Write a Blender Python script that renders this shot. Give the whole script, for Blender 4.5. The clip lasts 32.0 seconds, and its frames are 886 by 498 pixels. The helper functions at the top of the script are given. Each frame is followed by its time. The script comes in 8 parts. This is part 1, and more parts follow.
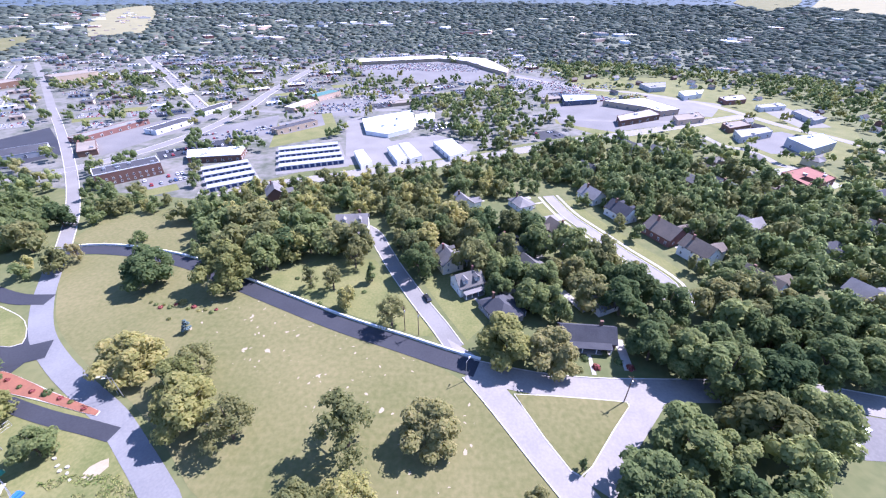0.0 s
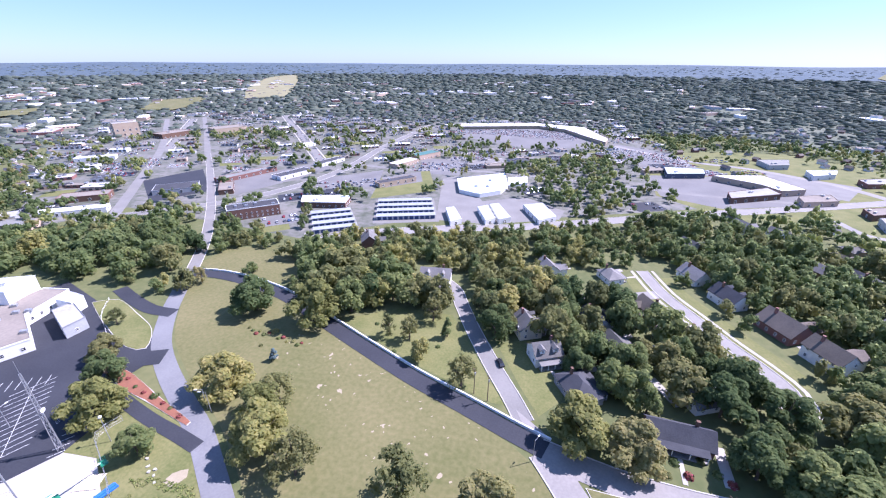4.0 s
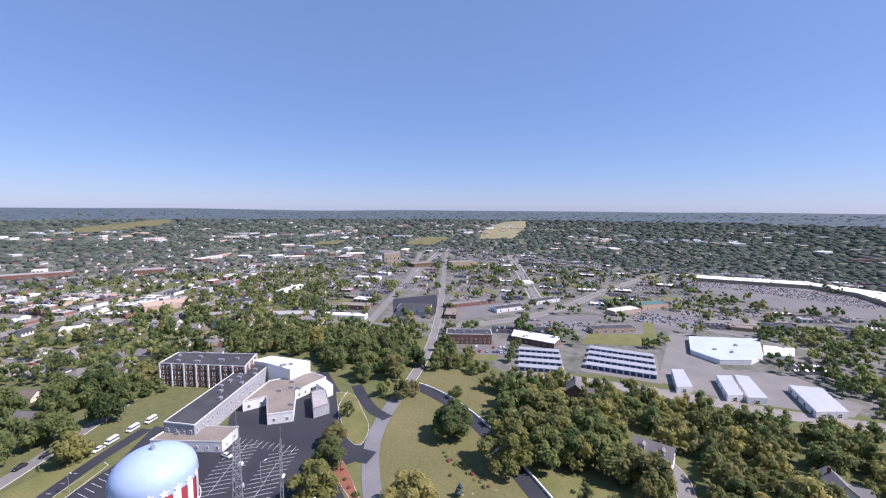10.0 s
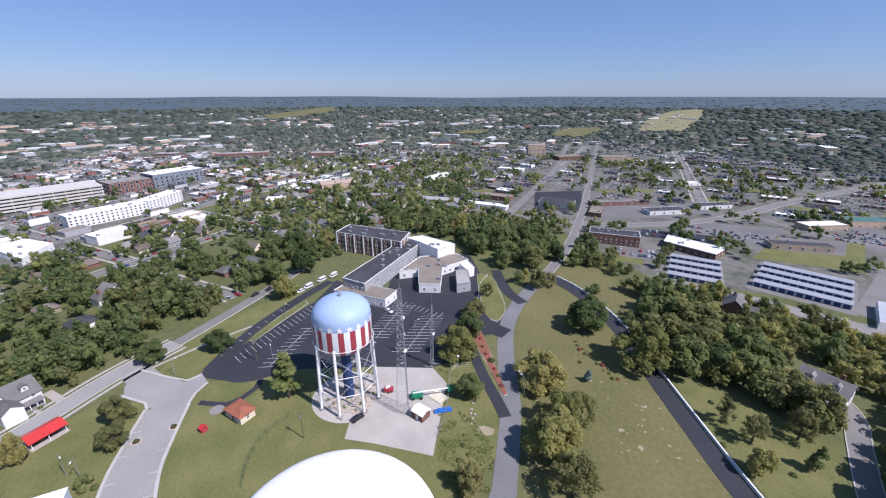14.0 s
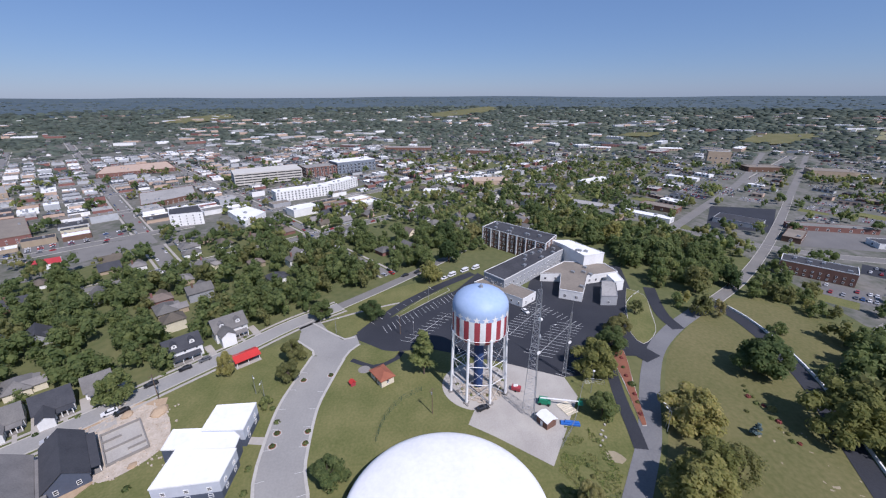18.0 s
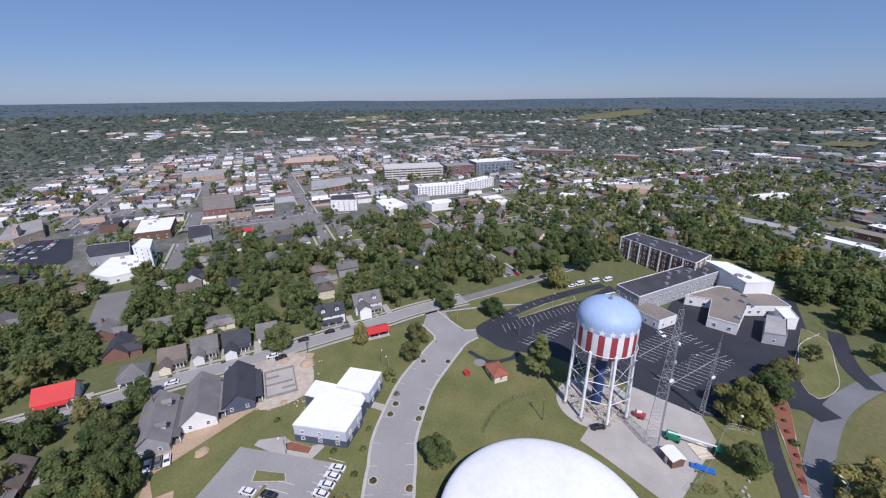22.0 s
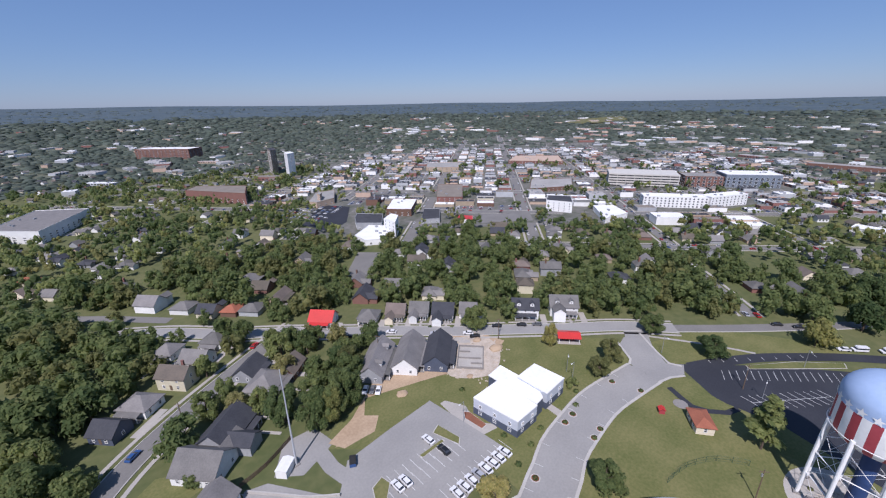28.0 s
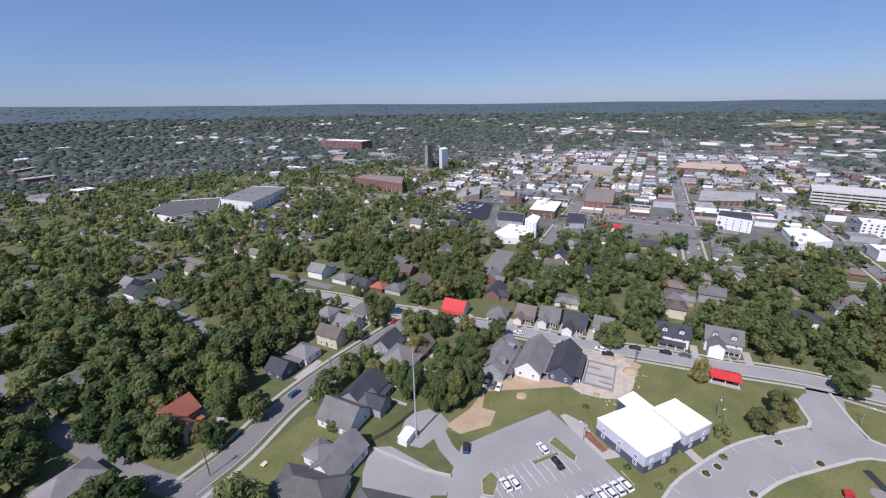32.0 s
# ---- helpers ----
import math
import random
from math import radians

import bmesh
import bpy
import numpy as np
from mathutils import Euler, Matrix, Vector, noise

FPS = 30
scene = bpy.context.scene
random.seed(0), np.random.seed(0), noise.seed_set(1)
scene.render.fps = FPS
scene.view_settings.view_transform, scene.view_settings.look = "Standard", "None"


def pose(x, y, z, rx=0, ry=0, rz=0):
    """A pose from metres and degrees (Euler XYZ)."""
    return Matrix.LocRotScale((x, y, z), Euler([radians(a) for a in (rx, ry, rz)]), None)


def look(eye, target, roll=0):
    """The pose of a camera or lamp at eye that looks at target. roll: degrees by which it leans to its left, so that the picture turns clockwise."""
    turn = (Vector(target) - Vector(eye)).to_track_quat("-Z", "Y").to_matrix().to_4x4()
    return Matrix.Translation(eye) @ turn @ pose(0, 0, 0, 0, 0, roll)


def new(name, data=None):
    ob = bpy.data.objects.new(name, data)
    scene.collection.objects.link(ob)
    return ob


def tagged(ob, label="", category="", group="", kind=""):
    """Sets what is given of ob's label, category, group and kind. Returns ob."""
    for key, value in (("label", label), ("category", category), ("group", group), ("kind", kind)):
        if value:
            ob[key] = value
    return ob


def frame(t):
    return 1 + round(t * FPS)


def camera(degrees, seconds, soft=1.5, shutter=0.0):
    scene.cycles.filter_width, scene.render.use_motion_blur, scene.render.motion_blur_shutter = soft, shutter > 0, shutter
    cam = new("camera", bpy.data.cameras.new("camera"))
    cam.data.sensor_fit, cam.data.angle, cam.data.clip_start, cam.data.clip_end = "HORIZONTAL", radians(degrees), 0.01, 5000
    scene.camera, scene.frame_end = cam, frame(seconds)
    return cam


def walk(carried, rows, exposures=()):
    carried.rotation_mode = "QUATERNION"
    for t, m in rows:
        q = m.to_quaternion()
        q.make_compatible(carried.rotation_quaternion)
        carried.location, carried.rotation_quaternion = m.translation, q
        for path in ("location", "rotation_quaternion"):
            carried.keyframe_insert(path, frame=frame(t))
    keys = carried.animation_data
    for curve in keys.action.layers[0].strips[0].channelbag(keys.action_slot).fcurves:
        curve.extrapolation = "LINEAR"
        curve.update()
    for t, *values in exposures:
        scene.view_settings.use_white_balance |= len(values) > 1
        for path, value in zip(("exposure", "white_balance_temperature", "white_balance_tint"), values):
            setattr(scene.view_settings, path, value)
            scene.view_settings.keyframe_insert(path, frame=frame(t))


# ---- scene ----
cam = camera(95.07, 32.0, soft=1.2)
# t, x, y, z, yaw, pitch, roll
ROWS = [
    (0, 0, 0, 97.11, 0, -32.69, 0.17),
    (0.5, 0.08, 0, 97.27, 1.28, -32.66, 0.18),
    (1, 0.15, 0.01, 97.44, 2.99, -31.81, 0.18),
    (1.5, 0.17, 0.04, 97.61, 4.62, -28.08, 0.25),
    (2, 0.15, 0.08, 97.78, 6.21, -26.17, 0.31),
    (2.5, 0.12, 0.09, 97.96, 7.67, -25.69, 0.32),
    (3, 0.09, 0.08, 98.11, 9.18, -25.57, 0.33),
    (3.5, 0.08, 0.05, 98.24, 11.02, -25.55, 0.38),
    (5.5, 0.14, -0.03, 98.62, 20.79, -20.61, 0.33),
    (6, 0.18, -0.11, 98.73, 23.68, -20.53, 0.23),
    (6.5, 0.24, -0.22, 98.87, 26.62, -20.53, 0.19),
    (7, 0.31, -0.34, 99.04, 29.12, -16.02, 0.24),
    (7.5, 0.35, -0.44, 99.24, 31.42, -9.78, 0.34),
    (8, 0.37, -0.56, 99.45, 33.79, -7.14, 0.38),
    (8.5, 0.4, -0.73, 99.67, 36.11, -6.21, 0.34),
    (9, 0.42, -0.97, 99.87, 38.47, -5.86, 0.36),
    (9.5, 0.45, -1.29, 100.05, 40.74, -5.66, 0.39),
    (10, 0.47, -1.69, 100.2, 43.14, -5.67, 0.41),
    (10.5, 0.48, -2.15, 100.3, 45.85, -8.61, 0.37),
    (11, 0.46, -2.63, 100.33, 48.53, -15.99, 0.08),
    (11.5, 0.4, -3.08, 100.29, 51.21, -20.02, -0.04),
    (12, 0.27, -3.43, 100.18, 53.8, -20.97, -0.09),
    (12.5, 0.1, -3.72, 100.02, 56.16, -20.9, -0.08),
    (13, -0.06, -3.96, 99.86, 58.54, -20.86, -0.09),
    (13.5, -0.19, -4.19, 99.7, 60.7, -20.84, -0.07),
    (14, -0.25, -4.42, 99.58, 62.87, -20.81, -0.06),
    (14.5, -0.25, -4.67, 99.48, 65.37, -20.8, -0.02),
    (16.5, 0.04, -5.82, 99.25, 75.94, -20.82, -0.15),
    (17, 0.12, -6.03, 99.17, 78.89, -20.85, -0.22),
    (17.5, 0.18, -6.16, 99.05, 81.54, -20.79, -0.19),
    (18, 0.24, -6.23, 98.92, 83.92, -20.78, -0.25),
    (18.5, 0.31, -6.25, 98.8, 86.17, -20.8, -0.39),
    (19, 0.43, -6.25, 98.68, 88.33, -20.79, -0.47),
    (19.5, 0.62, -6.24, 98.59, 90.48, -20.74, -0.51),
    (20, 0.88, -6.22, 98.51, 92.82, -20.7, -0.58),
    (20.5, 1.2, -6.21, 98.42, 95.21, -20.64, -0.67),
    (21, 1.56, -6.18, 98.32, 97.7, -20.57, -0.65),
    (21.5, 1.89, -6.13, 98.19, 100.28, -20.47, -0.66),
    (22, 2.17, -6.04, 98.04, 103.09, -20.36, -0.59),
    (22.5, 2.43, -5.96, 97.88, 105.97, -20.24, -0.67),
    (23, 2.65, -5.88, 97.74, 108.47, -20.16, -0.73),
    (23.5, 2.84, -5.81, 97.63, 110.88, -20.09, -0.78),
    (24, 2.99, -5.73, 97.55, 113.25, -20.04, -0.77),
    (24.5, 3.09, -5.6, 97.5, 115.48, -19.99, -0.86),
    (25, 3.2, -5.4, 97.52, 117.71, -19.96, -0.91),
    (25.5, 3.33, -5.14, 97.62, 119.9, -19.95, -0.91),
    (27.5, 4.01, -3.91, 98.25, 130.85, -19.91, -1.02),
    (28, 4.14, -3.67, 98.37, 133.7, -19.9, -1.01),
    (28.5, 4.24, -3.51, 98.43, 136.52, -19.83, -1.02),
    (29, 4.31, -3.39, 98.47, 139.09, -19.8, -1.04),
    (29.5, 4.37, -3.29, 98.49, 141.6, -19.78, -1.13),
    (30, 4.44, -3.2, 98.52, 144.08, -19.76, -1.13),
    (30.5, 4.52, -3.1, 98.58, 146.43, -19.75, -1.09),
    (31, 4.62, -3, 98.68, 148.84, -19.75, -1.06),
    (31.5, 4.74, -2.89, 98.8, 151.4, -19.75, -0.97),
    (32, 4.88, -2.77, 98.93, 154.14, -19.77, -0.86),
]
# seconds, stops, kelvin, tint
EXPOSURES = [(0, 1.32, 5400, 37), (3, 1.16, 5450, 37), (7, 0.82, 5850, 31), (9, 0.54, 6100, 31), (13, 0.2, 5900, 26), (20, -0.2, 5850, 23), (25, -0.2, 5850, 24), (32, -0.04, 5850, 24)]
walk(cam, [(t, pose(x, y, z, 0, 0, yaw) @ pose(0, 0, 0, 90 + pitch) @ pose(0, 0, 0, 0, 0, roll)) for t, x, y, z, yaw, pitch, roll in ROWS], EXPOSURES)
# ---- light ----
SUN_AZ, SUN_EL = radians(30), radians(50)
sun_way = Vector((math.cos(SUN_EL) * math.cos(SUN_AZ), math.cos(SUN_EL) * math.sin(SUN_AZ), math.sin(SUN_EL)))
world = bpy.data.worlds.new("sky")
scene.world = world
world.use_nodes = True
wn, wl = world.node_tree.nodes, world.node_tree.links
sky = wn.new("ShaderNodeTexSky")
sky.sky_type, sky.sun_disc, sky.sun_elevation, sky.sun_rotation = "NISHITA", False, SUN_EL, radians(90) - SUN_AZ
sky.altitude, sky.air_density, sky.dust_density, sky.ozone_density = 600, 1.0, 0.4, 5.0
wn["Background"].inputs["Strength"].default_value = 0.098
haze = wn.new("ShaderNodeMix")
haze.data_type = "RGBA"
haze.inputs[0].default_value = 0.5
haze.inputs[7].default_value = (1.75, 3.15, 5.3, 1)
wl.new(sky.outputs[0], haze.inputs[6])
wl.new(haze.outputs[2], wn["Background"].inputs["Color"])
lamp = bpy.data.lights.new("sun", "SUN")
lamp.energy, lamp.angle, lamp.color = 5.5, radians(0.6), (1.0, 0.955, 0.86)
sun = new("sun", lamp)
sun.matrix_world = look(sun_way * 300, (0, 0, 0))


# ---- materials ----
def mat(name, c1, c2=None, scale=0.3, rough=0.85, fine=4.0, bump=0.0, metal=0.0, rand=0.0, island=0.0, spec=0.3):
    """A rough surface whose colour wanders between c1 and c2 at two scales."""
    m = bpy.data.materials.new(name)
    m.use_nodes = True
    n, l = m.node_tree.nodes, m.node_tree.links
    b = n["Principled BSDF"]
    b.inputs["Roughness"].default_value, b.inputs["Metallic"].default_value = rough, metal
    b.inputs["Specular IOR Level"].default_value = spec
    c2 = c2 or tuple(v * 0.75 for v in c1)
    geo = n.new("ShaderNodeNewGeometry")
    big, small = n.new("ShaderNodeTexNoise"), n.new("ShaderNodeTexNoise")
    big.inputs["Scale"].default_value, small.inputs["Scale"].default_value = scale, fine
    big.inputs["Detail"].default_value, small.inputs["Detail"].default_value = 4, 3
    for k in (big, small):
        l.new(geo.outputs["Position"], k.inputs["Vector"])
    add = n.new("ShaderNodeMath")
    add.operation = "MULTIPLY_ADD"
    add.inputs[1].default_value, add.inputs[2].default_value = 0.45, 0.0
    l.new(small.outputs["Fac"], add.inputs[0])
    mx = n.new("ShaderNodeMath")
    mx.operation = "MULTIPLY_ADD"
    mx.inputs[1].default_value = 0.55
    l.new(big.outputs["Fac"], mx.inputs[0])
    l.new(add.outputs[0], mx.inputs[2])
    ramp = n.new("ShaderNodeValToRGB")
    ramp.color_ramp.elements[0].position, ramp.color_ramp.elements[1].position = 0.36, 0.64
    ramp.color_ramp.elements[0].color, ramp.color_ramp.elements[1].color = (*c1, 1), (*c2, 1)
    l.new(mx.outputs[0], ramp.inputs[0])
    out = ramp.outputs[0]
    for amount, source in ((rand, "object"), (island, "island")):
        if amount:
            if source == "object":
                r = n.new("ShaderNodeObjectInfo").outputs["Random"]
            else:
                r = geo.outputs["Random Per Island"]
            mr = n.new("ShaderNodeMapRange")
            mr.inputs["To Min"].default_value, mr.inputs["To Max"].default_value = 1 - amount, 1 + amount
            l.new(r, mr.inputs["Value"])
            hs = n.new("ShaderNodeHueSaturation")
            l.new(mr.outputs[0], hs.inputs["Value"])
            mh = n.new("ShaderNodeMapRange")
            mh.inputs["To Min"].default_value, mh.inputs["To Max"].default_value = 0.5 + 0.08 * amount, 0.5 - 0.06 * amount
            l.new(r, mh.inputs["Value"])
            l.new(mh.outputs[0], hs.inputs["Hue"])
            l.new(out, hs.inputs["Color"])
            out = hs.outputs[0]
    l.new(out, b.inputs["Base Color"])
    if bump:
        bp = n.new("ShaderNodeBump")
        bp.inputs["Strength"].default_value, bp.inputs["Distance"].default_value = bump, 0.1
        l.new(small.outputs["Fac"], bp.inputs["Height"])
        l.new(bp.outputs[0], b.inputs["Normal"])
    return m


M_LAWN = mat("lawn", (0.098, 0.112, 0.034), (0.172, 0.164, 0.064), 0.09, 0.95, 1.2, 0.3)
M_FIELD = mat("park_grass", (0.098, 0.103, 0.035), (0.168, 0.150, 0.066), 0.03, 0.95, 0.7, 0.12)
M_LAND = mat("land", (0.078, 0.095, 0.034), (0.135, 0.135, 0.056), 0.02, 0.95, 0.3, 0.2)
M_URBAN = mat("town_ground", (0.186, 0.176, 0.160), (0.072, 0.082, 0.056), 0.05, 0.95, 0.22)
# horizon haze is painted into this land colour: bluer and paler
M_HAZELAND = mat("haze_tinted_land", (0.050, 0.078, 0.098), (0.085, 0.110, 0.118), 0.006, 0.95, 0.03, 0.5)
M_FLOOR = mat("woodland_floor", (0.085, 0.104, 0.070), (0.135, 0.138, 0.095), 0.012, 0.95, 0.1)
M_DRY = mat("dry_field", (0.235, 0.215, 0.115), (0.19, 0.178, 0.095), 0.02, 0.95, 0.2)
M_ASPHALT = mat("fresh_asphalt", (0.026, 0.028, 0.035), (0.04, 0.042, 0.05), 0.06, 0.8, 2.0, 0.15)
M_ROAD = mat("worn_asphalt", (0.19, 0.19, 0.19), (0.145, 0.145, 0.15), 0.09, 0.9, 1.5, 0.15)
M_STREET = mat("street_asphalt", (0.205, 0.196, 0.182), (0.16, 0.153, 0.143), 0.08, 0.9, 1.5, 0.15)
M_PALE = mat("pale_asphalt", (0.305, 0.295, 0.275), (0.25, 0.243, 0.23), 0.08, 0.9, 1.5, 0.15)
M_LOT = mat("lot_asphalt", (0.128, 0.124, 0.121), (0.174, 0.168, 0.16), 0.05, 0.9, 1.0, 0.1)
M_CONCRETE = mat("concrete", (0.255, 0.238, 0.218), (0.20, 0.188, 0.173), 0.12, 0.9, 1.4, 0.1)
M_KERB = mat("kerb_concrete", (0.46, 0.44, 0.40), (0.38, 0.36, 0.33), 0.3, 0.9, 2.0)
M_PAVEMENT = mat("pale_concrete", (0.40, 0.37, 0.33), (0.33, 0.31, 0.28), 0.2, 0.9, 1.5)
M_BARE = mat("bare_dry_earth", (0.33, 0.28, 0.19), (0.27, 0.23, 0.15), 0.3, 0.95, 2.0)
M_GRAVEL = mat("gravel", (0.43, 0.405, 0.36), (0.33, 0.305, 0.275), 0.12, 0.95, 2.5, 0.5)
M_SOIL = mat("bare_soil", (0.44, 0.33, 0.22), (0.33, 0.235, 0.15), 0.15, 0.95, 1.2, 0.5)
M_MULCH = mat("red_mulch", (0.25, 0.10, 0.06), (0.18, 0.08, 0.05), 0.3, 0.95, 2.5, 0.5)
M_LINE = mat("line_paint", (0.62, 0.62, 0.60), (0.5, 0.5, 0.48), 0.4, 0.8, 3.0)
M_WHITE = mat("white_paint", (0.78, 0.78, 0.76), (0.68, 0.68, 0.66), 0.15, 0.6, 1.0)
M_WROOF = mat("white_membrane", (0.82, 0.82, 0.81), (0.72, 0.72, 0.70), 0.12, 0.6, 0.8)
M_GROOF = mat("grey_gravel_roof", (0.30, 0.29, 0.27), (0.22, 0.215, 0.20), 0.1, 0.95, 0.8, 0.1, rand=0.35)
M_BROOF = mat("brown_gravel_roof", (0.245, 0.212, 0.175), (0.185, 0.162, 0.135), 0.1, 0.95, 0.8)
M_DROOF = mat("black_membrane", (0.04, 0.04, 0.045), (0.07, 0.07, 0.075), 0.1, 0.8, 0.8)
M_SHINGLE = mat("grey_shingle", (0.185, 0.176, 0.166), (0.128, 0.123, 0.118), 0.25, 0.95, 2.5, 0.3, rand=0.35)
M_DSHINGLE = mat("charcoal_shingle", (0.045, 0.047, 0.055), (0.065, 0.067, 0.075), 0.25, 0.95, 2.5, 0.3)
M_BSHINGLE = mat("brown_shingle", (0.16, 0.132, 0.108), (0.11, 0.094, 0.08), 0.25, 0.95, 2.5, 0.3, rand=0.25)
M_TERRA = mat("red_brown_roof", (0.24, 0.10, 0.075), (0.19, 0.08, 0.06), 0.3, 0.85, 1.2)
M_RED = mat("red_metal", (0.55, 0.045, 0.04), (0.45, 0.04, 0.035), 0.2, 0.45, 1.5)
M_RTILE = mat("rust_shingle", (0.33, 0.12, 0.07), (0.25, 0.09, 0.055), 0.3, 0.9, 2.5, 0.3)
M_BRICK = mat("red_brick", (0.20, 0.105, 0.08), (0.155, 0.085, 0.068), 0.2, 0.9, 3.0, 0.2, rand=0.25)
M_TAN = mat("tan_brick", (0.42, 0.33, 0.24), (0.35, 0.27, 0.20), 0.2, 0.9, 3.0, 0.2, rand=0.25)
M_SIDING = mat("white_siding", (0.72, 0.72, 0.70), (0.62, 0.62, 0.60), 0.3, 0.7, 2.0, 0.1, rand=0.12)
M_GSIDING = mat("grey_siding", (0.36, 0.37, 0.38), (0.29, 0.30, 0.31), 0.3, 0.7, 2.0, 0.1, rand=0.25)
M_YSIDING = mat("cream_siding", (0.66, 0.60, 0.46), (0.56, 0.50, 0.38), 0.3, 0.7, 2.0, 0.1, rand=0.15)
M_BLUE = mat("slate_blue_panel", (0.085, 0.10, 0.14), (0.07, 0.085, 0.12), 0.3, 0.6, 1.5)
M_GLASS = mat("window_glass", (0.03, 0.035, 0.045), (0.05, 0.055, 0.065), 0.3, 0.12, 1.0, spec=0.6)
M_GLASSWALL = mat("blue_grey_curtain_wall", (0.20, 0.23, 0.27), (0.15, 0.18, 0.22), 0.2, 0.35, 1.0)
M_GARAGE = mat("pale_precast_concrete", (0.56, 0.54, 0.49), (0.47, 0.45, 0.41), 0.2, 0.85, 1.5)
M_METAL = mat("galvanised_steel", (0.42, 0.43, 0.44), (0.33, 0.34, 0.35), 0.6, 0.5, 2.0, metal=0.6)
M_ZINC = mat("pale_metal_roof", (0.48, 0.50, 0.52), (0.41, 0.43, 0.45), 0.15, 0.45, 1.0, metal=0.15)
M_BLUEROOF = mat("blue_grey_metal_roof", (0.50, 0.57, 0.66), (0.43, 0.49, 0.57), 0.12, 0.45, 0.8, metal=0.1)
M_SROOF = mat("dull_metal_roof", (0.37, 0.385, 0.41), (0.30, 0.315, 0.34), 0.15, 0.5, 1.0, metal=0.15)
M_HALL = mat("pale_blue_grey_panel", (0.50, 0.53, 0.58), (0.44, 0.47, 0.52), 0.3, 0.6, 1.5)
M_RUBBLE = mat("pale_rubble", (0.52, 0.45, 0.37), (0.38, 0.32, 0.25), 0.4, 0.95, 2.0, 0.5)
M_WOOD = mat("weathered_wood", (0.16, 0.11, 0.075), (0.11, 0.08, 0.055), 0.5, 0.9, 4.0, 0.2)
M_BARK = mat("bark", (0.13, 0.10, 0.075), (0.085, 0.065, 0.05), 0.8, 0.95, 4.0, 0.5)
M_TANKBLUE = mat("tank_blue", (0.36, 0.47, 0.66), (0.31, 0.42, 0.60), 0.15, 0.5, 0.8)
M_NAVY = mat("navy_paint", (0.03, 0.06, 0.16), (0.025, 0.05, 0.13), 0.2, 0.5, 1.0)
M_STRIPE = mat("stripe_red", (0.36, 0.055, 0.068), (0.29, 0.045, 0.055), 0.15, 0.5, 1.0)
M_GREEN = mat("green_paint", (0.02, 0.22, 0.12), (0.02, 0.17, 0.10), 0.3, 0.5, 1.5)
M_TEAL = mat("teal_roof", (0.07, 0.17, 0.15), (0.06, 0.14, 0.125), 0.2, 0.6, 1.0)
M_RUBBER = mat("rubber", (0.02, 0.02, 0.02), (0.03, 0.03, 0.03), 1.0, 0.9)
LEAVES = [mat("leaves_" + n, tuple(1.08 * v for v in a), tuple(1.08 * v for v in b), 0.25, 0.85, 1.3, 0.0, rand=0.3, island=0.25, spec=0.1) for n, a, b in (
    ("deep", (0.078, 0.110, 0.044), (0.112, 0.142, 0.056)),
    ("mid", (0.120, 0.152, 0.058), (0.165, 0.186, 0.072)),
    ("olive", (0.155, 0.160, 0.064), (0.195, 0.190, 0.078)),
    ("yellow", (0.215, 0.210, 0.074), (0.255, 0.240, 0.092)),
    ("rust", (0.195, 0.182, 0.078), (0.185, 0.178, 0.076)))]
# canopy green lifted and cooled to paint in the haze of distance
M_HAZEWOOD = mat("haze_tinted_woods", (0.108, 0.138, 0.115), (0.145, 0.168, 0.140), 0.01, 0.9, 0.15, island=0.3, spec=0.1)
for lm in LEAVES + [M_HAZEWOOD]:
    # sunlight shines through the leaves
    ln, ll = lm.node_tree.nodes, lm.node_tree.links
    base = ln["Principled BSDF"].inputs["Base Color"].links[0].from_socket
    tr, mixer = ln.new("ShaderNodeBsdfTranslucent"), ln.new("ShaderNodeMixShader")
    glow = ln.new("ShaderNodeHueSaturation")
    glow.inputs["Value"].default_value, glow.inputs["Saturation"].default_value = 1.9, 0.95
    ll.new(base, glow.inputs["Color"])
    ll.new(glow.outputs[0], tr.inputs["Color"])
    mixer.inputs[0].default_value = 0.5
    ll.new(ln["Principled BSDF"].outputs[0], mixer.inputs[1])
    ll.new(tr.outputs[0], mixer.inputs[2])
    ll.new(mixer.outputs[0], ln["Material Output"].inputs["Surface"])
M_SPRUCE = mat("blue_spruce", (0.06, 0.10, 0.10), (0.09, 0.13, 0.13), 0.5, 0.9, 2.0, island=0.3)


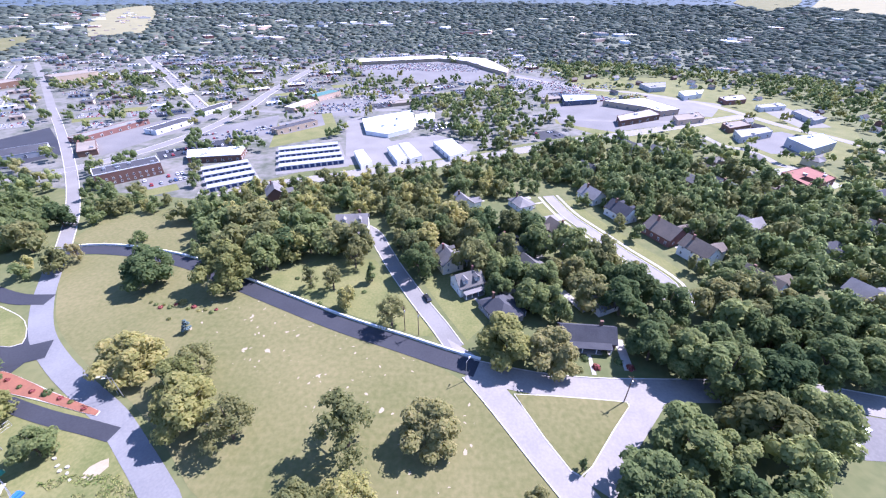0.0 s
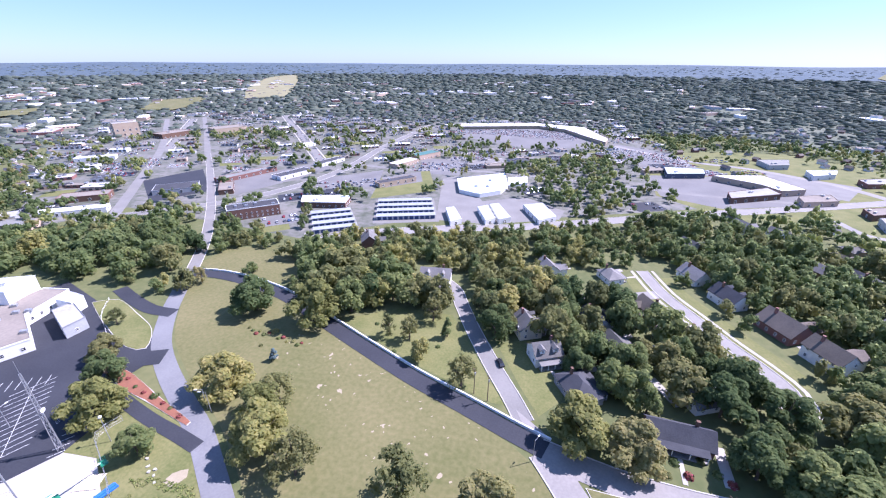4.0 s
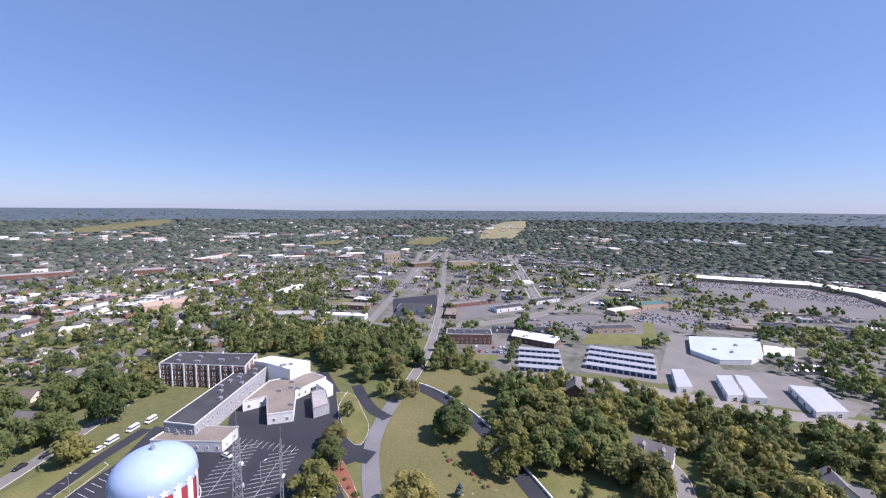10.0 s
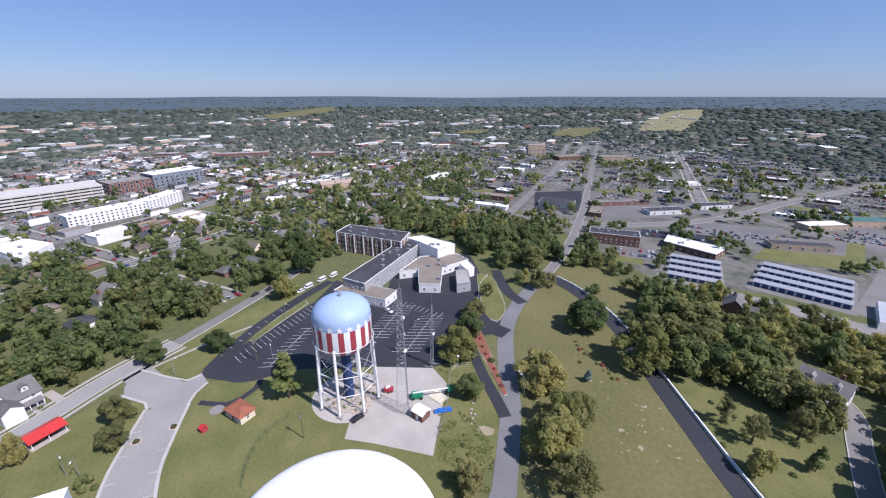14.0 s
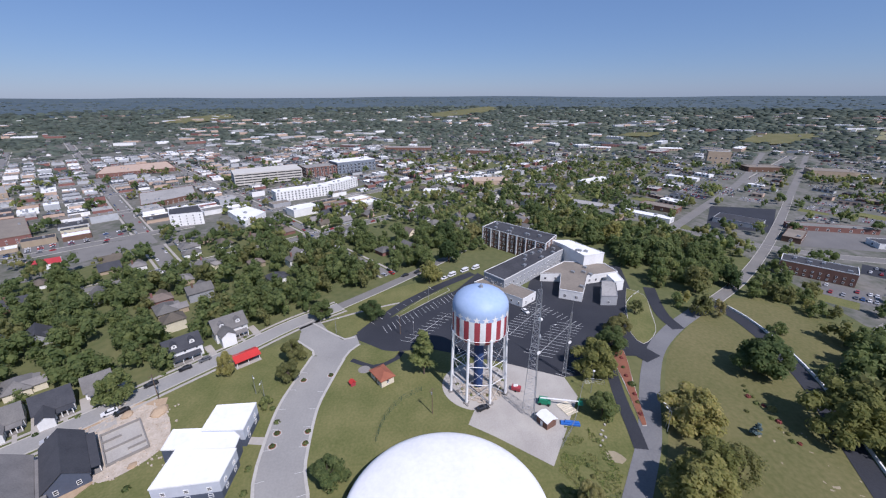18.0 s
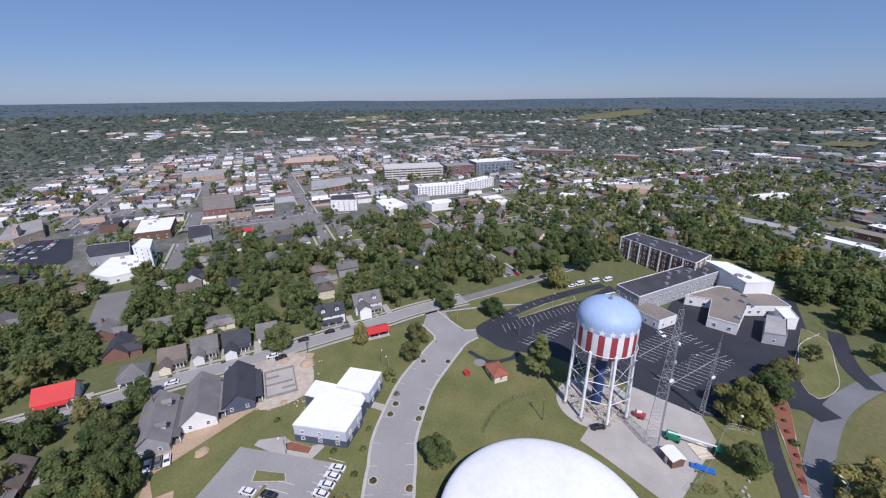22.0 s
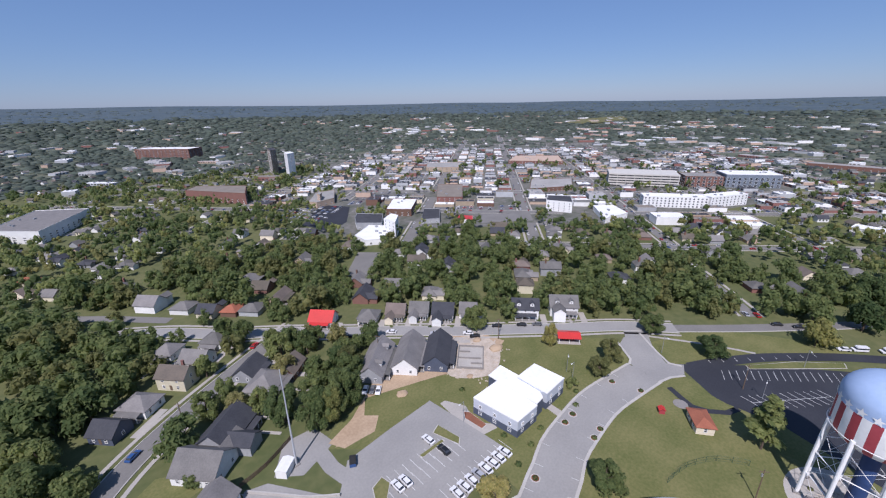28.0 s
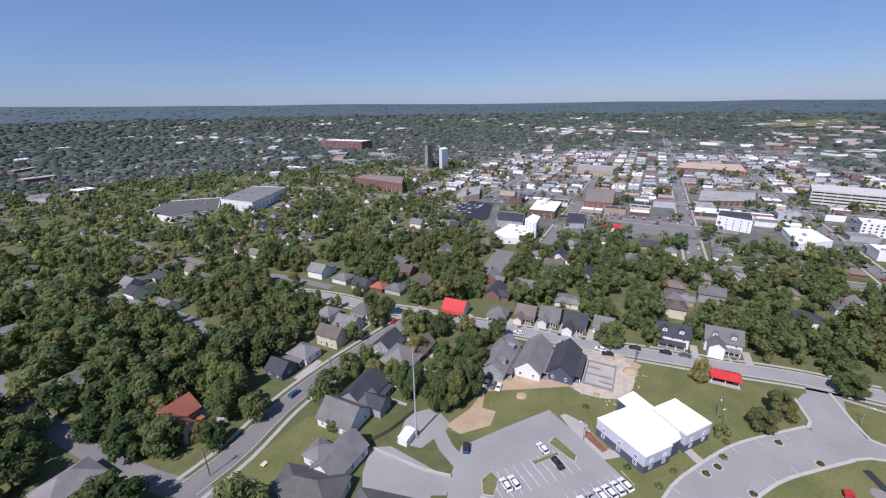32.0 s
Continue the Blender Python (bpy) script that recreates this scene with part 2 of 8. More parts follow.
# ---- mesh helpers ----
class Mesh:
    """Collects faces of several materials and makes one mesh object of them."""

    def __init__(self):
        self.v, self.f, self.m = [], [], []

    def face(self, pts, mi=0):
        k = len(self.v)
        self.v.extend(tuple(p) for p in pts)
        self.f.append(tuple(range(k, k + len(pts))))
        self.m.append(mi)

    def prism(self, poly, z0, z1, mi=0, top=None, bottom=False):
        k, n = len(self.v), len(poly)
        if sum(poly[i][0] * poly[(i + 1) % n][1] - poly[(i + 1) % n][0] * poly[i][1] for i in range(n)) < 0:
            poly = poly[::-1]
        self.v.extend((p[0], p[1], z0) for p in poly)
        self.v.extend((p[0], p[1], z1) for p in poly)
        for i in range(n):
            j = (i + 1) % n
            self.f.append((k + i, k + j, k + n + j, k + n + i))
            self.m.append(mi)
        self.f.append(tuple(range(k + n, k + 2 * n)))
        self.m.append(mi if top is None else top)
        if bottom:
            self.f.append(tuple(range(k + n - 1, k - 1, -1)))
            self.m.append(mi)

    def box(self, x, y, z, sx, sy, sz, rot=0.0, mi=0):
        """A box on its base centre."""
        c, s = math.cos(radians(rot)), math.sin(radians(rot))
        poly = [(x + c * a * sx / 2 - s * b * sy / 2, y + s * a * sx / 2 + c * b * sy / 2) for a, b in ((-1, -1), (1, -1), (1, 1), (-1, 1))]
        self.prism(poly, z, z + sz, mi, bottom=True)

    def beam(self, a, b, r, n=6, r2=None, mi=0):
        a, b = Vector(a), Vector(b)
        d = (b - a).normalized()
        u = d.cross(Vector((0, 0, 1)) if abs(d.z) < 0.95 else Vector((1, 0, 0))).normalized()
        w = d.cross(u)
        r2 = r if r2 is None else r2
        k = len(self.v)
        for p, q in ((a, r), (b, r2)):
            for i in range(n):
                t = 2 * math.pi * i / n
                self.v.append(tuple(p + u * math.cos(t) * q + w * math.sin(t) * q))
        for i in range(n):
            j = (i + 1) % n
            self.f.append((k + j, k + i, k + n + i, k + n + j))
            self.m.append(mi)
        self.f.append(tuple(range(k, k + n)))
        self.f.append(tuple(range(k + 2 * n - 1, k + n - 1, -1)))
        self.m.extend((mi, mi))

    def lathe(self, rings, n, x=0, y=0, mi=None, shape=None):
        """rings: (radius, z); mi(ring, side) gives the material."""
        k = len(self.v)
        for r, z in rings:
            for i in range(n):
                t = 2 * math.pi * i / n
                self.v.append((x + r * math.cos(t), y + r * math.sin(t), z))
        for q in range(len(rings) - 1):
            for i in range(n):
                j = (i + 1) % n
                self.f.append((k + q * n + i, k + q * n + j, k + (q + 1) * n + j, k + (q + 1) * n + i))
                self.m.append(mi(q, i) if mi else 0)

    def data(self, name, mats, smooth=False):
        me = bpy.data.meshes.new(name)
        me.from_pydata(self.v, [], self.f)
        for m in mats:
            me.materials.append(m)
        if len(mats) > 1:
            me.polygons.foreach_set("material_index", self.m)
        if smooth:
            me.polygons.foreach_set("use_smooth", [True] * len(self.f))
        me.update()
        return me


def part(name, data, parent, label="", m=None):
    ob = new(name, data)
    if parent is not None:
        ob.parent = parent
    if m is not None:
        ob.matrix_basis = m
    return tagged(ob, label)


def thing(name, x, y, z=0.0, rot=0.0, label="", category="", group="", kind=""):
    ob = new(name)
    ob.empty_display_size = 0.5
    ob.matrix_basis = pose(x, y, z, 0, 0, rot)
    return tagged(ob, label, category, group, kind)


def smooth_path(pts, step=4.0):
    """A Catmull-Rom curve through the points, evenly stepped."""
    P = [Vector((*p, 0)) for p in pts]
    P = [2 * P[0] - P[1]] + P + [2 * P[-1] - P[-2]]
    out = []
    for i in range(1, len(P) - 2):
        a, b, c, d = P[i - 1:i + 3]
        n = max(1, int((c - b).length / step))
        for k in range(n):
            t = k / n
            out.append(0.5 * (2 * b + (c - a) * t + (2 * a - 5 * b + 4 * c - d) * t * t + (3 * b - a - 3 * c + d) * t ** 3))
    out.append(P[-2])
    return out


def sides(path, off):
    out = []
    for i, p in enumerate(path):
        d = (path[min(i + 1, len(path) - 1)] - path[max(i - 1, 0)]).normalized()
        out.append(p + Vector((-d.y, d.x, 0)) * off)
    return out


ROADS = []  # (points, half width), kept clear of trees and houses
AREAS = []  # (polygon, tree density, house density)
SPOTS = []  # (x, y, radius)


def strip(me, a, b, z0, z1=None, mi=0):
    z1 = z0 if z1 is None else z1
    for i in range(len(a) - 1):
        me.face([(b[i].x, b[i].y, z1), (b[i + 1].x, b[i + 1].y, z1), (a[i + 1].x, a[i + 1].y, z0), (a[i].x, a[i].y, z0)], mi)


def road(pts, width, m, z=0.06, kerb=0, name="road", label="worn grey asphalt street", walkway=0.0, clear=1.0, kw=0.3):
    path = smooth_path(pts)
    me = Mesh()
    strip(me, sides(path, width / 2), sides(path, -width / 2), z)
    ob = part(name, me.data(name, [m]), None, label)
    tagged(ob, category="road", kind="structure")
    ROADS.append(([(p.x, p.y) for p in path], width / 2 + clear))
    for s in (1, -1):
        if kerb in (2, s):
            kb = Mesh()
            i0, i1 = sides(path, s * width / 2), sides(path, s * (width / 2 + kw))
            for e0, e1, za, zb in ((i0, i0, z - 0.05, z + 0.15), (i0, i1, z + 0.15, z + 0.15), (i1, i1, z + 0.15, z - 0.1)):
                a, b = (e1, e0) if s > 0 else (e0, e1)
                if s > 0:
                    strip(kb, a, b, zb, za)
                else:
                    strip(kb, a, b, za, zb)
            tagged(part("kerb", kb.data("kerb", [M_KERB]), None, "pale concrete kerb beside the street"), category="kerb", kind="structure")
        if walkway:
            sw = Mesh()
            a, b = sides(path, s * (width / 2 + walkway)), sides(path, s * (width / 2 + walkway + 1.4))
            strip(sw, *((b, a) if s > 0 else (a, b)), z + 0.02)
            tagged(part("pavement", sw.data("pavement", [M_PAVEMENT]), None, "narrow pale concrete pavement along the street"), category="pavement", kind="structure")
    return path


def sheet(name, poly, m, z, label, category="ground", trees=0.0, houses=0.0):
    me = Mesh()
    n = len(poly)
    if sum(poly[i][0] * poly[(i + 1) % n][1] - poly[(i + 1) % n][0] * poly[i][1] for i in range(n)) < 0:
        poly = poly[::-1]
    me.face([(x, y, z) for x, y in poly])
    ob = part(name, me.data(name, [m]), None, label)
    tagged(ob, category=category, kind="structure")
    if trees is not None:
        AREAS.append((poly, trees, houses))
    return ob


def inside(x, y, poly):
    hit, n = False, len(poly)
    for i in range(n):
        (x0, y0), (x1, y1) = poly[i], poly[i - 1]
        if (y0 > y) != (y1 > y) and x < (x1 - x0) * (y - y0) / (y1 - y0) + x0:
            hit = not hit
    return hit


def round_path(poly, step=3.0):
    return [(p.x, p.y) for p in smooth_path(poly + [poly[0]], step)[:-1]]


# ---- ground ----
def far_scale(x, y):
    """The town lies below the hill; its buildings and trees shrink with the way down."""
    return 1.0 - 0.42 * min(1.0, max(0.0, (math.hypot(x, y) - 170) / 330))


def ground_z(x, y):
    """The land's height: flat round the town, rising to low hills far off."""
    r, a = math.hypot(x, y), math.atan2(y, x)
    if r < 1500:
        return 0.0
    h = 78 + 16 * noise.noise(Vector((math.cos(a) * 1.7, math.sin(a) * 1.7, 0.3))) + 8 * noise.noise(Vector((x / 900, y / 900, 1)))
    deg = math.degrees(a) % 360
    f = min(1.0, max(0.0, (deg - 235) / 50)) * min(1.0, max(0.0, (340 - deg) / 30))
    h += 46 * f * f * (3 - 2 * f)
    return ((r - 1500) / 3400) ** 1.5 * h


def ground():
    rings = [0, 60, 120, 200, 300, 450, 700, 1000, 1300, 1500] + [1500 + 100 * k for k in range(1, 35)]
    n = 240
    me = Mesh()
    pts = []
    for r in rings:
        for i in range(n):
            a = 2 * math.pi * i / n
            x, y = r * math.cos(a), r * math.sin(a)
            pts.append((x, y, ground_z(x, y)))
    me.v = pts
    for q in range(len(rings) - 1):
        for i in range(n):
            j = (i + 1) % n
            me.f.append((q * n + i, q * n + j, (q + 1) * n + j, (q + 1) * n + i)) if q else me.f.append((i, n + i, n + j))
            # land, then woodland floor, then the haze-painted land past 2500 m
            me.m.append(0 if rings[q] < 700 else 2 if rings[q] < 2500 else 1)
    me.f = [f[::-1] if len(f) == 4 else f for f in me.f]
    ob = part("ground", me.data("ground", [M_LAND, M_HAZELAND, M_FLOOR], True), None, "grassy land rising to low wooded horizon hills, haze painted in")
    tagged(ob, category="ground", kind="structure")


ground()
GRID = -142.5  # the town's street grid
GU = Vector((math.cos(radians(GRID)), math.sin(radians(GRID)), 0))
GN = Vector((-GU.y, GU.x, 0))


def town(u, v):
    p = GU * u + GN * v
    return (p.x, p.y)


# ---- park, hill and streets ----
drive = [(-166.3, 146.2), (-156.3, 129.6), (-146.2, 113.7), (-132.9, 97.5), (-117.7, 85.3), (-101.6, 75.0), (-88.4, 66.9), (-77.3, 58.1), (-68.7, 51.0), (-62.7, 45.9)]
drive.append((2 * drive[-1][0] - drive[-3][0] + 6, 2 * drive[-1][1] - drive[-3][1] - 12))
road(drive, 6.8, M_ROAD, 0.10, label="worn pale grey asphalt park drive")
road([(-165.7, 147.2), (-191.9, 187.3), (-236.6, 243.7), (-306.4, 323.6), (-373.7, 397.6)], 5.8, M_STREET, 0.08, 2, label="straight grey street running down into town")
dark = [(-167.3, 147.6), (-151.8, 149.6), (-131.3, 147.0), (-106.6, 139.4), (-84.4, 128.0), (-57.3, 114.0), (-34.6, 102.7), (-14.9, 94.4), (-0.6, 88.2), (10.3, 83.8)]
dark_path = road(dark, 6.5, M_ASPHALT, 0.14, label="freshly laid black asphalt drive beside a white wall")
road([(9.4, 82.9), (14.2, 75.7), (20.2, 65.8), (25.5, 56.7), (30.2, 49.1), (33.3, 43.5)], 8.0, M_CONCRETE, 0.11, -1, label="pale concrete road beside the grassy triangle")
road([(8.6, 83.4), (26.9, 78.7), (44.3, 76.5), (64.0, 76.1), (84.3, 75.9), (104.8, 74.8), (117.1, 72.1), (127.3, 69.4)], 8.0, M_CONCRETE, 0.12, 1, label="pale concrete road under the trees")
road([(60.2, 75.0), (52.2, 66.9), (43.8, 58.2), (36.0, 48.5)], 7.5, M_CONCRETE, 0.13, label="pale concrete lane along the grassy triangle")
road([(4.0, 92.4), (-0.7, 101.6), (-8.9, 116.0), (-18.8, 135.0), (-26.5, 151.6), (-33.5, 166.0), (-50.7, 179.6)], 5.8, M_STREET, 0.09, 2, label="grey residential street with pale kerbs")
road([(58.3, 206.0), (63.3, 183.3), (71.5, 164.2), (78.7, 147.7), (84.2, 137.3), (88.5, 126.0), (87.1, 115.8)], 5.6, M_CONCRETE, 0.09, 2, walkway=1.8, label="pale residential street lined with lawns")
road([(25.3, 170.5), (45.0, 176.2), (63.3, 183.3)], 6.5, M_CONCRETE, 0.10, label="pale side street")
road([(-137.1, 206.0), (-98.9, 220.6), (-75.0, 230.1), (-46.5, 241.3), (-8.8, 252.7), (24.6, 267.5), (65.9, 286.8), (99.9, 304.0), (135.5, 317.5), (195.1, 342.0), (249.3, 366.0), (278.0, 378.0)], 10.5, M_CONCRETE, 0.08, 2, label="broad pale avenue past the storage yards")
road([(-300.0, 188.0), (-266.7, 217.1), (-233.8, 246.0), (-213.0, 276.2), (-199.0, 311.0), (-190.5, 350.0), (-188.2, 401.0), (-192.1, 483.7), (-188.3, 605.8), (-184.0, 700.0)], 9.5, M_STREET, 0.092, 2, label="broad grey arterial road curving through the shops")
road([(-188.0, 391.9), (-122.5, 384.6), (-56.9, 395.5), (20.4, 385.7), (71.4, 375.9), (140.0, 360.0), (206.0, 356.0)], 6.5, M_STREET, 0.086, 0, label="grey street behind the warehouses")
road([(95.0, 575.0), (123.2, 539.3), (164.7, 496.4), (214.6, 473.2), (257.8, 430.0), (272.0, 400.3), (280.0, 369.9), (288.8, 340.8), (301.2, 318.1), (312.0, 290.0), (318.0, 262.0)], 9.0, M_CONCRETE, 0.1, 0, label="pale grey highway past the shops", clear=3.0)
road([(204.0, 318.0), (206.7, 293.7), (216.9, 284.9), (221.6, 268.8), (222.1, 254.1), (240.0, 240.1)], 5.5, M_CONCRETE, 0.094, 0, label="pale side road beside the hall")
road([(-276.7, 197.5), (-345.6, 282.3), (-461.5, 421.4), (-675.2, 643.4)], 8.0, M_STREET, 0.082, 0, label="straight grey street running out of town")
road([(-373.7, 397.6), (-480.0, 517.0), (-628.6, 681.6)], 7.0, M_STREET, 0.082, 0, label="straight grey street running out of town")
road([(84.0, -270.0), (66.3, -249.4), (43.9, -222.2), (32.8, -202.4), (24.0, -186.0)], 5.5, M_STREET, 0.083, 0, label="short grey street between trees and houses")
road([(110.0, -410.0), (90.2, -377.9), (63.0, -335.7), (33.3, -294.0), (11.8, -270.1), (-9.0, -248.0), (-30.0, -222.0)], 5.5, M_STREET, 0.084, 0, label="grey residential street under trees")
avenue = [(-172.2, -52.4), (-158.8, -45.1), (-148.0, -37.0), (-141.6, -37.9), (-126.6, -41.4), (-113.2, -43.8), (-96.7, -43.7), (-86.7, -42.8), (-74.8, -39.6)]
avenue.append((2 * avenue[-1][0] - avenue[-2][0] + 4, 2 * avenue[-1][1] - avenue[-2][1] - 3))
avenue.append((avenue[-1][0] + 26, avenue[-1][1] - 26))
avenue_path = road(avenue[3:], 12.6, M_PALE, 0.10, 2, kw=0.9, label="curving grey avenue with parking bays and pale kerbs")
road(avenue[:4], 10, M_PALE, 0.11, label="short grey street joining the curving avenue")
front = [(-6.9, -226.7), (-26.7, -208.9), (-44.7, -187.0), (-63.1, -168.8), (-80.6, -149.8), (-98.3, -131.8), (-114.8, -112.7), (-132.5, -94.9), (-150.3, -76.7), (-170.0, -57.5), (-184.3, -38.4)]
road(front, 7.8, M_PALE, 0.09, 2, walkway=1.5, label="grey street in front of a row of houses")
road([(-183.5, -39.4), (-202.1, -18.8), (-221.4, 1.2), (-242.7, 22.1), (-257.0, 35.2)], 6.0, M_STREET, 0.088, -1, label="narrow grey street under roadside trees")
road([(32.4, -108.2), (20.3, -116.5), (5.2, -131.2), (-10.7, -142.5), (-29.3, -153.0), (-47.9, -162.5), (-69.0, -171.6)], 7.0, M_STREET, 0.095, 2, walkway=1.8, label="grey residential street with parked cars")
road([(25.1, -101.3), (33.9, -108.8), (46.9, -121.4), (62.2, -139.1), (79.1, -160.9), (94.7, -183.2), (113.8, -210.2)], 6.2, M_STREET, 0.085, 0, label="shaded grey residential street")

park = [(-162.8, 145.4), (-150.1, 125.9), (-132.5, 103.2), (-111.0, 86.7), (-89.2, 73.5), (-71.9, 60.8), (-58.4, 48.7), (-54.5, 46.3), (27.8, 47.4), (7.5, 77.6), (-14.6, 91.5), (-51.7, 108.9), (-82.7, 124.1), (-107.3, 136.2), (-132.2, 144.3)]
sheet("grass", round_path(park), M_FIELD, 0.04, "wide sunlit park lawn with dry worn patches", "grass")
sheet("grass", [(-170.9, 157.4), (-151.9, 151.2), (-128.1, 146.2), (-105.0, 152.7), (-134.3, 193.2), (-168.4, 178.6)], M_FIELD, 0.03, "grass slope beside the street", "grass", 0.1)
sheet("grass", [(-73.4, 128.9), (-52.4, 142.8), (-28.9, 143.0), (-2.5, 97.7), (-7.0, 97.7), (-36.0, 109.7)], M_LAWN, 0.03, "lawn with young trees behind the white wall", "grass", 0.05)
sheet("grass", [(-150.2, -31.3), (-125.0, -38.4), (-106.6, -39.0), (-75.0, -35.7), (-63.1, -29.3), (-64.8, 18.6), (-76.9, 66.0), (-104.9, 75.1), (-120.2, 71.8), (-136.9, 40.7), (-142.1, 12.7)], M_LAWN, 0.03, "mown lawn on the hill round the water tower", "grass")
sheet("grass", [(-162.2, -44.3), (-193.8, -29.0), (-213.0, 13.4), (-208.7, 20.8), (-179.1, -11.0), (-151.2, -28.3), (-157.7, -35.4)], M_LAWN, 0.034, "grass strip beside the street corner", "grass")
sheet("grass", [(-103.9, -93.7), (-123.1, -97.1), (-144.8, -73.7), (-157.7, -53.9), (-147.9, -43.2), (-111.6, -45.3), (-67.0, -43.2), (-68.8, -64.2), (-37.7, -97.6), (-62.7, -108.7)], M_LAWN, 0.035, "mown lawn round the white building", "grass")
lot = [(-155.6, -30.3), (-176.8, -5.3), (-195.0, 21.2), (-216.6, 37.5), (-178.4, 58.8), (-167.8, 73.5), (-146.1, 87.5), (-139.9, 97.8), (-128.0, 89.1), (-129.4, 79.7), (-119.3, 66.3), (-119.2, 51.4), (-129.4, 33.1), (-142.6, 3.9), (-142.7, -14.4)]
sheet("car_park", lot, M_ASPHALT, 0.08, "large black asphalt car park with white stall lines", "car park")
sheet("car_park", [(-169.4, 71.3), (-174.5, 90.0), (-168.5, 103.7), (-138.3, 99.9), (-122.9, 88.5), (-137.8, 83.7)], M_ASPHALT, 0.085, "black asphalt yard behind the brick complex", "car park")
sheet("yard", [(-130.0, 32.3), (-120.1, 51.8), (-108.5, 52.6), (-81.8, 34.0), (-94.3, 19.8), (-100.0, 12.4), (-105.8, 15.4), (-110.3, 25.9)], M_GRAVEL, 0.06, "pale gravel service yard under the tower", "yard")
sheet("car_park", [(-75.6, -87.6), (-58.0, -87.8), (-41.4, -87.4), (-33.6, -79.6), (-23.2, -64.4), (-44.8, -53.2), (-65.6, -54.8), (-76.4, -54.2), (-76.2, -69.0)], M_PALE, 0.07, "pale grey asphalt car park with white stall lines", "car park")
sheet("yard", [(-61.0, -105.5), (-87.8, -94.7), (-105.7, -84.9), (-124.3, -90.4), (-120.7, -110.8), (-91.6, -112.5), (-73.6, -113.7), (-41.6, -94.2), (-50.7, -92.2)], M_SOIL, 0.05, "bare brown soil on a building site", "yard")

sheet("street", [(1.2, 96.7), (9.5, 90.0), (12.6, 86.0), (20.1, 82.1), (18.4, 75.7), (13.6, 71.6), (10.0, 77.6), (4.9, 88.2)], M_CONCRETE, 0.135, "pale concrete junction of drive and streets", "road")
sheet("street", [(-160.9, -53.0), (-154.0, -52.2), (-147.8, -45.8), (-143.6, -43.7), (-139.8, -32.2), (-145.4, -29.6), (-150.4, -26.3), (-156.9, -28.2), (-153.5, -33.5), (-168.9, -48.7)], M_PALE, 0.125, "asphalt junction of street and avenue", "road")
for q in ([(-156.0, -54.0), (-150.8, -48.8), (-146.8, -44.9), (-143.0, -43.9)], [(-139.2, -31.9), (-145.0, -29.6), (-149.6, -26.0)], [(-169.2, -49.0), (-159.2, -39.0), (-154.1, -32.9), (-155.2, -28.5)]):
    kb = Mesh()
    pth = smooth_path(q)
    strip(kb, sides(pth, 0.45), sides(pth, -0.45), 0.26)
    strip(kb, sides(pth, -0.45), sides(pth, -0.45), 0.26, 0.1)
    strip(kb, sides(pth, 0.45), sides(pth, 0.45), 0.1, 0.26)
    tagged(part("kerb", kb.data("kerb", [M_KERB]), None, "broad pale concrete kerb round the junction"), category="kerb", kind="structure")
# white wall beside the black drive
wa = Mesh()
o0, o1 = sides(dark_path, 3.7), sides(dark_path, 4.15)
strip(wa, o0, o0, 1.0, 0.0)
strip(wa, o1, o0, 1.0, 1.0)
strip(wa, o1, o1, 0.0, 1.0)
tagged(part("wall_park", wa.data("wall_park", [M_WHITE]), None, "low white concrete wall along the black drive"), category="wall", kind="structure")


# ---- water tower ----
def star_points(r, n=5):
    return [(r * (1.0 if k % 2 == 0 else 0.42) * math.sin(math.pi * k / n), r * (1.0 if k % 2 == 0 else 0.42) * math.cos(math.pi * k / n)) for k in range(2 * n)]


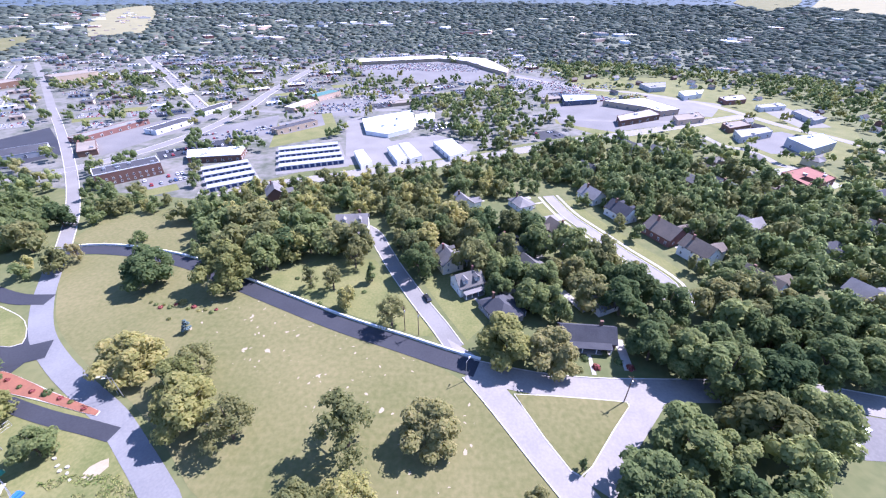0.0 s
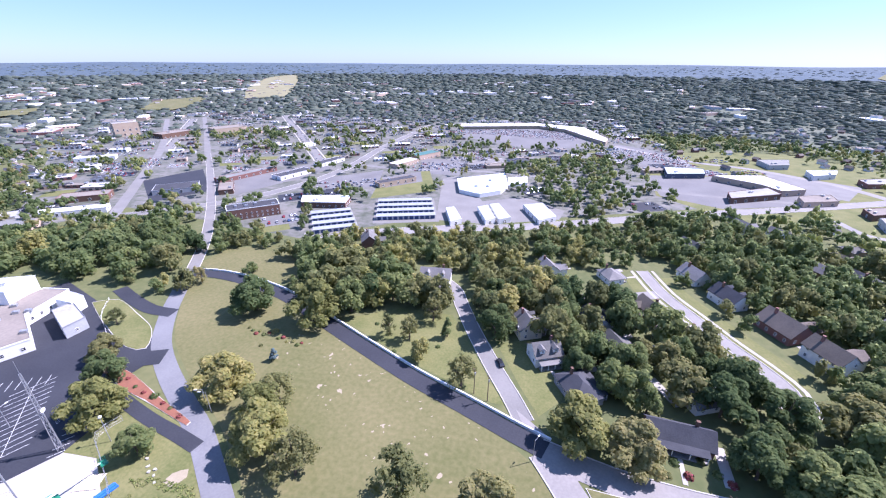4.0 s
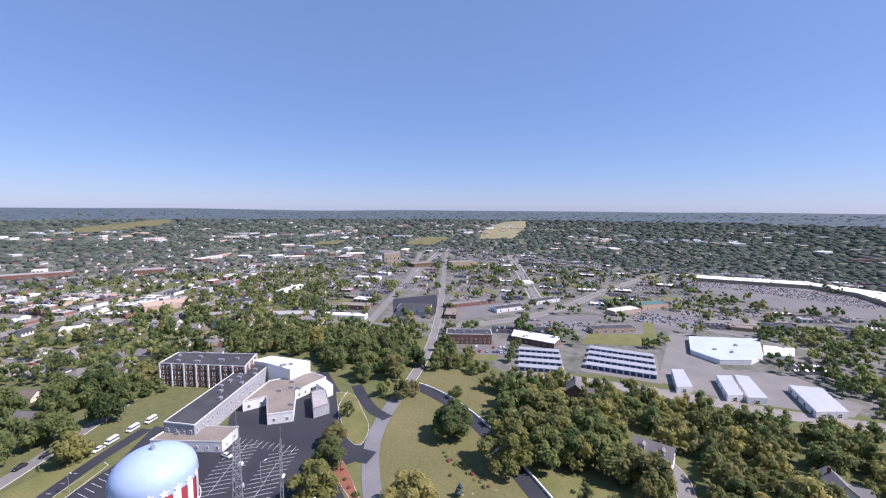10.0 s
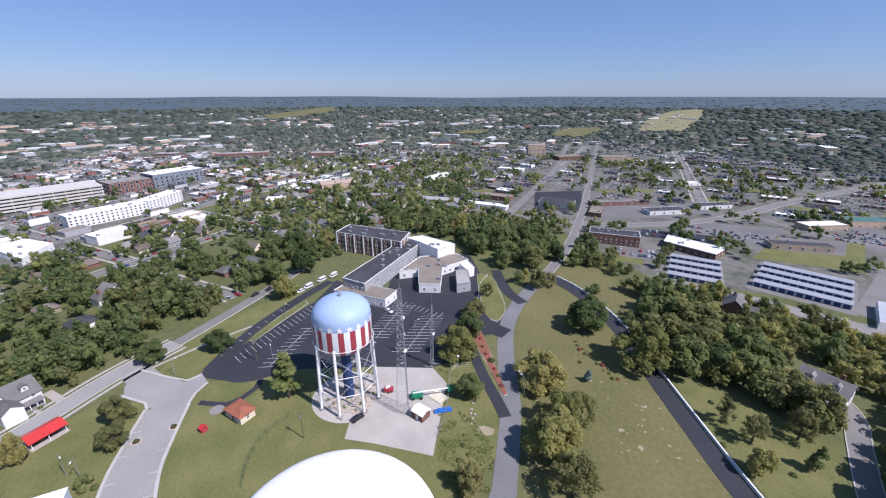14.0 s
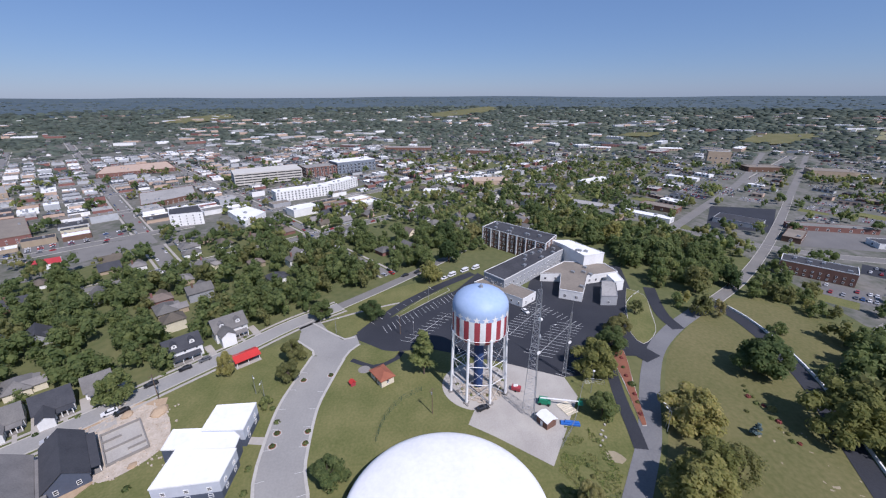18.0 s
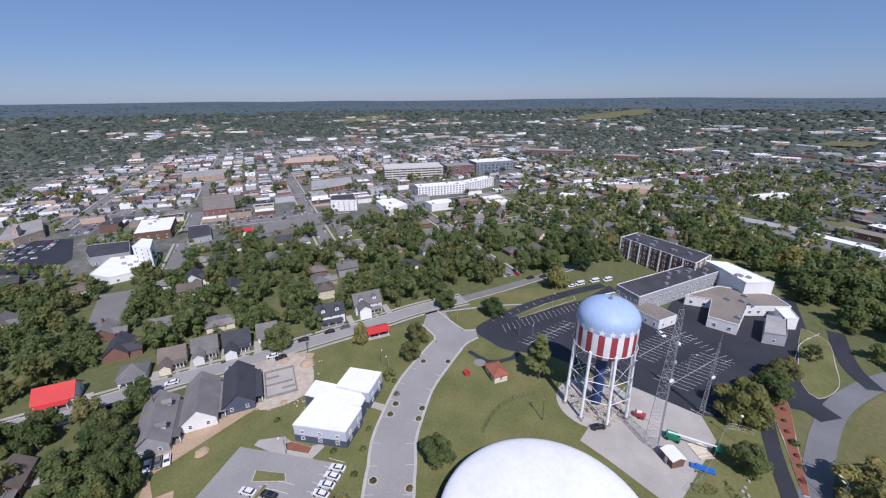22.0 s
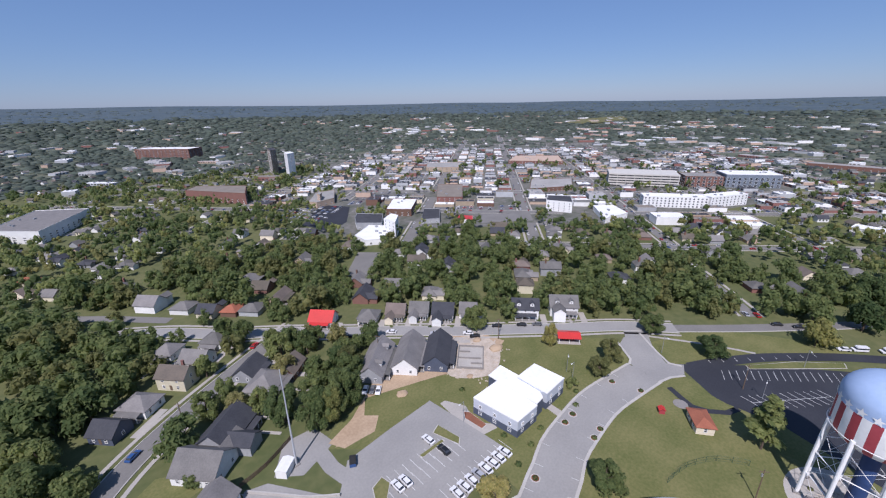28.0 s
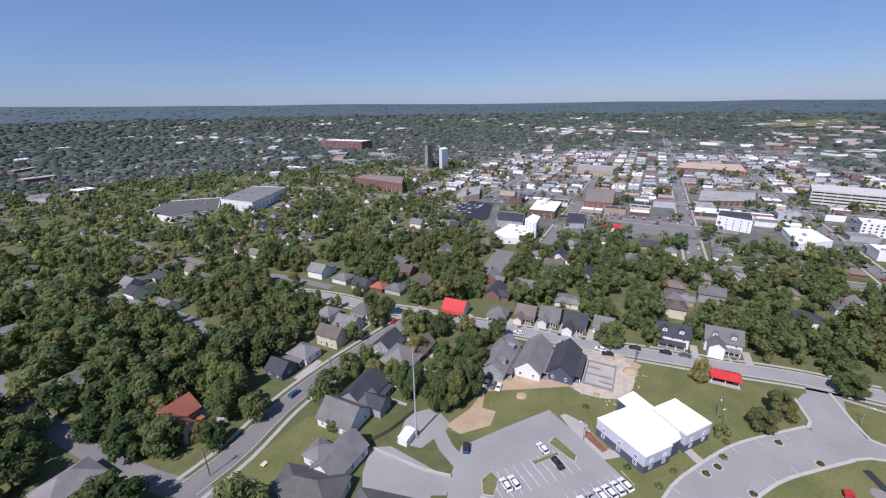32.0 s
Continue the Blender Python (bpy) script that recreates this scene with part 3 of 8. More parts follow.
def water_tower(x, y):
    t = thing("water_tower", x, y, label="tall water tower with red and white stripes, blue dome, white stars", category="water tower")
    R = 9.4
    N = 128
    rings = [(R * 0.25, 20.3), (R * 0.55, 20.9), (R * 0.8, 22.0), (R * 0.94, 23.3), (R, 24.8), (R, 31.4), (R, 31.5), (R, 33.6)]
    rings += [(R * math.cos(a), 33.6 + 6.0 * math.sin(a)) for a in [math.pi / 2 * k / 12 for k in range(1, 12)]] + [(0.3, 39.6)]
    me = Mesh()
    me.lathe(rings, N, mi=lambda q, i: (0 if (i // 4) % 2 else 1) if q < 6 else 2)
    part("tank", me.data("tank", [M_WHITE, M_STRIPE, M_TANKBLUE], True), t, "striped red and white tank with a blue dome")
    st = Mesh()
    st.face([(px, 0, pz) for px, pz in star_points(1.25)][::-1])
    sd = st.data("star", [M_WHITE])
    for k in range(20):
        a = 2 * math.pi * k / 20
        part("star", sd, t, m=pose((R + 0.14) * math.cos(a), (R + 0.14) * math.sin(a), 32.4, 0, 0, math.degrees(a) + 90))
    me = Mesh()
    me.lathe([(1.7, 0.3), (1.7, 20.6)], 20)
    part("riser_pipe", me.data("riser_pipe", [M_NAVY], True), t, "navy blue riser pipe")
    lg = Mesh()
    lg.beam((10.4, 0, 0), (9.5, 0, 25.0), 0.48, 10)
    ld = lg.data("leg", [M_WHITE])
    c, s = math.cos(math.pi / 4), math.sin(math.pi / 4)
    rods = []
    for z0, z1 in ((0.5, 7.5), (7.5, 14.5), (14.5, 21.5)):
        r0, r1 = 10.4 - 0.036 * z0, 10.4 - 0.036 * z1
        for a, b, w, nm in (((r0, 0, z0), (r1 * c, r1 * s, z1), 0.05, "tie_rod"), ((r0 * c, r0 * s, z0), (r1, 0, z1), 0.05, "tie_rod"), ((r1, 0, z1), (r1 * c, r1 * s, z1), 0.14, "strut")):
            if nm == "strut" and z1 > 20:
                continue
            br = Mesh()
            br.beam(a, b, w, 5)
            rods.append((nm, br.data(nm, [M_WHITE])))
    ft = Mesh()
    ft.box(10.4, 0, 0, 1.6, 1.6, 0.5)
    fd = ft.data("footing", [M_CONCRETE])
    for k in range(8):
        m = pose(0, 0, 0, 0, 0, 45 * k + 12)
        part("leg", ld, t, m=m)
        for nm, rd in rods:
            part(nm, rd, t, m=m)
        part("footing", fd, t, m=m)
    fn = Mesh()
    fn.beam((0, 0, 39.3), (0, 0, 40.4), 0.7, 12, 0.5)
    fn.beam((0, 0, 40.4), (0, 0, 41.2), 0.12, 6)
    part("vent_cap", fn.data("vent_cap", [M_METAL]), t, "grey steel vent cap")
    rl = Mesh()
    for k in range(48):
        a, b = 2 * math.pi * k / 48, 2 * math.pi * (k + 1) / 48
        p, q = (math.cos(a) * 9.75, math.sin(a) * 9.75), (math.cos(b) * 9.75, math.sin(b) * 9.75)
        rl.beam((*p, 24.6), (*q, 24.6), 0.10, 4)
    part("ring_girder", rl.data("ring_girder", [M_WHITE]), t)
    gm = Mesh()
    gm.lathe([(13.0, 0.075), (0.01, 0.075)], 40)
    part("gravel_bed", gm.data("gravel_bed", [M_GRAVEL]), t, "rough gravel bed under the legs")
    stones = random.Random(4)
    for k in range(14):
        a, r = stones.uniform(0, 6.28), stones.uniform(7, 12.5)
        sm = Mesh()
        sm.box(0, 0, 0, stones.uniform(0.5, 1.4), stones.uniform(0.4, 1.0), stones.uniform(0.2, 0.6), stones.uniform(0, 90))
        part("stone", sm.data("stone", [M_CONCRETE]), t, m=pose(r * math.cos(a), r * math.sin(a), 0.06))
    SPOTS.append((x, y, 14))


water_tower(-118.4, 19.0)


def reservoir(x, y):
    t = thing("reservoir", x, y, label="huge low round reservoir tank with a bright white domed roof", category="reservoir")
    me = Mesh()
    R = 24.8
    me.lathe([(R, 0), (R, 5.6)], 96)
    part("wall", me.data("wall", [M_CONCRETE], True), t, "pale concrete tank wall")
    me = Mesh()
    me.lathe([(R + 0.25, 5.3), (R + 0.25, 5.9)] + [(R * math.cos(a) / math.cos(0.0), 5.9 + 3.2 * math.sin(a)) for a in [math.pi / 2 * k / 14 for k in range(1, 14)]] + [(0.01, 9.1)], 96)
    part("dome", me.data("dome", [M_WROOF], True), t, "smooth bright white dome")
    me = Mesh()
    me.beam((0, 0, 9.0), (0, 0, 9.9), 0.9, 16)
    part("vent", me.data("vent", [M_WHITE]), t)
    SPOTS.append((x, y, 27))


reservoir(-67.0, 1.5)


# ---- buildings ----
def rect_poly(w, d, e=0.0):
    return [(-w / 2 - e, -d / 2 - e), (w / 2 + e, -d / 2 - e), (w / 2 + e, d / 2 + e), (-w / 2 - e, d / 2 + e)]


WINDOW = {}


def window_data(w, h, frame_m=None):
    frame_m = frame_m or M_WHITE
    key = (round(w, 1), round(h, 1), frame_m.name)
    if key not in WINDOW:
        me = Mesh()
        b = 0.09
        for x, z, sx, sz in ((0, 0, w, b), (0, h - b, w, b), (-w / 2 + b / 2, b, b, h - 2 * b), (w / 2 - b / 2, b, b, h - 2 * b), (0, h / 2 - 0.03, w - 2 * b, 0.06)):
            me.box(x, -0.05, z, sx, 0.14, sz)
        me.face([(-w / 2 + b, -0.02, b), (w / 2 - b, -0.02, b), (w / 2 - b, -0.02, h - b), (-w / 2 + b, -0.02, h - b)], 1)
        WINDOW[key] = me.data("window", [frame_m, M_GLASS])
    return WINDOW[key]


def add_windows(t, poly, z, h, w, gap, frame_m=None, skip=()):
    """A row of windows on every side of the outline."""
    n = len(poly)
    if sum(poly[i][0] * poly[(i + 1) % n][1] - poly[(i + 1) % n][0] * poly[i][1] for i in range(n)) < 0:
        poly = poly[::-1]
    data = window_data(w, h, frame_m)
    for i in range(n):
        if i in skip:
            continue
        a, b = Vector((*poly[i], 0)), Vector((*poly[(i + 1) % n], 0))
        d = b - a
        k = int((d.length - 1.0) / gap)
        if k < 1:
            continue
        rot = math.degrees(math.atan2(d.y, d.x))
        for j in range(k):
            p = a + d * ((j + 0.5) / k)
            part("window", data, t, m=pose(p.x, p.y, z, 0, 0, rot))


UNIT = None


def roof_unit():
    global UNIT
    if UNIT is None:
        me = Mesh()
        me.box(0, 0, 0, 2.2, 1.5, 1.1)
        me.beam((0.4, 0, 1.1), (0.4, 0, 1.3), 0.45, 10)
        UNIT = me.data("rooftop_unit", [M_METAL])
    return UNIT


def block(name, poly, h, wall, roof, label, category="building", windows=None, units=0, parapet=0.5, z=0.0, frame_m=None, seed=0, trim=None, plinth=None):
    """A flat-roofed building over an outline in world metres."""
    cx, cy = sum(p[0] for p in poly) / len(poly), sum(p[1] for p in poly) / len(poly)
    if not name.startswith(("hospital", "apartment", "civic", "hotel")):
        fs = far_scale(cx, cy)
        h *= fs
        windows = [(z0 * fs, hh * fs, ww * fs, gap) for z0, hh, ww, gap in windows or ()]
    local = [(p[0] - cx, p[1] - cy) for p in poly]
    t = thing(name, cx, cy, z, label=label, category=category)
    me = Mesh()
    me.prism(local, 0, h)
    part("wall", me.data("wall", [wall]), t)
    if plinth:
        pm = Mesh()
        pm.prism([(p[0] * 1.006, p[1] * 1.006) for p in local], 0, plinth[0])
        part("plinth", pm.data("plinth", [plinth[1]]), t)
    rf = Mesh()
    inner = [(p[0] * 0.985, p[1] * 0.985) for p in local]
    rf.prism(inner, h - 0.2, h + 0.05)
    part("roof", rf.data("roof", [roof]), t)
    if parapet:
        pr = Mesh()
        n = len(local)
        ring = local if sum(local[i][0] * local[(i + 1) % n][1] - local[(i + 1) % n][0] * local[i][1] for i in range(n)) > 0 else local[::-1]
        size = max(math.hypot(*p) for p in local)
        for e, zz in ((0.15, h - 0.1), (0.15, h - 0.1 + parapet), (-0.2, h - 0.1 + parapet), (-0.2, h - 0.1)):
            pr.v.extend((p[0] * (1 + e / size), p[1] * (1 + e / size), zz) for p in ring)
        for k in range(3):
            for i in range(n):
                j = (i + 1) % n
                pr.f.append((k * n + i, k * n + j, (k + 1) * n + j, (k + 1) * n + i))
                pr.m.append(0)
        part("parapet", pr.data("parapet", [trim or wall]), t)
    if windows:
        for zz, hh, ww, gap in windows:
            add_windows(t, local, zz, hh, ww, gap, frame_m)
    rnd = random.Random(seed + int(abs(cx) * 10))
    xs, ys = [p[0] for p in local], [p[1] for p in local]
    done = 0
    for _ in range(60):
        if done >= units:
            break
        ux, uy = rnd.uniform(min(xs), max(xs)) * 0.8, rnd.uniform(min(ys), max(ys)) * 0.8
        if inside(ux, uy, [(p[0] * 0.85, p[1] * 0.85) for p in local]):
            part("rooftop_unit", roof_unit(), t, m=pose(ux, uy, h + 0.05, 0, 0, rnd.choice((0, 90)) + GRID))
            done += 1
    r = max(math.hypot(*p) for p in local)
    AREAS.append(([(cx + p[0] * 1.08, cy + p[1] * 1.08) for p in local], 0.0, 0.0))
    SPOTS.append((cx, cy, min(r * 0.75, 20)))
    return t


def rect_at(cx, cy, rot, w, d):
    c, s = math.cos(radians(rot)), math.sin(radians(rot))
    return [(cx + c * x - s * y, cy + s * x + c * y) for x, y in rect_poly(w, d)]


def gable(me, w, d, z, rise, over=0.5, thick=0.22, mi=0, x=0.0, y=0.0):
    """Two roof slabs with the ridge along x."""
    e = d / 2 + over
    drop = rise * over / (d / 2)
    for s in (1, -1):
        a = [(x - w / 2 - over, y + s * e, z - drop), (x + w / 2 + over, y + s * e, z - drop), (x + w / 2 + over, y, z + rise), (x - w / 2 - over, y, z + rise)]
        b = [(p[0], p[1], p[2] + thick) for p in a]
        if s < 0:
            me.face(b, mi), me.face(a[::-1], mi)
        else:
            me.face(b[::-1], mi), me.face(a, mi)
        for i in range(4):
            j = (i + 1) % 4
            q = [a[i], a[j], b[j], b[i]]
            me.face(q if s < 0 else q[::-1], mi)


def hip(me, w, d, z, rise, over=0.5, thick=0.2, mi=0):
    W2, D2 = w / 2 + over, d / 2 + over
    r = max(0.2, W2 - D2)
    base = [(-W2, -D2, z), (W2, -D2, z), (W2, D2, z), (-W2, D2, z)]
    a, b = (-r, 0, z + rise), (r, 0, z + rise)
    for f in ([base[0], base[1], b, a], [base[1], base[2], b], [base[2], base[3], a, b], [base[3], base[0], a]):
        me.face(f, mi)
    low = [(p[0], p[1], z - thick) for p in base]
    for i in range(4):
        j = (i + 1) % 4
        me.face([low[i], low[j], base[j], base[i]], mi)
    me.face(low[::-1], mi)


HOUSE_N = [0]


def house(x, y, rot, w=11, d=9, h=3.0, roof="gable", wall=None, tile=None, porch=True, wing=False, chimney=False, detail=2, label=None, dormer=False):
    """A dwelling with the ridge along its length; the porch is on the -y side."""
    wall, tile = wall or M_SIDING, tile or M_SHINGLE
    HOUSE_N[0] += 1
    words = {"white_siding": "white clapboard", "grey_siding": "grey clapboard", "cream_siding": "cream clapboard", "red_brick": "red brick", "tan_brick": "tan brick", "slate_blue_panel": "dark blue"}
    tiles = {"grey_shingle": "grey shingle", "charcoal_shingle": "charcoal shingle", "brown_shingle": "brown shingle", "red_metal": "bright red metal", "rust_shingle": "rust red shingle", "pale_metal_roof": "pale metal"}
    t = thing("house", x, y, 0, rot, label or "%s house, %s %s roof%s" % (words.get(wall.name, "painted"), tiles.get(tile.name, "dark"), "hipped" if roof == "hip" else "gabled", ", front porch" if porch else ""), "house")
    rise = d * 0.40 if roof == "gable" else d * 0.33
    me = Mesh()
    me.prism(rect_poly(w, d), 0, h)
    if roof == "gable":
        for s in (1, -1):
            tri = [(s * w / 2, -d / 2, h), (s * w / 2, d / 2, h), (s * w / 2, 0, h + rise)]
            me.face(tri if s > 0 else tri[::-1])
    part("wall", me.data("wall", [wall]), t)
    rf = Mesh()
    gable(rf, w, d, h, rise) if roof == "gable" else hip(rf, w, d, h, rise)
    part("roof", rf.data("roof", [tile]), t)
    if wing:
        wg = Mesh()
        ww, wd = w * 0.42, d * 0.55
        y0 = -d / 2 - wd / 2
        wg.box(-w * 0.22, y0, 0, ww, wd, h)
        wr = ww * 0.34
        wg.face([(-w * 0.22 - ww / 2, y0 - wd / 2, h), (-w * 0.22 + ww / 2, y0 - wd / 2, h), (-w * 0.22, y0 - wd / 2, h + wr)])
        part("wing", wg.data("wing", [wall]), t)
        g = Mesh()
        gable(g, wd + d / 2, ww, h, wr, 0.4)
        part("wing_roof", g.data("wing_roof", [tile]), t, m=pose(-w * 0.22, y0 + d / 4, 0, 0, 0, 90))
    if porch and detail:
        pw = w * (0.45 if wing else 0.8)
        px = w * 0.22 if wing else 0
        pr = Mesh()
        pr.box(px, -d / 2 - 1.2, 0, pw, 2.4, 0.4, mi=1)
        q = [(px - pw / 2 - 0.2, -d / 2 - 2.6, 2.5), (px + pw / 2 + 0.2, -d / 2 - 2.6, 2.5), (px + pw / 2 + 0.2, -d / 2, 3.0), (px - pw / 2 - 0.2, -d / 2, 3.0)]
        pr.face([(a, b, c + 0.12) for a, b, c in q])
        pr.face(q[::-1])
        pr.face([q[0], q[1], (q[1][0], q[1][1], q[1][2] + 0.12), (q[0][0], q[0][1], q[0][2] + 0.12)])
        part("porch", pr.data("porch", [tile, M_CONCRETE]), t)
        cd = Mesh()
        cd.box(0, 0, 0.4, 0.22, 0.22, 2.15)
        cdd = cd.data("post", [M_WHITE])
        for k in range(4 if detail > 1 else 0):
            f = k / 3
            part("post", cdd, t, m=pose(px - pw / 2 + 0.2 + f * (pw - 0.4), -d / 2 - 2.3, 0))
    if detail:
        dd = Mesh()
        dd.box(0, 0, 0, 1.0, 0.12, 2.1)
        part("door", dd.data("door", [M_WOOD]), t, m=pose(w * 0.2 if wing else 0.0, -d / 2, 0.3))
        skip = () if detail > 1 else (1, 2, 3)
        for k in range(2 if h > 4.5 else 1):
            add_windows(t, rect_poly(w, d), 1.0 + 2.8 * k, 1.4, 1.0, 3.4 if detail > 1 else 6.0, skip=skip)
    if chimney:
        ch = Mesh()
        ch.box(0, 0, 0, 0.9, 0.7, rise + 1.4)
        ch.box(0, 0, rise + 1.4, 1.05, 0.85, 0.2)
        part("chimney", ch.data("chimney", [M_BRICK]), t, m=pose(w * 0.25, d * 0.12, h))
    if dormer and roof == "gable":
        for k in (-1, 1):
            dm = Mesh()
            dm.box(0, 0, 0, 1.8, 2.4, 1.5)
            g = Mesh()
            gable(g, 2.6, 1.8, 1.5, 0.7, 0.25, 0.15)
            do = part("dormer", dm.data("dormer", [wall]), t, m=pose(k * w * 0.25, -d * 0.27, h + rise * 0.30))
            part("dormer_roof", g.data("dormer_roof", [tile]), do, m=pose(0, 0, 0, 0, 0, 90))
            part("window", window_data(0.9, 0.9), do, m=pose(0, -1.2, 0.4))
    if detail > 1 and porch:
        pt = Mesh()
        pt.box(w * 0.2 if wing else 0.0, -d / 2 - 6.5, 0, 1.2, 8.0, 0.07)
        part("footpath", pt.data("footpath", [M_PAVEMENT]), t, "pale concrete footpath")
        pt = Mesh()
        pt.box(w / 2 + 2.4, -d / 2 - 1.5, 0, 2.8, 13.0, 0.075)
        part("drive", pt.data("drive", [M_PAVEMENT]), t, "pale concrete drive")
    SPOTS.append((x, y, max(w, d) * 0.5 + 1.0))
    return t


# ---- the hospital on the hill ----
WING = [(-265.0, 50.2), (-277.0, 62.4), (-241.0, 93.6), (-226.0, 81.4)]
wing_4 = block("hospital_wing", WING, 13.0, M_BRICK, M_DROOF, "four-storey brick wing with white concrete piers and black roof", windows=[(1.0 + 3.1 * k, 1.8, 1.5, 3.2) for k in range(4)], units=8, trim=M_WHITE)
block("hospital_block", [(-237.0, 89.5), (-236.0, 101.0), (-212.2, 112.6), (-208.6, 98.6), (-226.5, 94.0)], 11.0, M_WHITE, M_WROOF, "windowless white hospital block with a white roof", units=3)
block("hospital_wing", [(-198.2, 37.3), (-186.0, 45.4), (-227.6, 94.4), (-240.6, 88.8)], 9.0, M_GSIDING, M_DROOF, "long pale grey two-storey wing with a black roof", windows=[(1.2, 1.6, 1.2, 3.4), (5.0, 1.6, 1.2, 3.4)], units=9, trim=M_WHITE)
block("hospital_annexe", [(-195.0, 31.6), (-172.6, 51.6), (-179.6, 60.6), (-201.6, 41.6)], 4.5, M_SIDING, M_BROOF, "low pale annexe with a brown gravel roof", windows=[(1.2, 1.5, 1.2, 4.0)], units=2)
sheet("car_park", [(-182.1, 55.3), (-227.6, 77.1), (-231.2, 92.4), (-216.4, 126.2), (-187.7, 116.3), (-146.0, 99.4), (-136.2, 90.1), (-143.6, 84.3), (-166.1, 70.9)], M_ASPHALT, 0.095, "black asphalt yard between hospital annexes", "car park")
cx0, cy0 = sum(p[0] for p in WING) / 4, sum(p[1] for p in WING) / 4
pm = Mesh()
pm.box(0, -0.25, 0, 0.7, 0.7, 13.2)
PIER = pm.data("pier", [M_WHITE])
for i in range(4):
    a, b = Vector((*WING[i], 0)), Vector((*WING[(i + 1) % 4], 0))
    d = b - a
    n = max(1, int(d.length / 6.4))
    out = Vector((d.y, -d.x, 0)).normalized()
    if out.dot((a + b) / 2 - Vector((cx0, cy0, 0))) < 0:
        out = -out
    for k in range(n + 1):
        p = a + d * (k / n) + out * 0.3 - Vector((cx0, cy0, 0))
        part("pier", PIER, wing_4, "white concrete pier", pose(p.x, p.y, 0, 0, 0, math.degrees(math.atan2(d.y, d.x))))
block("hospital_annexe", [(-201.2, 70.4), (-199.2, 81.4), (-180.4, 73.4), (-174.8, 83.4), (-194.6, 94.6), (-198.2, 114.4), (-210.2, 112.4), (-216.0, 90.0)], 5.0, M_SIDING, M_BROOF, "brown-roofed single-storey hospital annexe round a yard", windows=[(1.3, 1.5, 1.4, 3.6)], units=5, trim=M_WHITE)
block("hospital_annexe", [(-187.2, 99.5), (-186.1, 106.8), (-169.4, 99.1), (-170.5, 91.2)], 5.0, M_GSIDING, M_GROOF, "small grey annexe with a pale roof", windows=[(1.3, 1.3, 1.2, 4)])
block("hospital_annexe", [(-194.0, 105.8), (-195.0, 112.3), (-185.4, 111.0), (-184.5, 105.3)], 5.5, M_WHITE, M_WROOF, "small white annexe with a white roof")

# ---- the white building below the tower ----
cw = dict(windows=[(1.0, 1.4, 1.3, 4.5), (3.4, 1.2, 1.2, 4.5)], parapet=0.35, trim=M_WHITE, plinth=(2.6, M_BLUE))
block("community_hall", [(-81.3, -72.5), (-82.0, -55.7), (-92.2, -55.1), (-93.5, -71.8)], 6.2, M_HALL, M_WROOF, "two-storey grey and dark blue hall with a bright white flat roof", **cw)
block("community_hall", [(-100.1, -67.7), (-110.4, -67.3), (-110.2, -55.2), (-99.0, -55.5)], 6.4, M_HALL, M_WROOF, "grey and dark blue hall wing with a bright white flat roof", **cw)
block("community_hall", [(-94.5, -76.3), (-102.2, -76.7), (-101.2, -60.7), (-97.4, -56.0), (-93.2, -55.9), (-93.5, -62.1)], 5.6, M_BLUE, M_WROOF, "low link building with a white flat roof", parapet=0.3, trim=M_WHITE)

# ---- storage yards and sheds ----
def storage_row(cx, cy, rot, w, d):
    t = thing("storage_units", cx, cy, 0, rot, "long low row of storage units with a pale metal roof", "storage building", "rows of storage units")
    me = Mesh()
    me.prism(rect_poly(w, d), 0, 2.7)
    part("wall", me.data("wall", [M_ZINC]), t)
    g = Mesh()
    gable(g, w, d, 2.7, d * 0.10, 0.3, 0.12)
    part("roof", g.data("roof", [M_SROOF]), t)
    dm = Mesh()
    dm.box(0, 0, 0, 2.6, 0.1, 2.2)
    dd = dm.data("roller_door", [M_NAVY])
    for s in (1, -1):
        n = int(w / 3.4)
        for k in range(n):
            part("roller_door", dd, t, m=pose(-w / 2 + (k + 0.5) * w / n, s * d / 2, 0.05))


def storage_yard(cx, cy, rot, w, d, rows):
    pitch = d / rows
    AREAS.append((rect_at(cx, cy, rot, w * 1.15, d * 1.2), 0.0, 0.0))
    SPOTS.append((cx, cy, min(w, d) * 0.5))
    c, s = math.cos(radians(rot)), math.sin(radians(rot))
    for k in range(rows):
        y = -d / 2 + (k + 0.5) * pitch
        storage_row(cx - s * y, cy + c * y, rot, w, pitch * 0.5)
    sheet("yard", rect_at(cx, cy, rot, w * 1.12, d * 1.15), M_STREET, 0.05, "pale concrete yard between storage rows", "yard")


storage_yard(-90.6, 267.2, 19, 40.1, 44.6, 4)
storage_yard(-130.4, 232.4, 32, 26.8, 42.5, 4)
sheet("yard", [(-64.2, 252.9), (-84.4, 359.2), (-72.2, 373.6), (-39.3, 301.7), (-6.4, 319.8), (22.4, 293.1), (18.2, 274.0), (-30.3, 252.7)], M_STREET, 0.04, "pale concrete yard round white warehouses", "yard")
block("warehouse", [(-69.6, 352.5), (-29.3, 383.1), (-22.9, 341.1), (-27.4, 323.8), (-42.6, 309.9), (-60.9, 318.2)], 4.0, M_SIDING, M_BLUEROOF, "large low warehouse with a pale blue-grey roof", parapet=0.2, units=3)
block("warehouse", [(-25.1, 366.9), (-8.4, 376.0), (-7.4, 352.8), (-22.6, 341.6)], 4.0, M_SIDING, M_WROOF, "low white warehouse wing beside a yard", parapet=0.2)
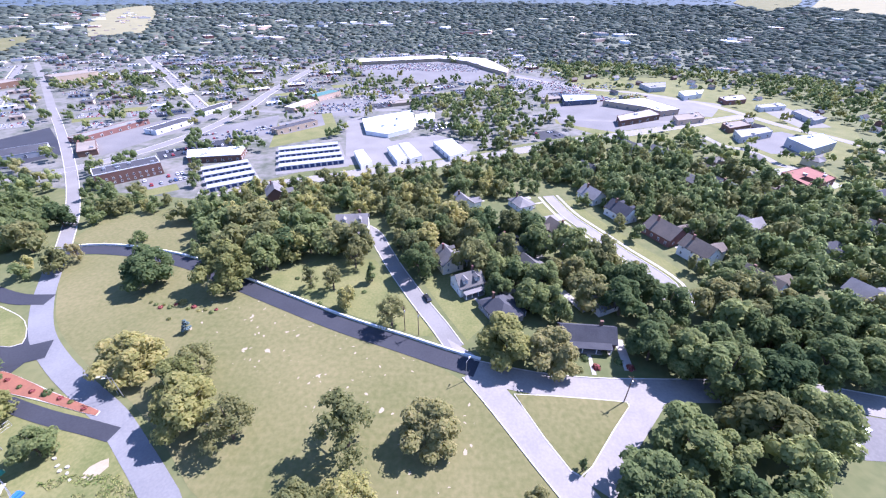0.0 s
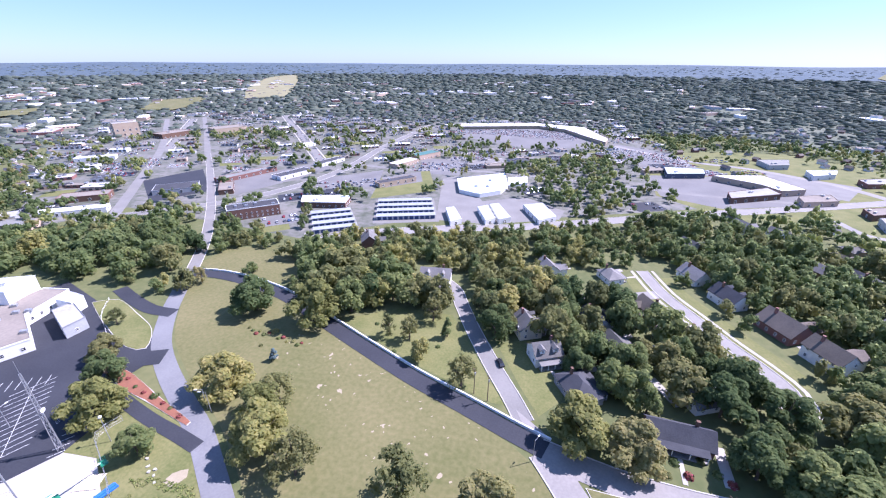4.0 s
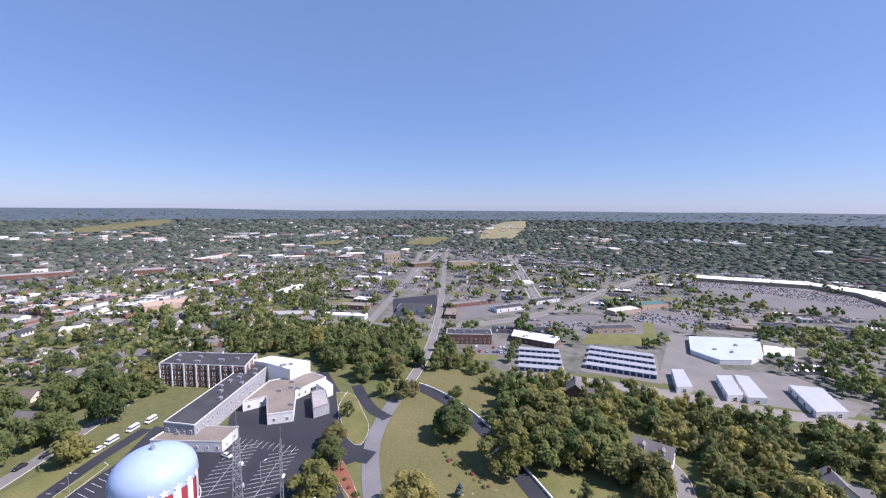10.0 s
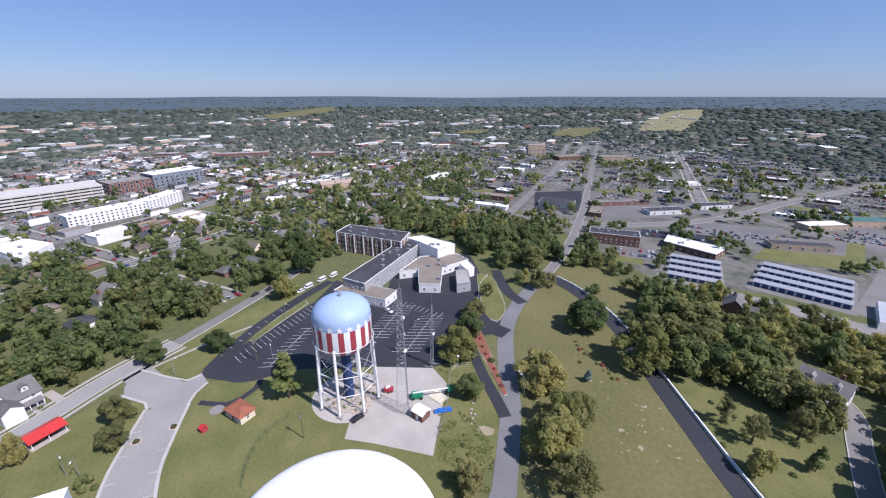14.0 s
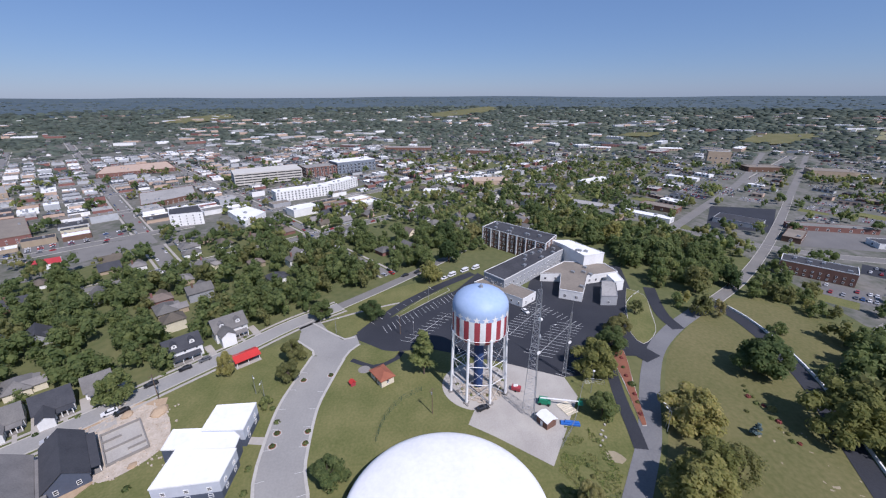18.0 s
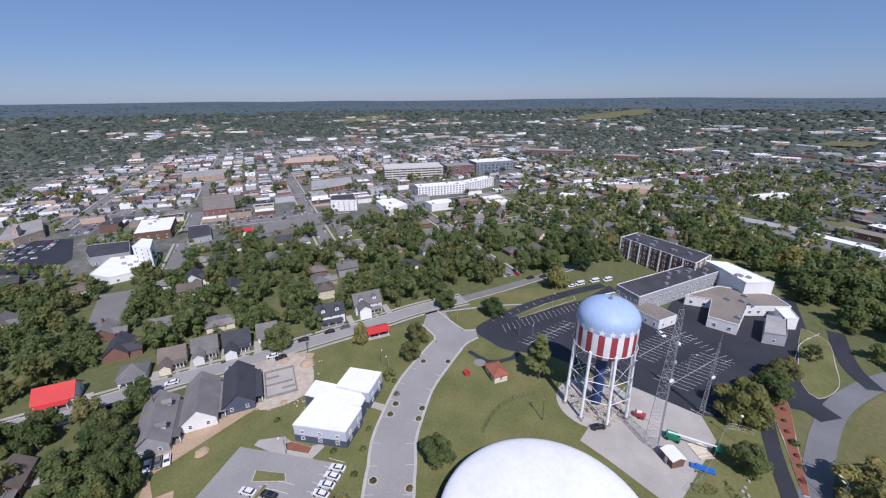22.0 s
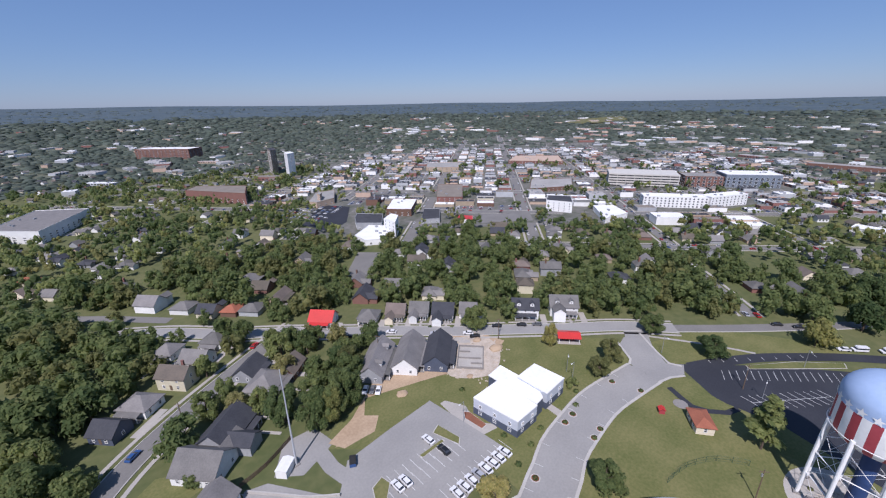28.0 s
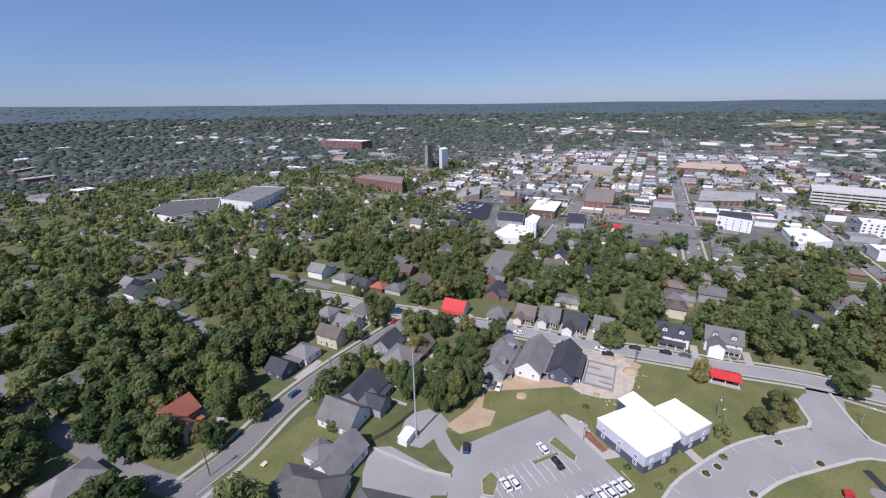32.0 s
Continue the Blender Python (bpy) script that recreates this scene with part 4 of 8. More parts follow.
for q in ([(-61.1, 269.2), (-55.8, 273.7), (-45.7, 250.1), (-52.0, 243.3)], [(-39.4, 277.1), (-32.7, 283.0), (-24.0, 257.1), (-29.9, 251.0)], [(-31.7, 285.5), (-25.3, 289.3), (-14.1, 261.3), (-21.7, 255.0)], [(-7.4, 290.0), (6.2, 298.0), (15.9, 270.9), (4.5, 259.7)]):
    block("warehouse", q, 4.2, M_SIDING, M_ZINC, "pale metal warehouse shed", parapet=0.0, windows=[(0.2, 2.4, 2.4, 7.0)])
block("brick_shop", [(-166.7, 253.8), (-174.1, 268.6), (-138.2, 277.9), (-134.7, 260.1)], 5.0, M_BRICK, M_WROOF, "red brick commercial building with a white roof", windows=[(0.8, 1.8, 1.8, 4)], units=3, trim=M_WHITE)
block("brick_apartments", rect_at(-189.9, 230.9, 41.6, 33.3, 13.0), 9.0, M_BRICK, M_DROOF, "dark red brick apartment block with a black roof", windows=[(1.0 + 3 * k, 1.5, 1.2, 3.2) for k in range(2)], units=5, trim=M_WHITE)
block("shop", rect_at(-124.9, 443.7, 59.8, 34.8, 14), 8.0, M_TAN, M_TEAL, "shop with a dark green roof", windows=[(0.8, 2.2, 2.2, 5)])
block("restaurant", rect_at(-136.6, 402.8, 67.6, 34.0, 12), 6.0, M_TAN, M_WROOF, "small restaurant with a white roof", windows=[(0.8, 1.6, 1.6, 4)])
block("mall", [(-127.0, 661.0), (-132.4, 692.2), (-13.8, 734.9), (-5.0, 702.0)], 8.0, M_TAN, M_WROOF, "long shopping mall with a white roof", units=6)
block("mall", [(-13.8, 734.9), (65.7, 704.5), (89.3, 600.6), (83.0, 572.0), (58.0, 622.0), (36.0, 675.0), (-5.0, 702.0)], 8.0, M_TAN, M_WROOF, "shopping mall wing with a white roof", units=6)
sheet("car_park", [(-124.9, 684.8), (-13.4, 711.6), (45.4, 656.5), (86.5, 591.9), (73.9, 550.5), (-16.9, 529.2), (-108.8, 589.9)], M_LOT, 0.05, "large asphalt car park full of cars before the mall", "car park")
sheet("car_park", [(-107.8, 374.7), (-130.5, 441.9), (-76.8, 434.7), (-72.2, 373.6)], M_LOT, 0.05, "asphalt car park", "car park")
sheet("car_park", [(-178.8, 299.3), (-133.5, 317.7), (-149.3, 376.6), (-204.0, 321.3)], M_LOT, 0.05, "asphalt car park before shops", "car park")
sheet("car_park", [(94.1, 592.5), (156.1, 538.7), (162.2, 448.0), (104.4, 456.5)], M_LOT, 0.05, "asphalt car park full of cars", "car park")

# ---- shops beyond the park ----
for cx, cy, rot, w, d, h, wl, rf, nm, lb in (
    (-312.9, 202.3, 37, 39.9, 10, 5, M_SIDING, M_WROOF, "shop", "long low shop with a white roof"),
    (-337.8, 230.4, 37, 32.1, 14, 6, M_BRICK, M_BROOF, "brick_shop", "brick shop with a brown roof"),
    (-290.2, 267.9, 38, 32.2, 20, 5, M_GSIDING, M_DROOF, "office", "low office with a wide black roof"),
    (-250.5, 278.1, 37, 11.0, 26, 5, M_BRICK, M_BROOF, "brick_shop", "narrow brick building with a brown roof"),
    (-264.4, 322.5, 69, 57.3, 10, 5, M_BRICK, M_GROOF, "shop_row", "long brown row of shops under a grey roof"),
    (-224.0, 334.2, 70, 36.0, 13, 5, M_SIDING, M_DROOF, "office", "pale-fronted office with a dark roof"),
    (-215.4, 390.5, 72, 33.0, 12, 5, M_SIDING, M_DROOF, "office", "low pale office with a dark roof"),
    (-121.2, 333.1, 50, 37.3, 9, 5, M_TAN, M_DROOF, "office", "low tan office with a black roof"),
    (-289.7, 468.2, 70, 24.4, 11, 5, M_SIDING, M_WROOF, "shop", "white-roofed shop by the arterial road"),
    (-576.7, 476.0, 62, 30.0, 14, 18, M_TAN, M_GROOF, "hotel", "tan five-storey hotel block"),
    (-510.6, 488.8, 78, 44.0, 22, 10, M_BRICK, M_BROOF, "brick_block", "long red brick block"),
    (-467.9, 547.8, 61, 48.0, 26, 11, M_TAN, M_BROOF, "brick_block", "broad tan block with a brown roof"),
    (-465.5, 341.3, 38, 35.8, 12, 6, M_SIDING, M_WROOF, "shop", "white-roofed shop beside a car park"),
    (-352.2, 171.6, 48, 37.9, 14, 5, M_GSIDING, M_GROOF, "warehouse", "low warehouse with a grey roof"),
    (-468.2, 228.4, 116, 45.0, 11, 5, M_SIDING, M_WROOF, "shop", "long low shop with a white roof"),
    (-474.5, 101.1, 86, 40.6, 24, 8, M_TAN, M_TAN, "warehouse", "broad warehouse with a tan roof"),
    (-423.9, 152.2, 84, 20.6, 18, 10, M_GSIDING, M_DROOF, "office", "blue-grey office with a dark roof"),
    (-389.3, 120.8, 66, 19.3, 12, 8, M_BRICK, M_GROOF, "brick_shop", "pinkish brick building with a grey roof"),
    (-426.3, 27.9, 78, 18.0, 14, 6, M_SIDING, M_WROOF, "shop", "small shop with a white roof"),
    (-743.3, 138.6, 71, 40.6, 26, 10, M_BRICK, M_GROOF, "brick_block", "red brick block at the town's edge"),
    (-807.3, 14.1, 81, 86.5, 22, 9, M_BRICK, M_GROOF, "brick_block", "long red brick school block")):
    block(nm, rect_at(cx, cy, rot, w, d), h, wl, rf, lb, windows=[(0.9 + 6.2 * k, 2.6, 2.4, 7) for k in range(max(1, int(h / 6.5)))], parapet=0.4, units=1)
sheet("car_park", [(-140.8, 349.3), (-104.6, 386.9), (-81.4, 320.0), (-126.2, 286.0)], M_LAWN, 0.052, "mown lawn round an office", "grass")
sheet("car_park", [(-140.8, 349.3), (-112.0, 380.0), (-100.0, 345.0), (-126.0, 318.0)], M_LOT, 0.056, "asphalt car park round an office", "car park")
sheet("car_park", [(-343.2, 284.2), (-324.8, 335.2), (-262.7, 272.7), (-284.8, 235.8)], M_ASPHALT, 0.052, "dark asphalt car park", "car park")
sheet("car_park", [(-268.4, 300.9), (-225.8, 400.4), (-204.0, 370.0), (-216.0, 318.0), (-235.0, 268.8)], M_LOT, 0.048, "asphalt car park before a row of shops", "car park")

# ---- shops along the highway ----
HIGHSTRIP = [(97.0, 352.0), (119.6, 521.5), (199.6, 563.3), (301.9, 570.4), (346.6, 475.6), (355.5, 438.1), (345.0, 342.6), (300.0, 275.8), (249.9, 258.5), (240.0, 224.0), (210.2, 202.0), (200.0, 238.0), (204.0, 293.7), (210.0, 306.0), (185.7, 308.0), (133.5, 304.0)]
AREAS.append((HIGHSTRIP, 0.12, 0.0))
sheet("grass", HIGHSTRIP, M_LAWN, 0.03, "mown verges and lots along the highway", "grass", None)
sheet("car_park", [(102.5, 421.6), (161.9, 430.5), (214.0, 400.0), (240.0, 376.0), (197.4, 349.4), (138.6, 327.0), (100.0, 351.3)], M_LOT, 0.06, "pale asphalt car park round a shopping plaza", "car park")
sheet("car_park", [(217.4, 467.1), (280.1, 421.7), (242.5, 372.9), (214.0, 400.0)], M_STREET, 0.064, "pale asphalt car park beside the highway", "car park")
sheet("car_park", [(222.1, 309.8), (274.7, 329.6), (290.0, 300.0), (261.5, 270.0), (230.5, 276.8)], M_LOT, 0.06, "asphalt yard between metal sheds", "car park")
sheet("car_park", [(304.6, 405.0), (335.8, 412.0), (326.0, 342.0), (298.0, 340.0)], M_STREET, 0.06, "asphalt yard before low shops", "car park")
sheet("car_park", [(200.0, 246.0), (204.0, 204.0), (236.0, 222.0), (228.0, 250.0)], M_PALE, 0.064, "pale yard round a red-roofed hall", "car park")
for poly, h, wl, rf, nm, lb in (
    ([(122.8, 442.4), (158.5, 442.2), (154.1, 422.2), (118.8, 412.7)], 7.0, M_BLUE, M_BLUEROOF, "shop", "long low shop with blue walls"),
    ([(157.4, 415.3), (201.8, 425.3), (216.4, 382.5), (195.0, 373.3), (187.6, 390.8)], 7.5, M_TAN, M_WROOF, "shopping_plaza", "shopping plaza with broad white roofs"),
    ([(151.0, 359.3), (188.7, 382.0), (190.7, 364.1), (147.1, 341.8)], 6.5, M_BRICK, M_GROOF, "shop_row", "brown brick row of shops with a grey roof"),
    ([(201.6, 362.5), (229.0, 373.6), (225.3, 355.5), (197.5, 345.8)], 6.0, M_TAN, M_BROOF, "brick_shop", "tan building with a brown flat roof"),
    ([(253.7, 459.6), (283.8, 467.1), (273.6, 449.9), (249.4, 437.8)], 8.0, M_SIDING, M_WROOF, "shop", "white-fronted shop with a white roof"),
    ([(282.8, 435.0), (315.5, 447.8), (305.3, 425.6), (280.7, 418.5)], 7.0, M_BRICK, M_GROOF, "shop_row", "brick shops with grey roofs"),
    ([(229.1, 502.6), (262.8, 511.5), (250.1, 482.5), (230.1, 476.9)], 8.0, M_GSIDING, M_GROOF, "office", "grey office building with a grey roof"),
    ([(230.7, 338.9), (250.8, 346.7), (251.7, 334.0), (228.1, 323.5)], 6.0, M_BRICK, M_BROOF, "brick_shop", "low red brick shop with a brown roof"),
    ([(227.6, 317.1), (259.2, 326.6), (255.4, 314.0), (221.2, 298.3)], 6.5, M_GSIDING, M_GROOF, "warehouse", "long blue-grey metal shed"),
    ([(251.4, 293.9), (285.8, 304.2), (279.5, 283.7), (251.4, 268.8)], 8.5, M_GSIDING, M_BLUEROOF, "warehouse", "large pale blue warehouse with a grey roof"),
    ([(203.3, 230.2), (226.4, 240.2), (229.7, 222.2), (217.0, 214.7), (213.4, 224.6), (207.6, 221.4), (211.2, 211.3), (204.8, 207.5)], 5.5, M_BRICK, M_TERRA, "brick_hall", "broad low brick hall with a red-brown roof round a yard"),
    ([(299.9, 402.1), (329.7, 412.5), (327.2, 399.8), (298.1, 391.8)], 6.5, M_SIDING, M_GROOF, "shop_row", "low pale shops with a grey roof"),
    ([(319.3, 381.3), (335.1, 388.4), (331.9, 356.9), (314.2, 347.7)], 6.5, M_GSIDING, M_SHINGLE, "warehouse", "long grey shed beside the highway")):
    block(nm, poly, h, wl, rf, lb, windows=[(0.9, 2.8, 3.4, 9.0)], parapet=0.4, units=2)

# ---- landmarks downtown ----
block("brick_block", [(-121.2, -515.2), (-137.2, -533.0), (-177.0, -488.9), (-157.7, -444.3)], 20.0, M_BRICK, M_BROOF, "large red brick block", windows=[(1 + 3 * k, 1.6, 2.2, 7) for k in range(3)])
block("office_tower", [(-271.6, -636.4), (-286.6, -647.1), (-275.3, -614.0), (-262.1, -604.0)], 62.0, M_BROOF, M_DROOF, "dark brown slab tower block in town", windows=[(2 + 6.6 * k, 4.0, 3.0, 6.0) for k in range(9)])
block("office_tower", [(-276.3, -591.7), (-290.4, -600.5), (-284.6, -577.5), (-270.5, -569.8)], 56.0, M_SIDING, M_WROOF, "pale slab tower block in town", windows=[(2 + 6.6 * k, 4.0, 1.6, 8) for k in range(8)])
block("apartment_complex", rect_at(-228.0, -1000.0, 127, 118.0, 40.0), 19.0, M_BRICK, M_WROOF, "long red brick complex with white roofs at the town edge", windows=[(1.5 + 4.2 * k, 2.4, 3.0, 9.0) for k in range(4)], units=6)
block("school", [(30.7, -467.7), (-1.1, -529.1), (-36.0, -499.0), (2.4, -433.5)], 17.0, M_SIDING, M_SHINGLE, "broad pale three-storey school with a grey roof", windows=[(1 + 3.2 * k, 1.8, 5.0, 7.5) for k in range(3)], units=4)
block("school", [(94.1, -462.3), (78.9, -507.8), (31.8, -500.4), (32.9, -440.4), (70.1, -429.3)], 9.0, M_WHITE, M_SHINGLE, "low white modern school building", windows=[(1 + 3.2 * k, 1.8, 5.0, 7.5) for k in range(2)], units=3)

def parking_garage(cx, cy, rot, w, d, levels, storey):
    t = thing("parking_garage", cx, cy, 0, rot, "open four-level concrete parking garage with pale bands", "parking garage")
    # a solid dark box paints the shade inside the open decks
    me = Mesh()
    me.prism(rect_poly(w, d, -1.2), 0, levels * storey - 0.4)
    part("core", me.data("core", [M_DSHINGLE]), t, "solid charcoal box painting the shade between decks")
    for k in range(levels):
        bd = Mesh()
        bd.prism(rect_poly(w, d), k * storey + storey * 0.5, (k + 1) * storey, bottom=True)
        part("deck_band", bd.data("deck_band", [M_GARAGE]), t)
    pl = Mesh()
    pl.box(0, 0, 0, 0.5, 0.5, levels * storey - 0.3)
    pd = pl.data("pillar", [M_GARAGE])
    for k in range(9):
        for sy in (-1, 1):
            part("pillar", pd, t, m=pose(-w / 2 + 0.5 + (w - 1) * k / 8, sy * (d / 2 - 0.3), 0))
    st = Mesh()
    st.box(0, 0, 0, 4.0, 4.5, levels * storey + 2.0)
    part("stair_tower", st.data("stair_tower", [M_TAN]), t, m=pose(-w / 2 + 2.5, d / 2 - 3.0, 0))
    AREAS.append((rect_at(cx, cy, rot, w + 4, d + 4), 0.0, 0.0))
    SPOTS.append((cx, cy, 18))


parking_garage(-521.0, -168.8, 115, 76.5, 38, 5, 3.0)
WB = [(0.8 + 3.9 * k, 2.8, 3.0, 5.2) for k in range(3)]
block("apartment_building", rect_at(-427.1, -107.3, 121, 56.3, 15), 10.2, M_WHITE, M_WROOF, "white four-storey apartment building", windows=[(0.7 + 2.45 * k, 1.5, 1.6, 3.4) for k in range(4)], units=4)
block("apartment_building", rect_at(-462.1, -72.3, 149, 44.5, 13), 10.2, M_WHITE, M_WROOF, "white apartment wing with many windows", windows=[(0.7 + 2.45 * k, 1.5, 1.6, 4.2) for k in range(4)], units=3)
block("civic_hall", rect_at(-558.7, -114.2, 121, 40.5, 28), 12.0, M_BRICK, M_GROOF, "red brick civic hall with tall windows", windows=WB, units=3)
block("civic_hall", rect_at(-585.4, -71.2, 122, 57.0, 28), 15.0, M_GLASSWALL, M_WROOF, "glass-fronted civic hall under a pale roof", windows=WB, units=4, trim=M_WHITE)
# other downtown buildings that stand out
W3 = [(0.8 + 3.2 * k, 1.7, 1.6, 5.0) for k in range(3)]
block("shop", [(-162.0, -255.0), (-185.3, -268.7), (-196.2, -253.3), (-173.1, -230.6), (-160.4, -239.4)], 5.0, M_WHITE, M_WROOF, "low bright white building with stepped white roofs", units=4, windows=[(0.8, 1.8, 1.8, 7)])
block("office", [(-186.5, -249.7), (-200.1, -257.2), (-200.3, -248.4), (-185.4, -234.7)], 16.0, M_WHITE, M_WROOF, "white five-storey office block", windows=[(1 + 3.1 * k, 1.7, 1.3, 3.6) for k in range(5)])
block("warehouse", [(-223.1, -292.3), (-255.4, -321.1), (-270.2, -301.3), (-237.8, -274.3)], 9.0, M_BRICK, M_WROOF, "brick warehouse with a white roof", windows=W3[:2], units=3)
block("shop", [(-189.4, -293.7), (-199.2, -303.8), (-212.7, -284.4), (-194.0, -262.2), (-180.1, -278.1)], 7.0, M_GSIDING, M_DROOF, "long dark-roofed shop building", windows=W3[:1])
block("church", [(-193.2, -379.5), (-222.1, -414.7), (-243.9, -411.1), (-219.7, -374.0), (-197.1, -369.8)], 9.0, M_TAN, M_GROOF, "pale stone church with a grey roof", windows=[(1.5, 4.0, 1.4, 6)])
block("church_tower", [(-204.4, -381.1), (-212.7, -391.0), (-211.8, -383.4), (-203.7, -373.9)], 18.0, M_TAN, M_GROOF, "square pale stone church tower", windows=[(12, 3, 1.2, 3)])
block("county_hall", [(-421.9, -442.3), (-457.4, -475.8), (-493.6, -442.2), (-453.8, -406.3)], 12.0, M_TAN, M_GROOF, "pale columned public hall", windows=[(1 + 3.6 * k, 2.4, 1.8, 6) for k in range(3)])
block("shop", [(-226.0, -248.7), (-254.5, -274.7), (-264.0, -263.1), (-239.2, -239.6)], 5.0, M_GSIDING, M_DROOF, "low shop with a dark blue-black roof", windows=W3[:1])
block("shop", [(-248.7, -231.1), (-258.5, -239.1), (-266.7, -225.0), (-256.0, -216.3)], 4.0, M_WHITE, M_RED, "low shop under a bright red roof", parapet=0.0, windows=W3[:1])
block("brick_shop", [(-294.0, -296.4), (-345.1, -344.3), (-362.6, -319.8), (-311.0, -275.4)], 8.0, M_BRICK, M_BROOF, "brown brick town building with a flat roof", windows=W3[:2], units=3)
block("office", [(-334.3, -191.2), (-353.8, -200.7), (-365.6, -182.6), (-341.1, -168.3)], 14.0, M_WHITE, M_DROOF, "white four-storey office with a black roof", windows=[(1 + 3.2 * k, 1.7, 1.4, 4.2) for k in range(4)])
block("warehouse", [(-362.7, -157.8), (-376.6, -144.4), (-356.4, -123.8), (-327.4, -131.5)], 6.0, M_SIDING, M_WROOF, "broad low building with a white roof", windows=W3[:1], units=3)
block("brick_shop", [(-392.5, -245.3), (-445.5, -275.9), (-482.4, -239.8), (-436.7, -216.0)], 8.0, M_BRICK, M_GROOF, "long brick shop row with a grey roof", windows=W3[:2], units=3)
block("shop", [(-568.4, -396.6), (-632.3, -425.7), (-677.7, -364.0), (-613.4, -320.1)], 8.0, M_BRICK, M_TAN, "long low tan-roofed town building", windows=W3[:2], units=3)
sheet("car_park", [(-156.6, -325.6), (-207.5, -379.3), (-222.2, -349.9), (-187.3, -304.0), (-161.8, -290.0)], M_ASPHALT, 0.075, "dark asphalt car park in town", "car park")
sheet("car_park", [(-118.6, -203.3), (-148.3, -232.3), (-159.5, -217.8), (-128.9, -191.2)], M_STREET, 0.07, "grey asphalt car park behind houses", "car park")
sheet("car_park", [(-261.7, -211.5), (-285.0, -229.7), (-318.2, -198.7), (-296.8, -182.1)], M_STREET, 0.072, "grey asphalt car park before shops", "car park")
AREAS.append(([(-269.2, 52.5), (-278.3, 64.7), (-279.6, 102.2), (-248.4, 131.8), (-198.2, 121.0), (-176.8, 122.6), (-138.3, 99.9), (-175.5, 50.5), (-209.8, 35.7)], 0.0, 0.0))
AREAS.append(([(-161.4, -52.9), (-248.4, 34.8), (-220.1, 34.7), (-158.4, -25.0), (-149.3, -41.5)], 0.0, 0.0))

AREAS.append(([(27.7, -104.8), (-1.1, -122.1), (-11.0, -124.1), (-16.4, -108.2), (-1.8, -106.2), (13.8, -95.7)], 0.0, 0.0))
sheet("grass", [(27.4, -105.1), (-1.1, -122.1), (-6.9, -118.5), (-9.3, -108.9), (0.6, -107.3), (14.0, -94.3)], M_LAWN, 0.04, "mown green lawn beside the street", "grass")
# ---- houses near the hill ----
HR = GRID + 90
house(-75.8, -117.5, GRID, 22, 9.5, 3.4, "gable", M_GSIDING, M_SHINGLE, wing=False, dormer=True)
house(-87.4, -111.3, GRID, 21, 10, 3.4, "gable", M_SIDING, M_SHINGLE)
house(-96.4, -103.6, GRID, 20, 9.5, 3.4, "gable", M_BLUE, M_DSHINGLE)
for q, w, d, h, rf, wl, tl, wing in (
    ((-96.0, -149.4), 9, 9, 3, "hip", M_SIDING, M_SHINGLE, False), ((-107.8, -142.8), 9, 9, 3, "gable", M_YSIDING, M_BSHINGLE, True),
    ((-116.1, -135.1), 9, 9, 3.4, "gable", M_SIDING, M_SHINGLE, True), ((-122.7, -125.3), 10, 10, 3.4, "gable", M_SIDING, M_DSHINGLE, True),
    ((-131.9, -117.3), 8, 9, 3, "gable", M_SIDING, M_SHINGLE, False), ((-150.0, -96.7), 12.5, 9, 5.2, "gable", M_SIDING, M_DSHINGLE, False),
    ((-164.5, -84.3), 13, 10, 5.2, "gable", M_SIDING, M_SHINGLE, True), ((-79.7, -163.4), 11, 9, 3.2, "gable", M_SIDING, M_RED, False)):
    house(*q, HR + 180, w, d, h, rf, wl, tl, wing=wing, dormer=h > 5)
for q, w, d, h, rf, wl, tl in (
    ((-37.9, -182.0), 11, 10, 3.4, "hip", M_SIDING, M_SHINGLE), ((-27.8, -172.6), 12, 10, 3.4, "gable", M_SIDING, M_SHINGLE),
    ((-18.5, -164.0), 13, 9, 5.4, "gable", M_YSIDING, M_BSHINGLE), ((-5.6, -158.3), 12, 10, 3.2, "hip", M_SIDING, M_SHINGLE),
    ((4.0, -151.3), 10, 9, 3.2, "gable", M_BLUE, M_DSHINGLE), ((-21.3, -188.1), 10, 10, 3.2, "hip", M_SIDING, M_SHINGLE)):
    house(*q, GRID + 270, w * 0.86, d * 0.86, h, rf, wl, tl, wing=False, chimney=h > 4, porch=rf == "hip")
for q, w, d, h, rf, wl, tl in (
    ((-27.2, -242.8), 11, 9, 4.4, "gable", M_SIDING, M_SHINGLE), ((-38.0, -227.5), 10, 8, 3.0, "hip", M_SIDING, M_SHINGLE),
    ((-45.5, -213.5), 9, 8, 3.0, "gable", M_YSIDING, M_DSHINGLE), ((-53.5, -206.0), 8, 7, 2.8, "hip", M_BRICK, M_RTILE),
    ((-61.0, -199.5), 10, 8, 2.8, "hip", M_GSIDING, M_SHINGLE), ((69.8, -263.0), 9, 8, 3.0, "gable", M_SIDING, M_DSHINGLE),
    ((52.0, -235.0), 10, 8, 3.0, "gable", M_SIDING, M_SHINGLE), ((53.1, -269.3), 9, 8, 3.0, "hip", M_SIDING, M_SHINGLE),
    ((42.2, -283.3), 10, 8, 3.4, "gable", M_SIDING, M_BSHINGLE), ((37.0, -322.0), 9, 7, 3.0, "gable", M_SIDING, M_SHINGLE),
    ((6.6, -299.2), 9, 7, 3.0, "gable", M_YSIDING, M_SHINGLE), ((14.6, -334.6), 9, 7, 3.0, "hip", M_YSIDING, M_RTILE)):
    house(*q, GRID + 90, w, d, h, rf, wl, tl, wing=rf == "gable", detail=1)
house(-40.2, -136.9, GRID, 13, 11, 3.2, "hip", M_SIDING, M_SHINGLE)
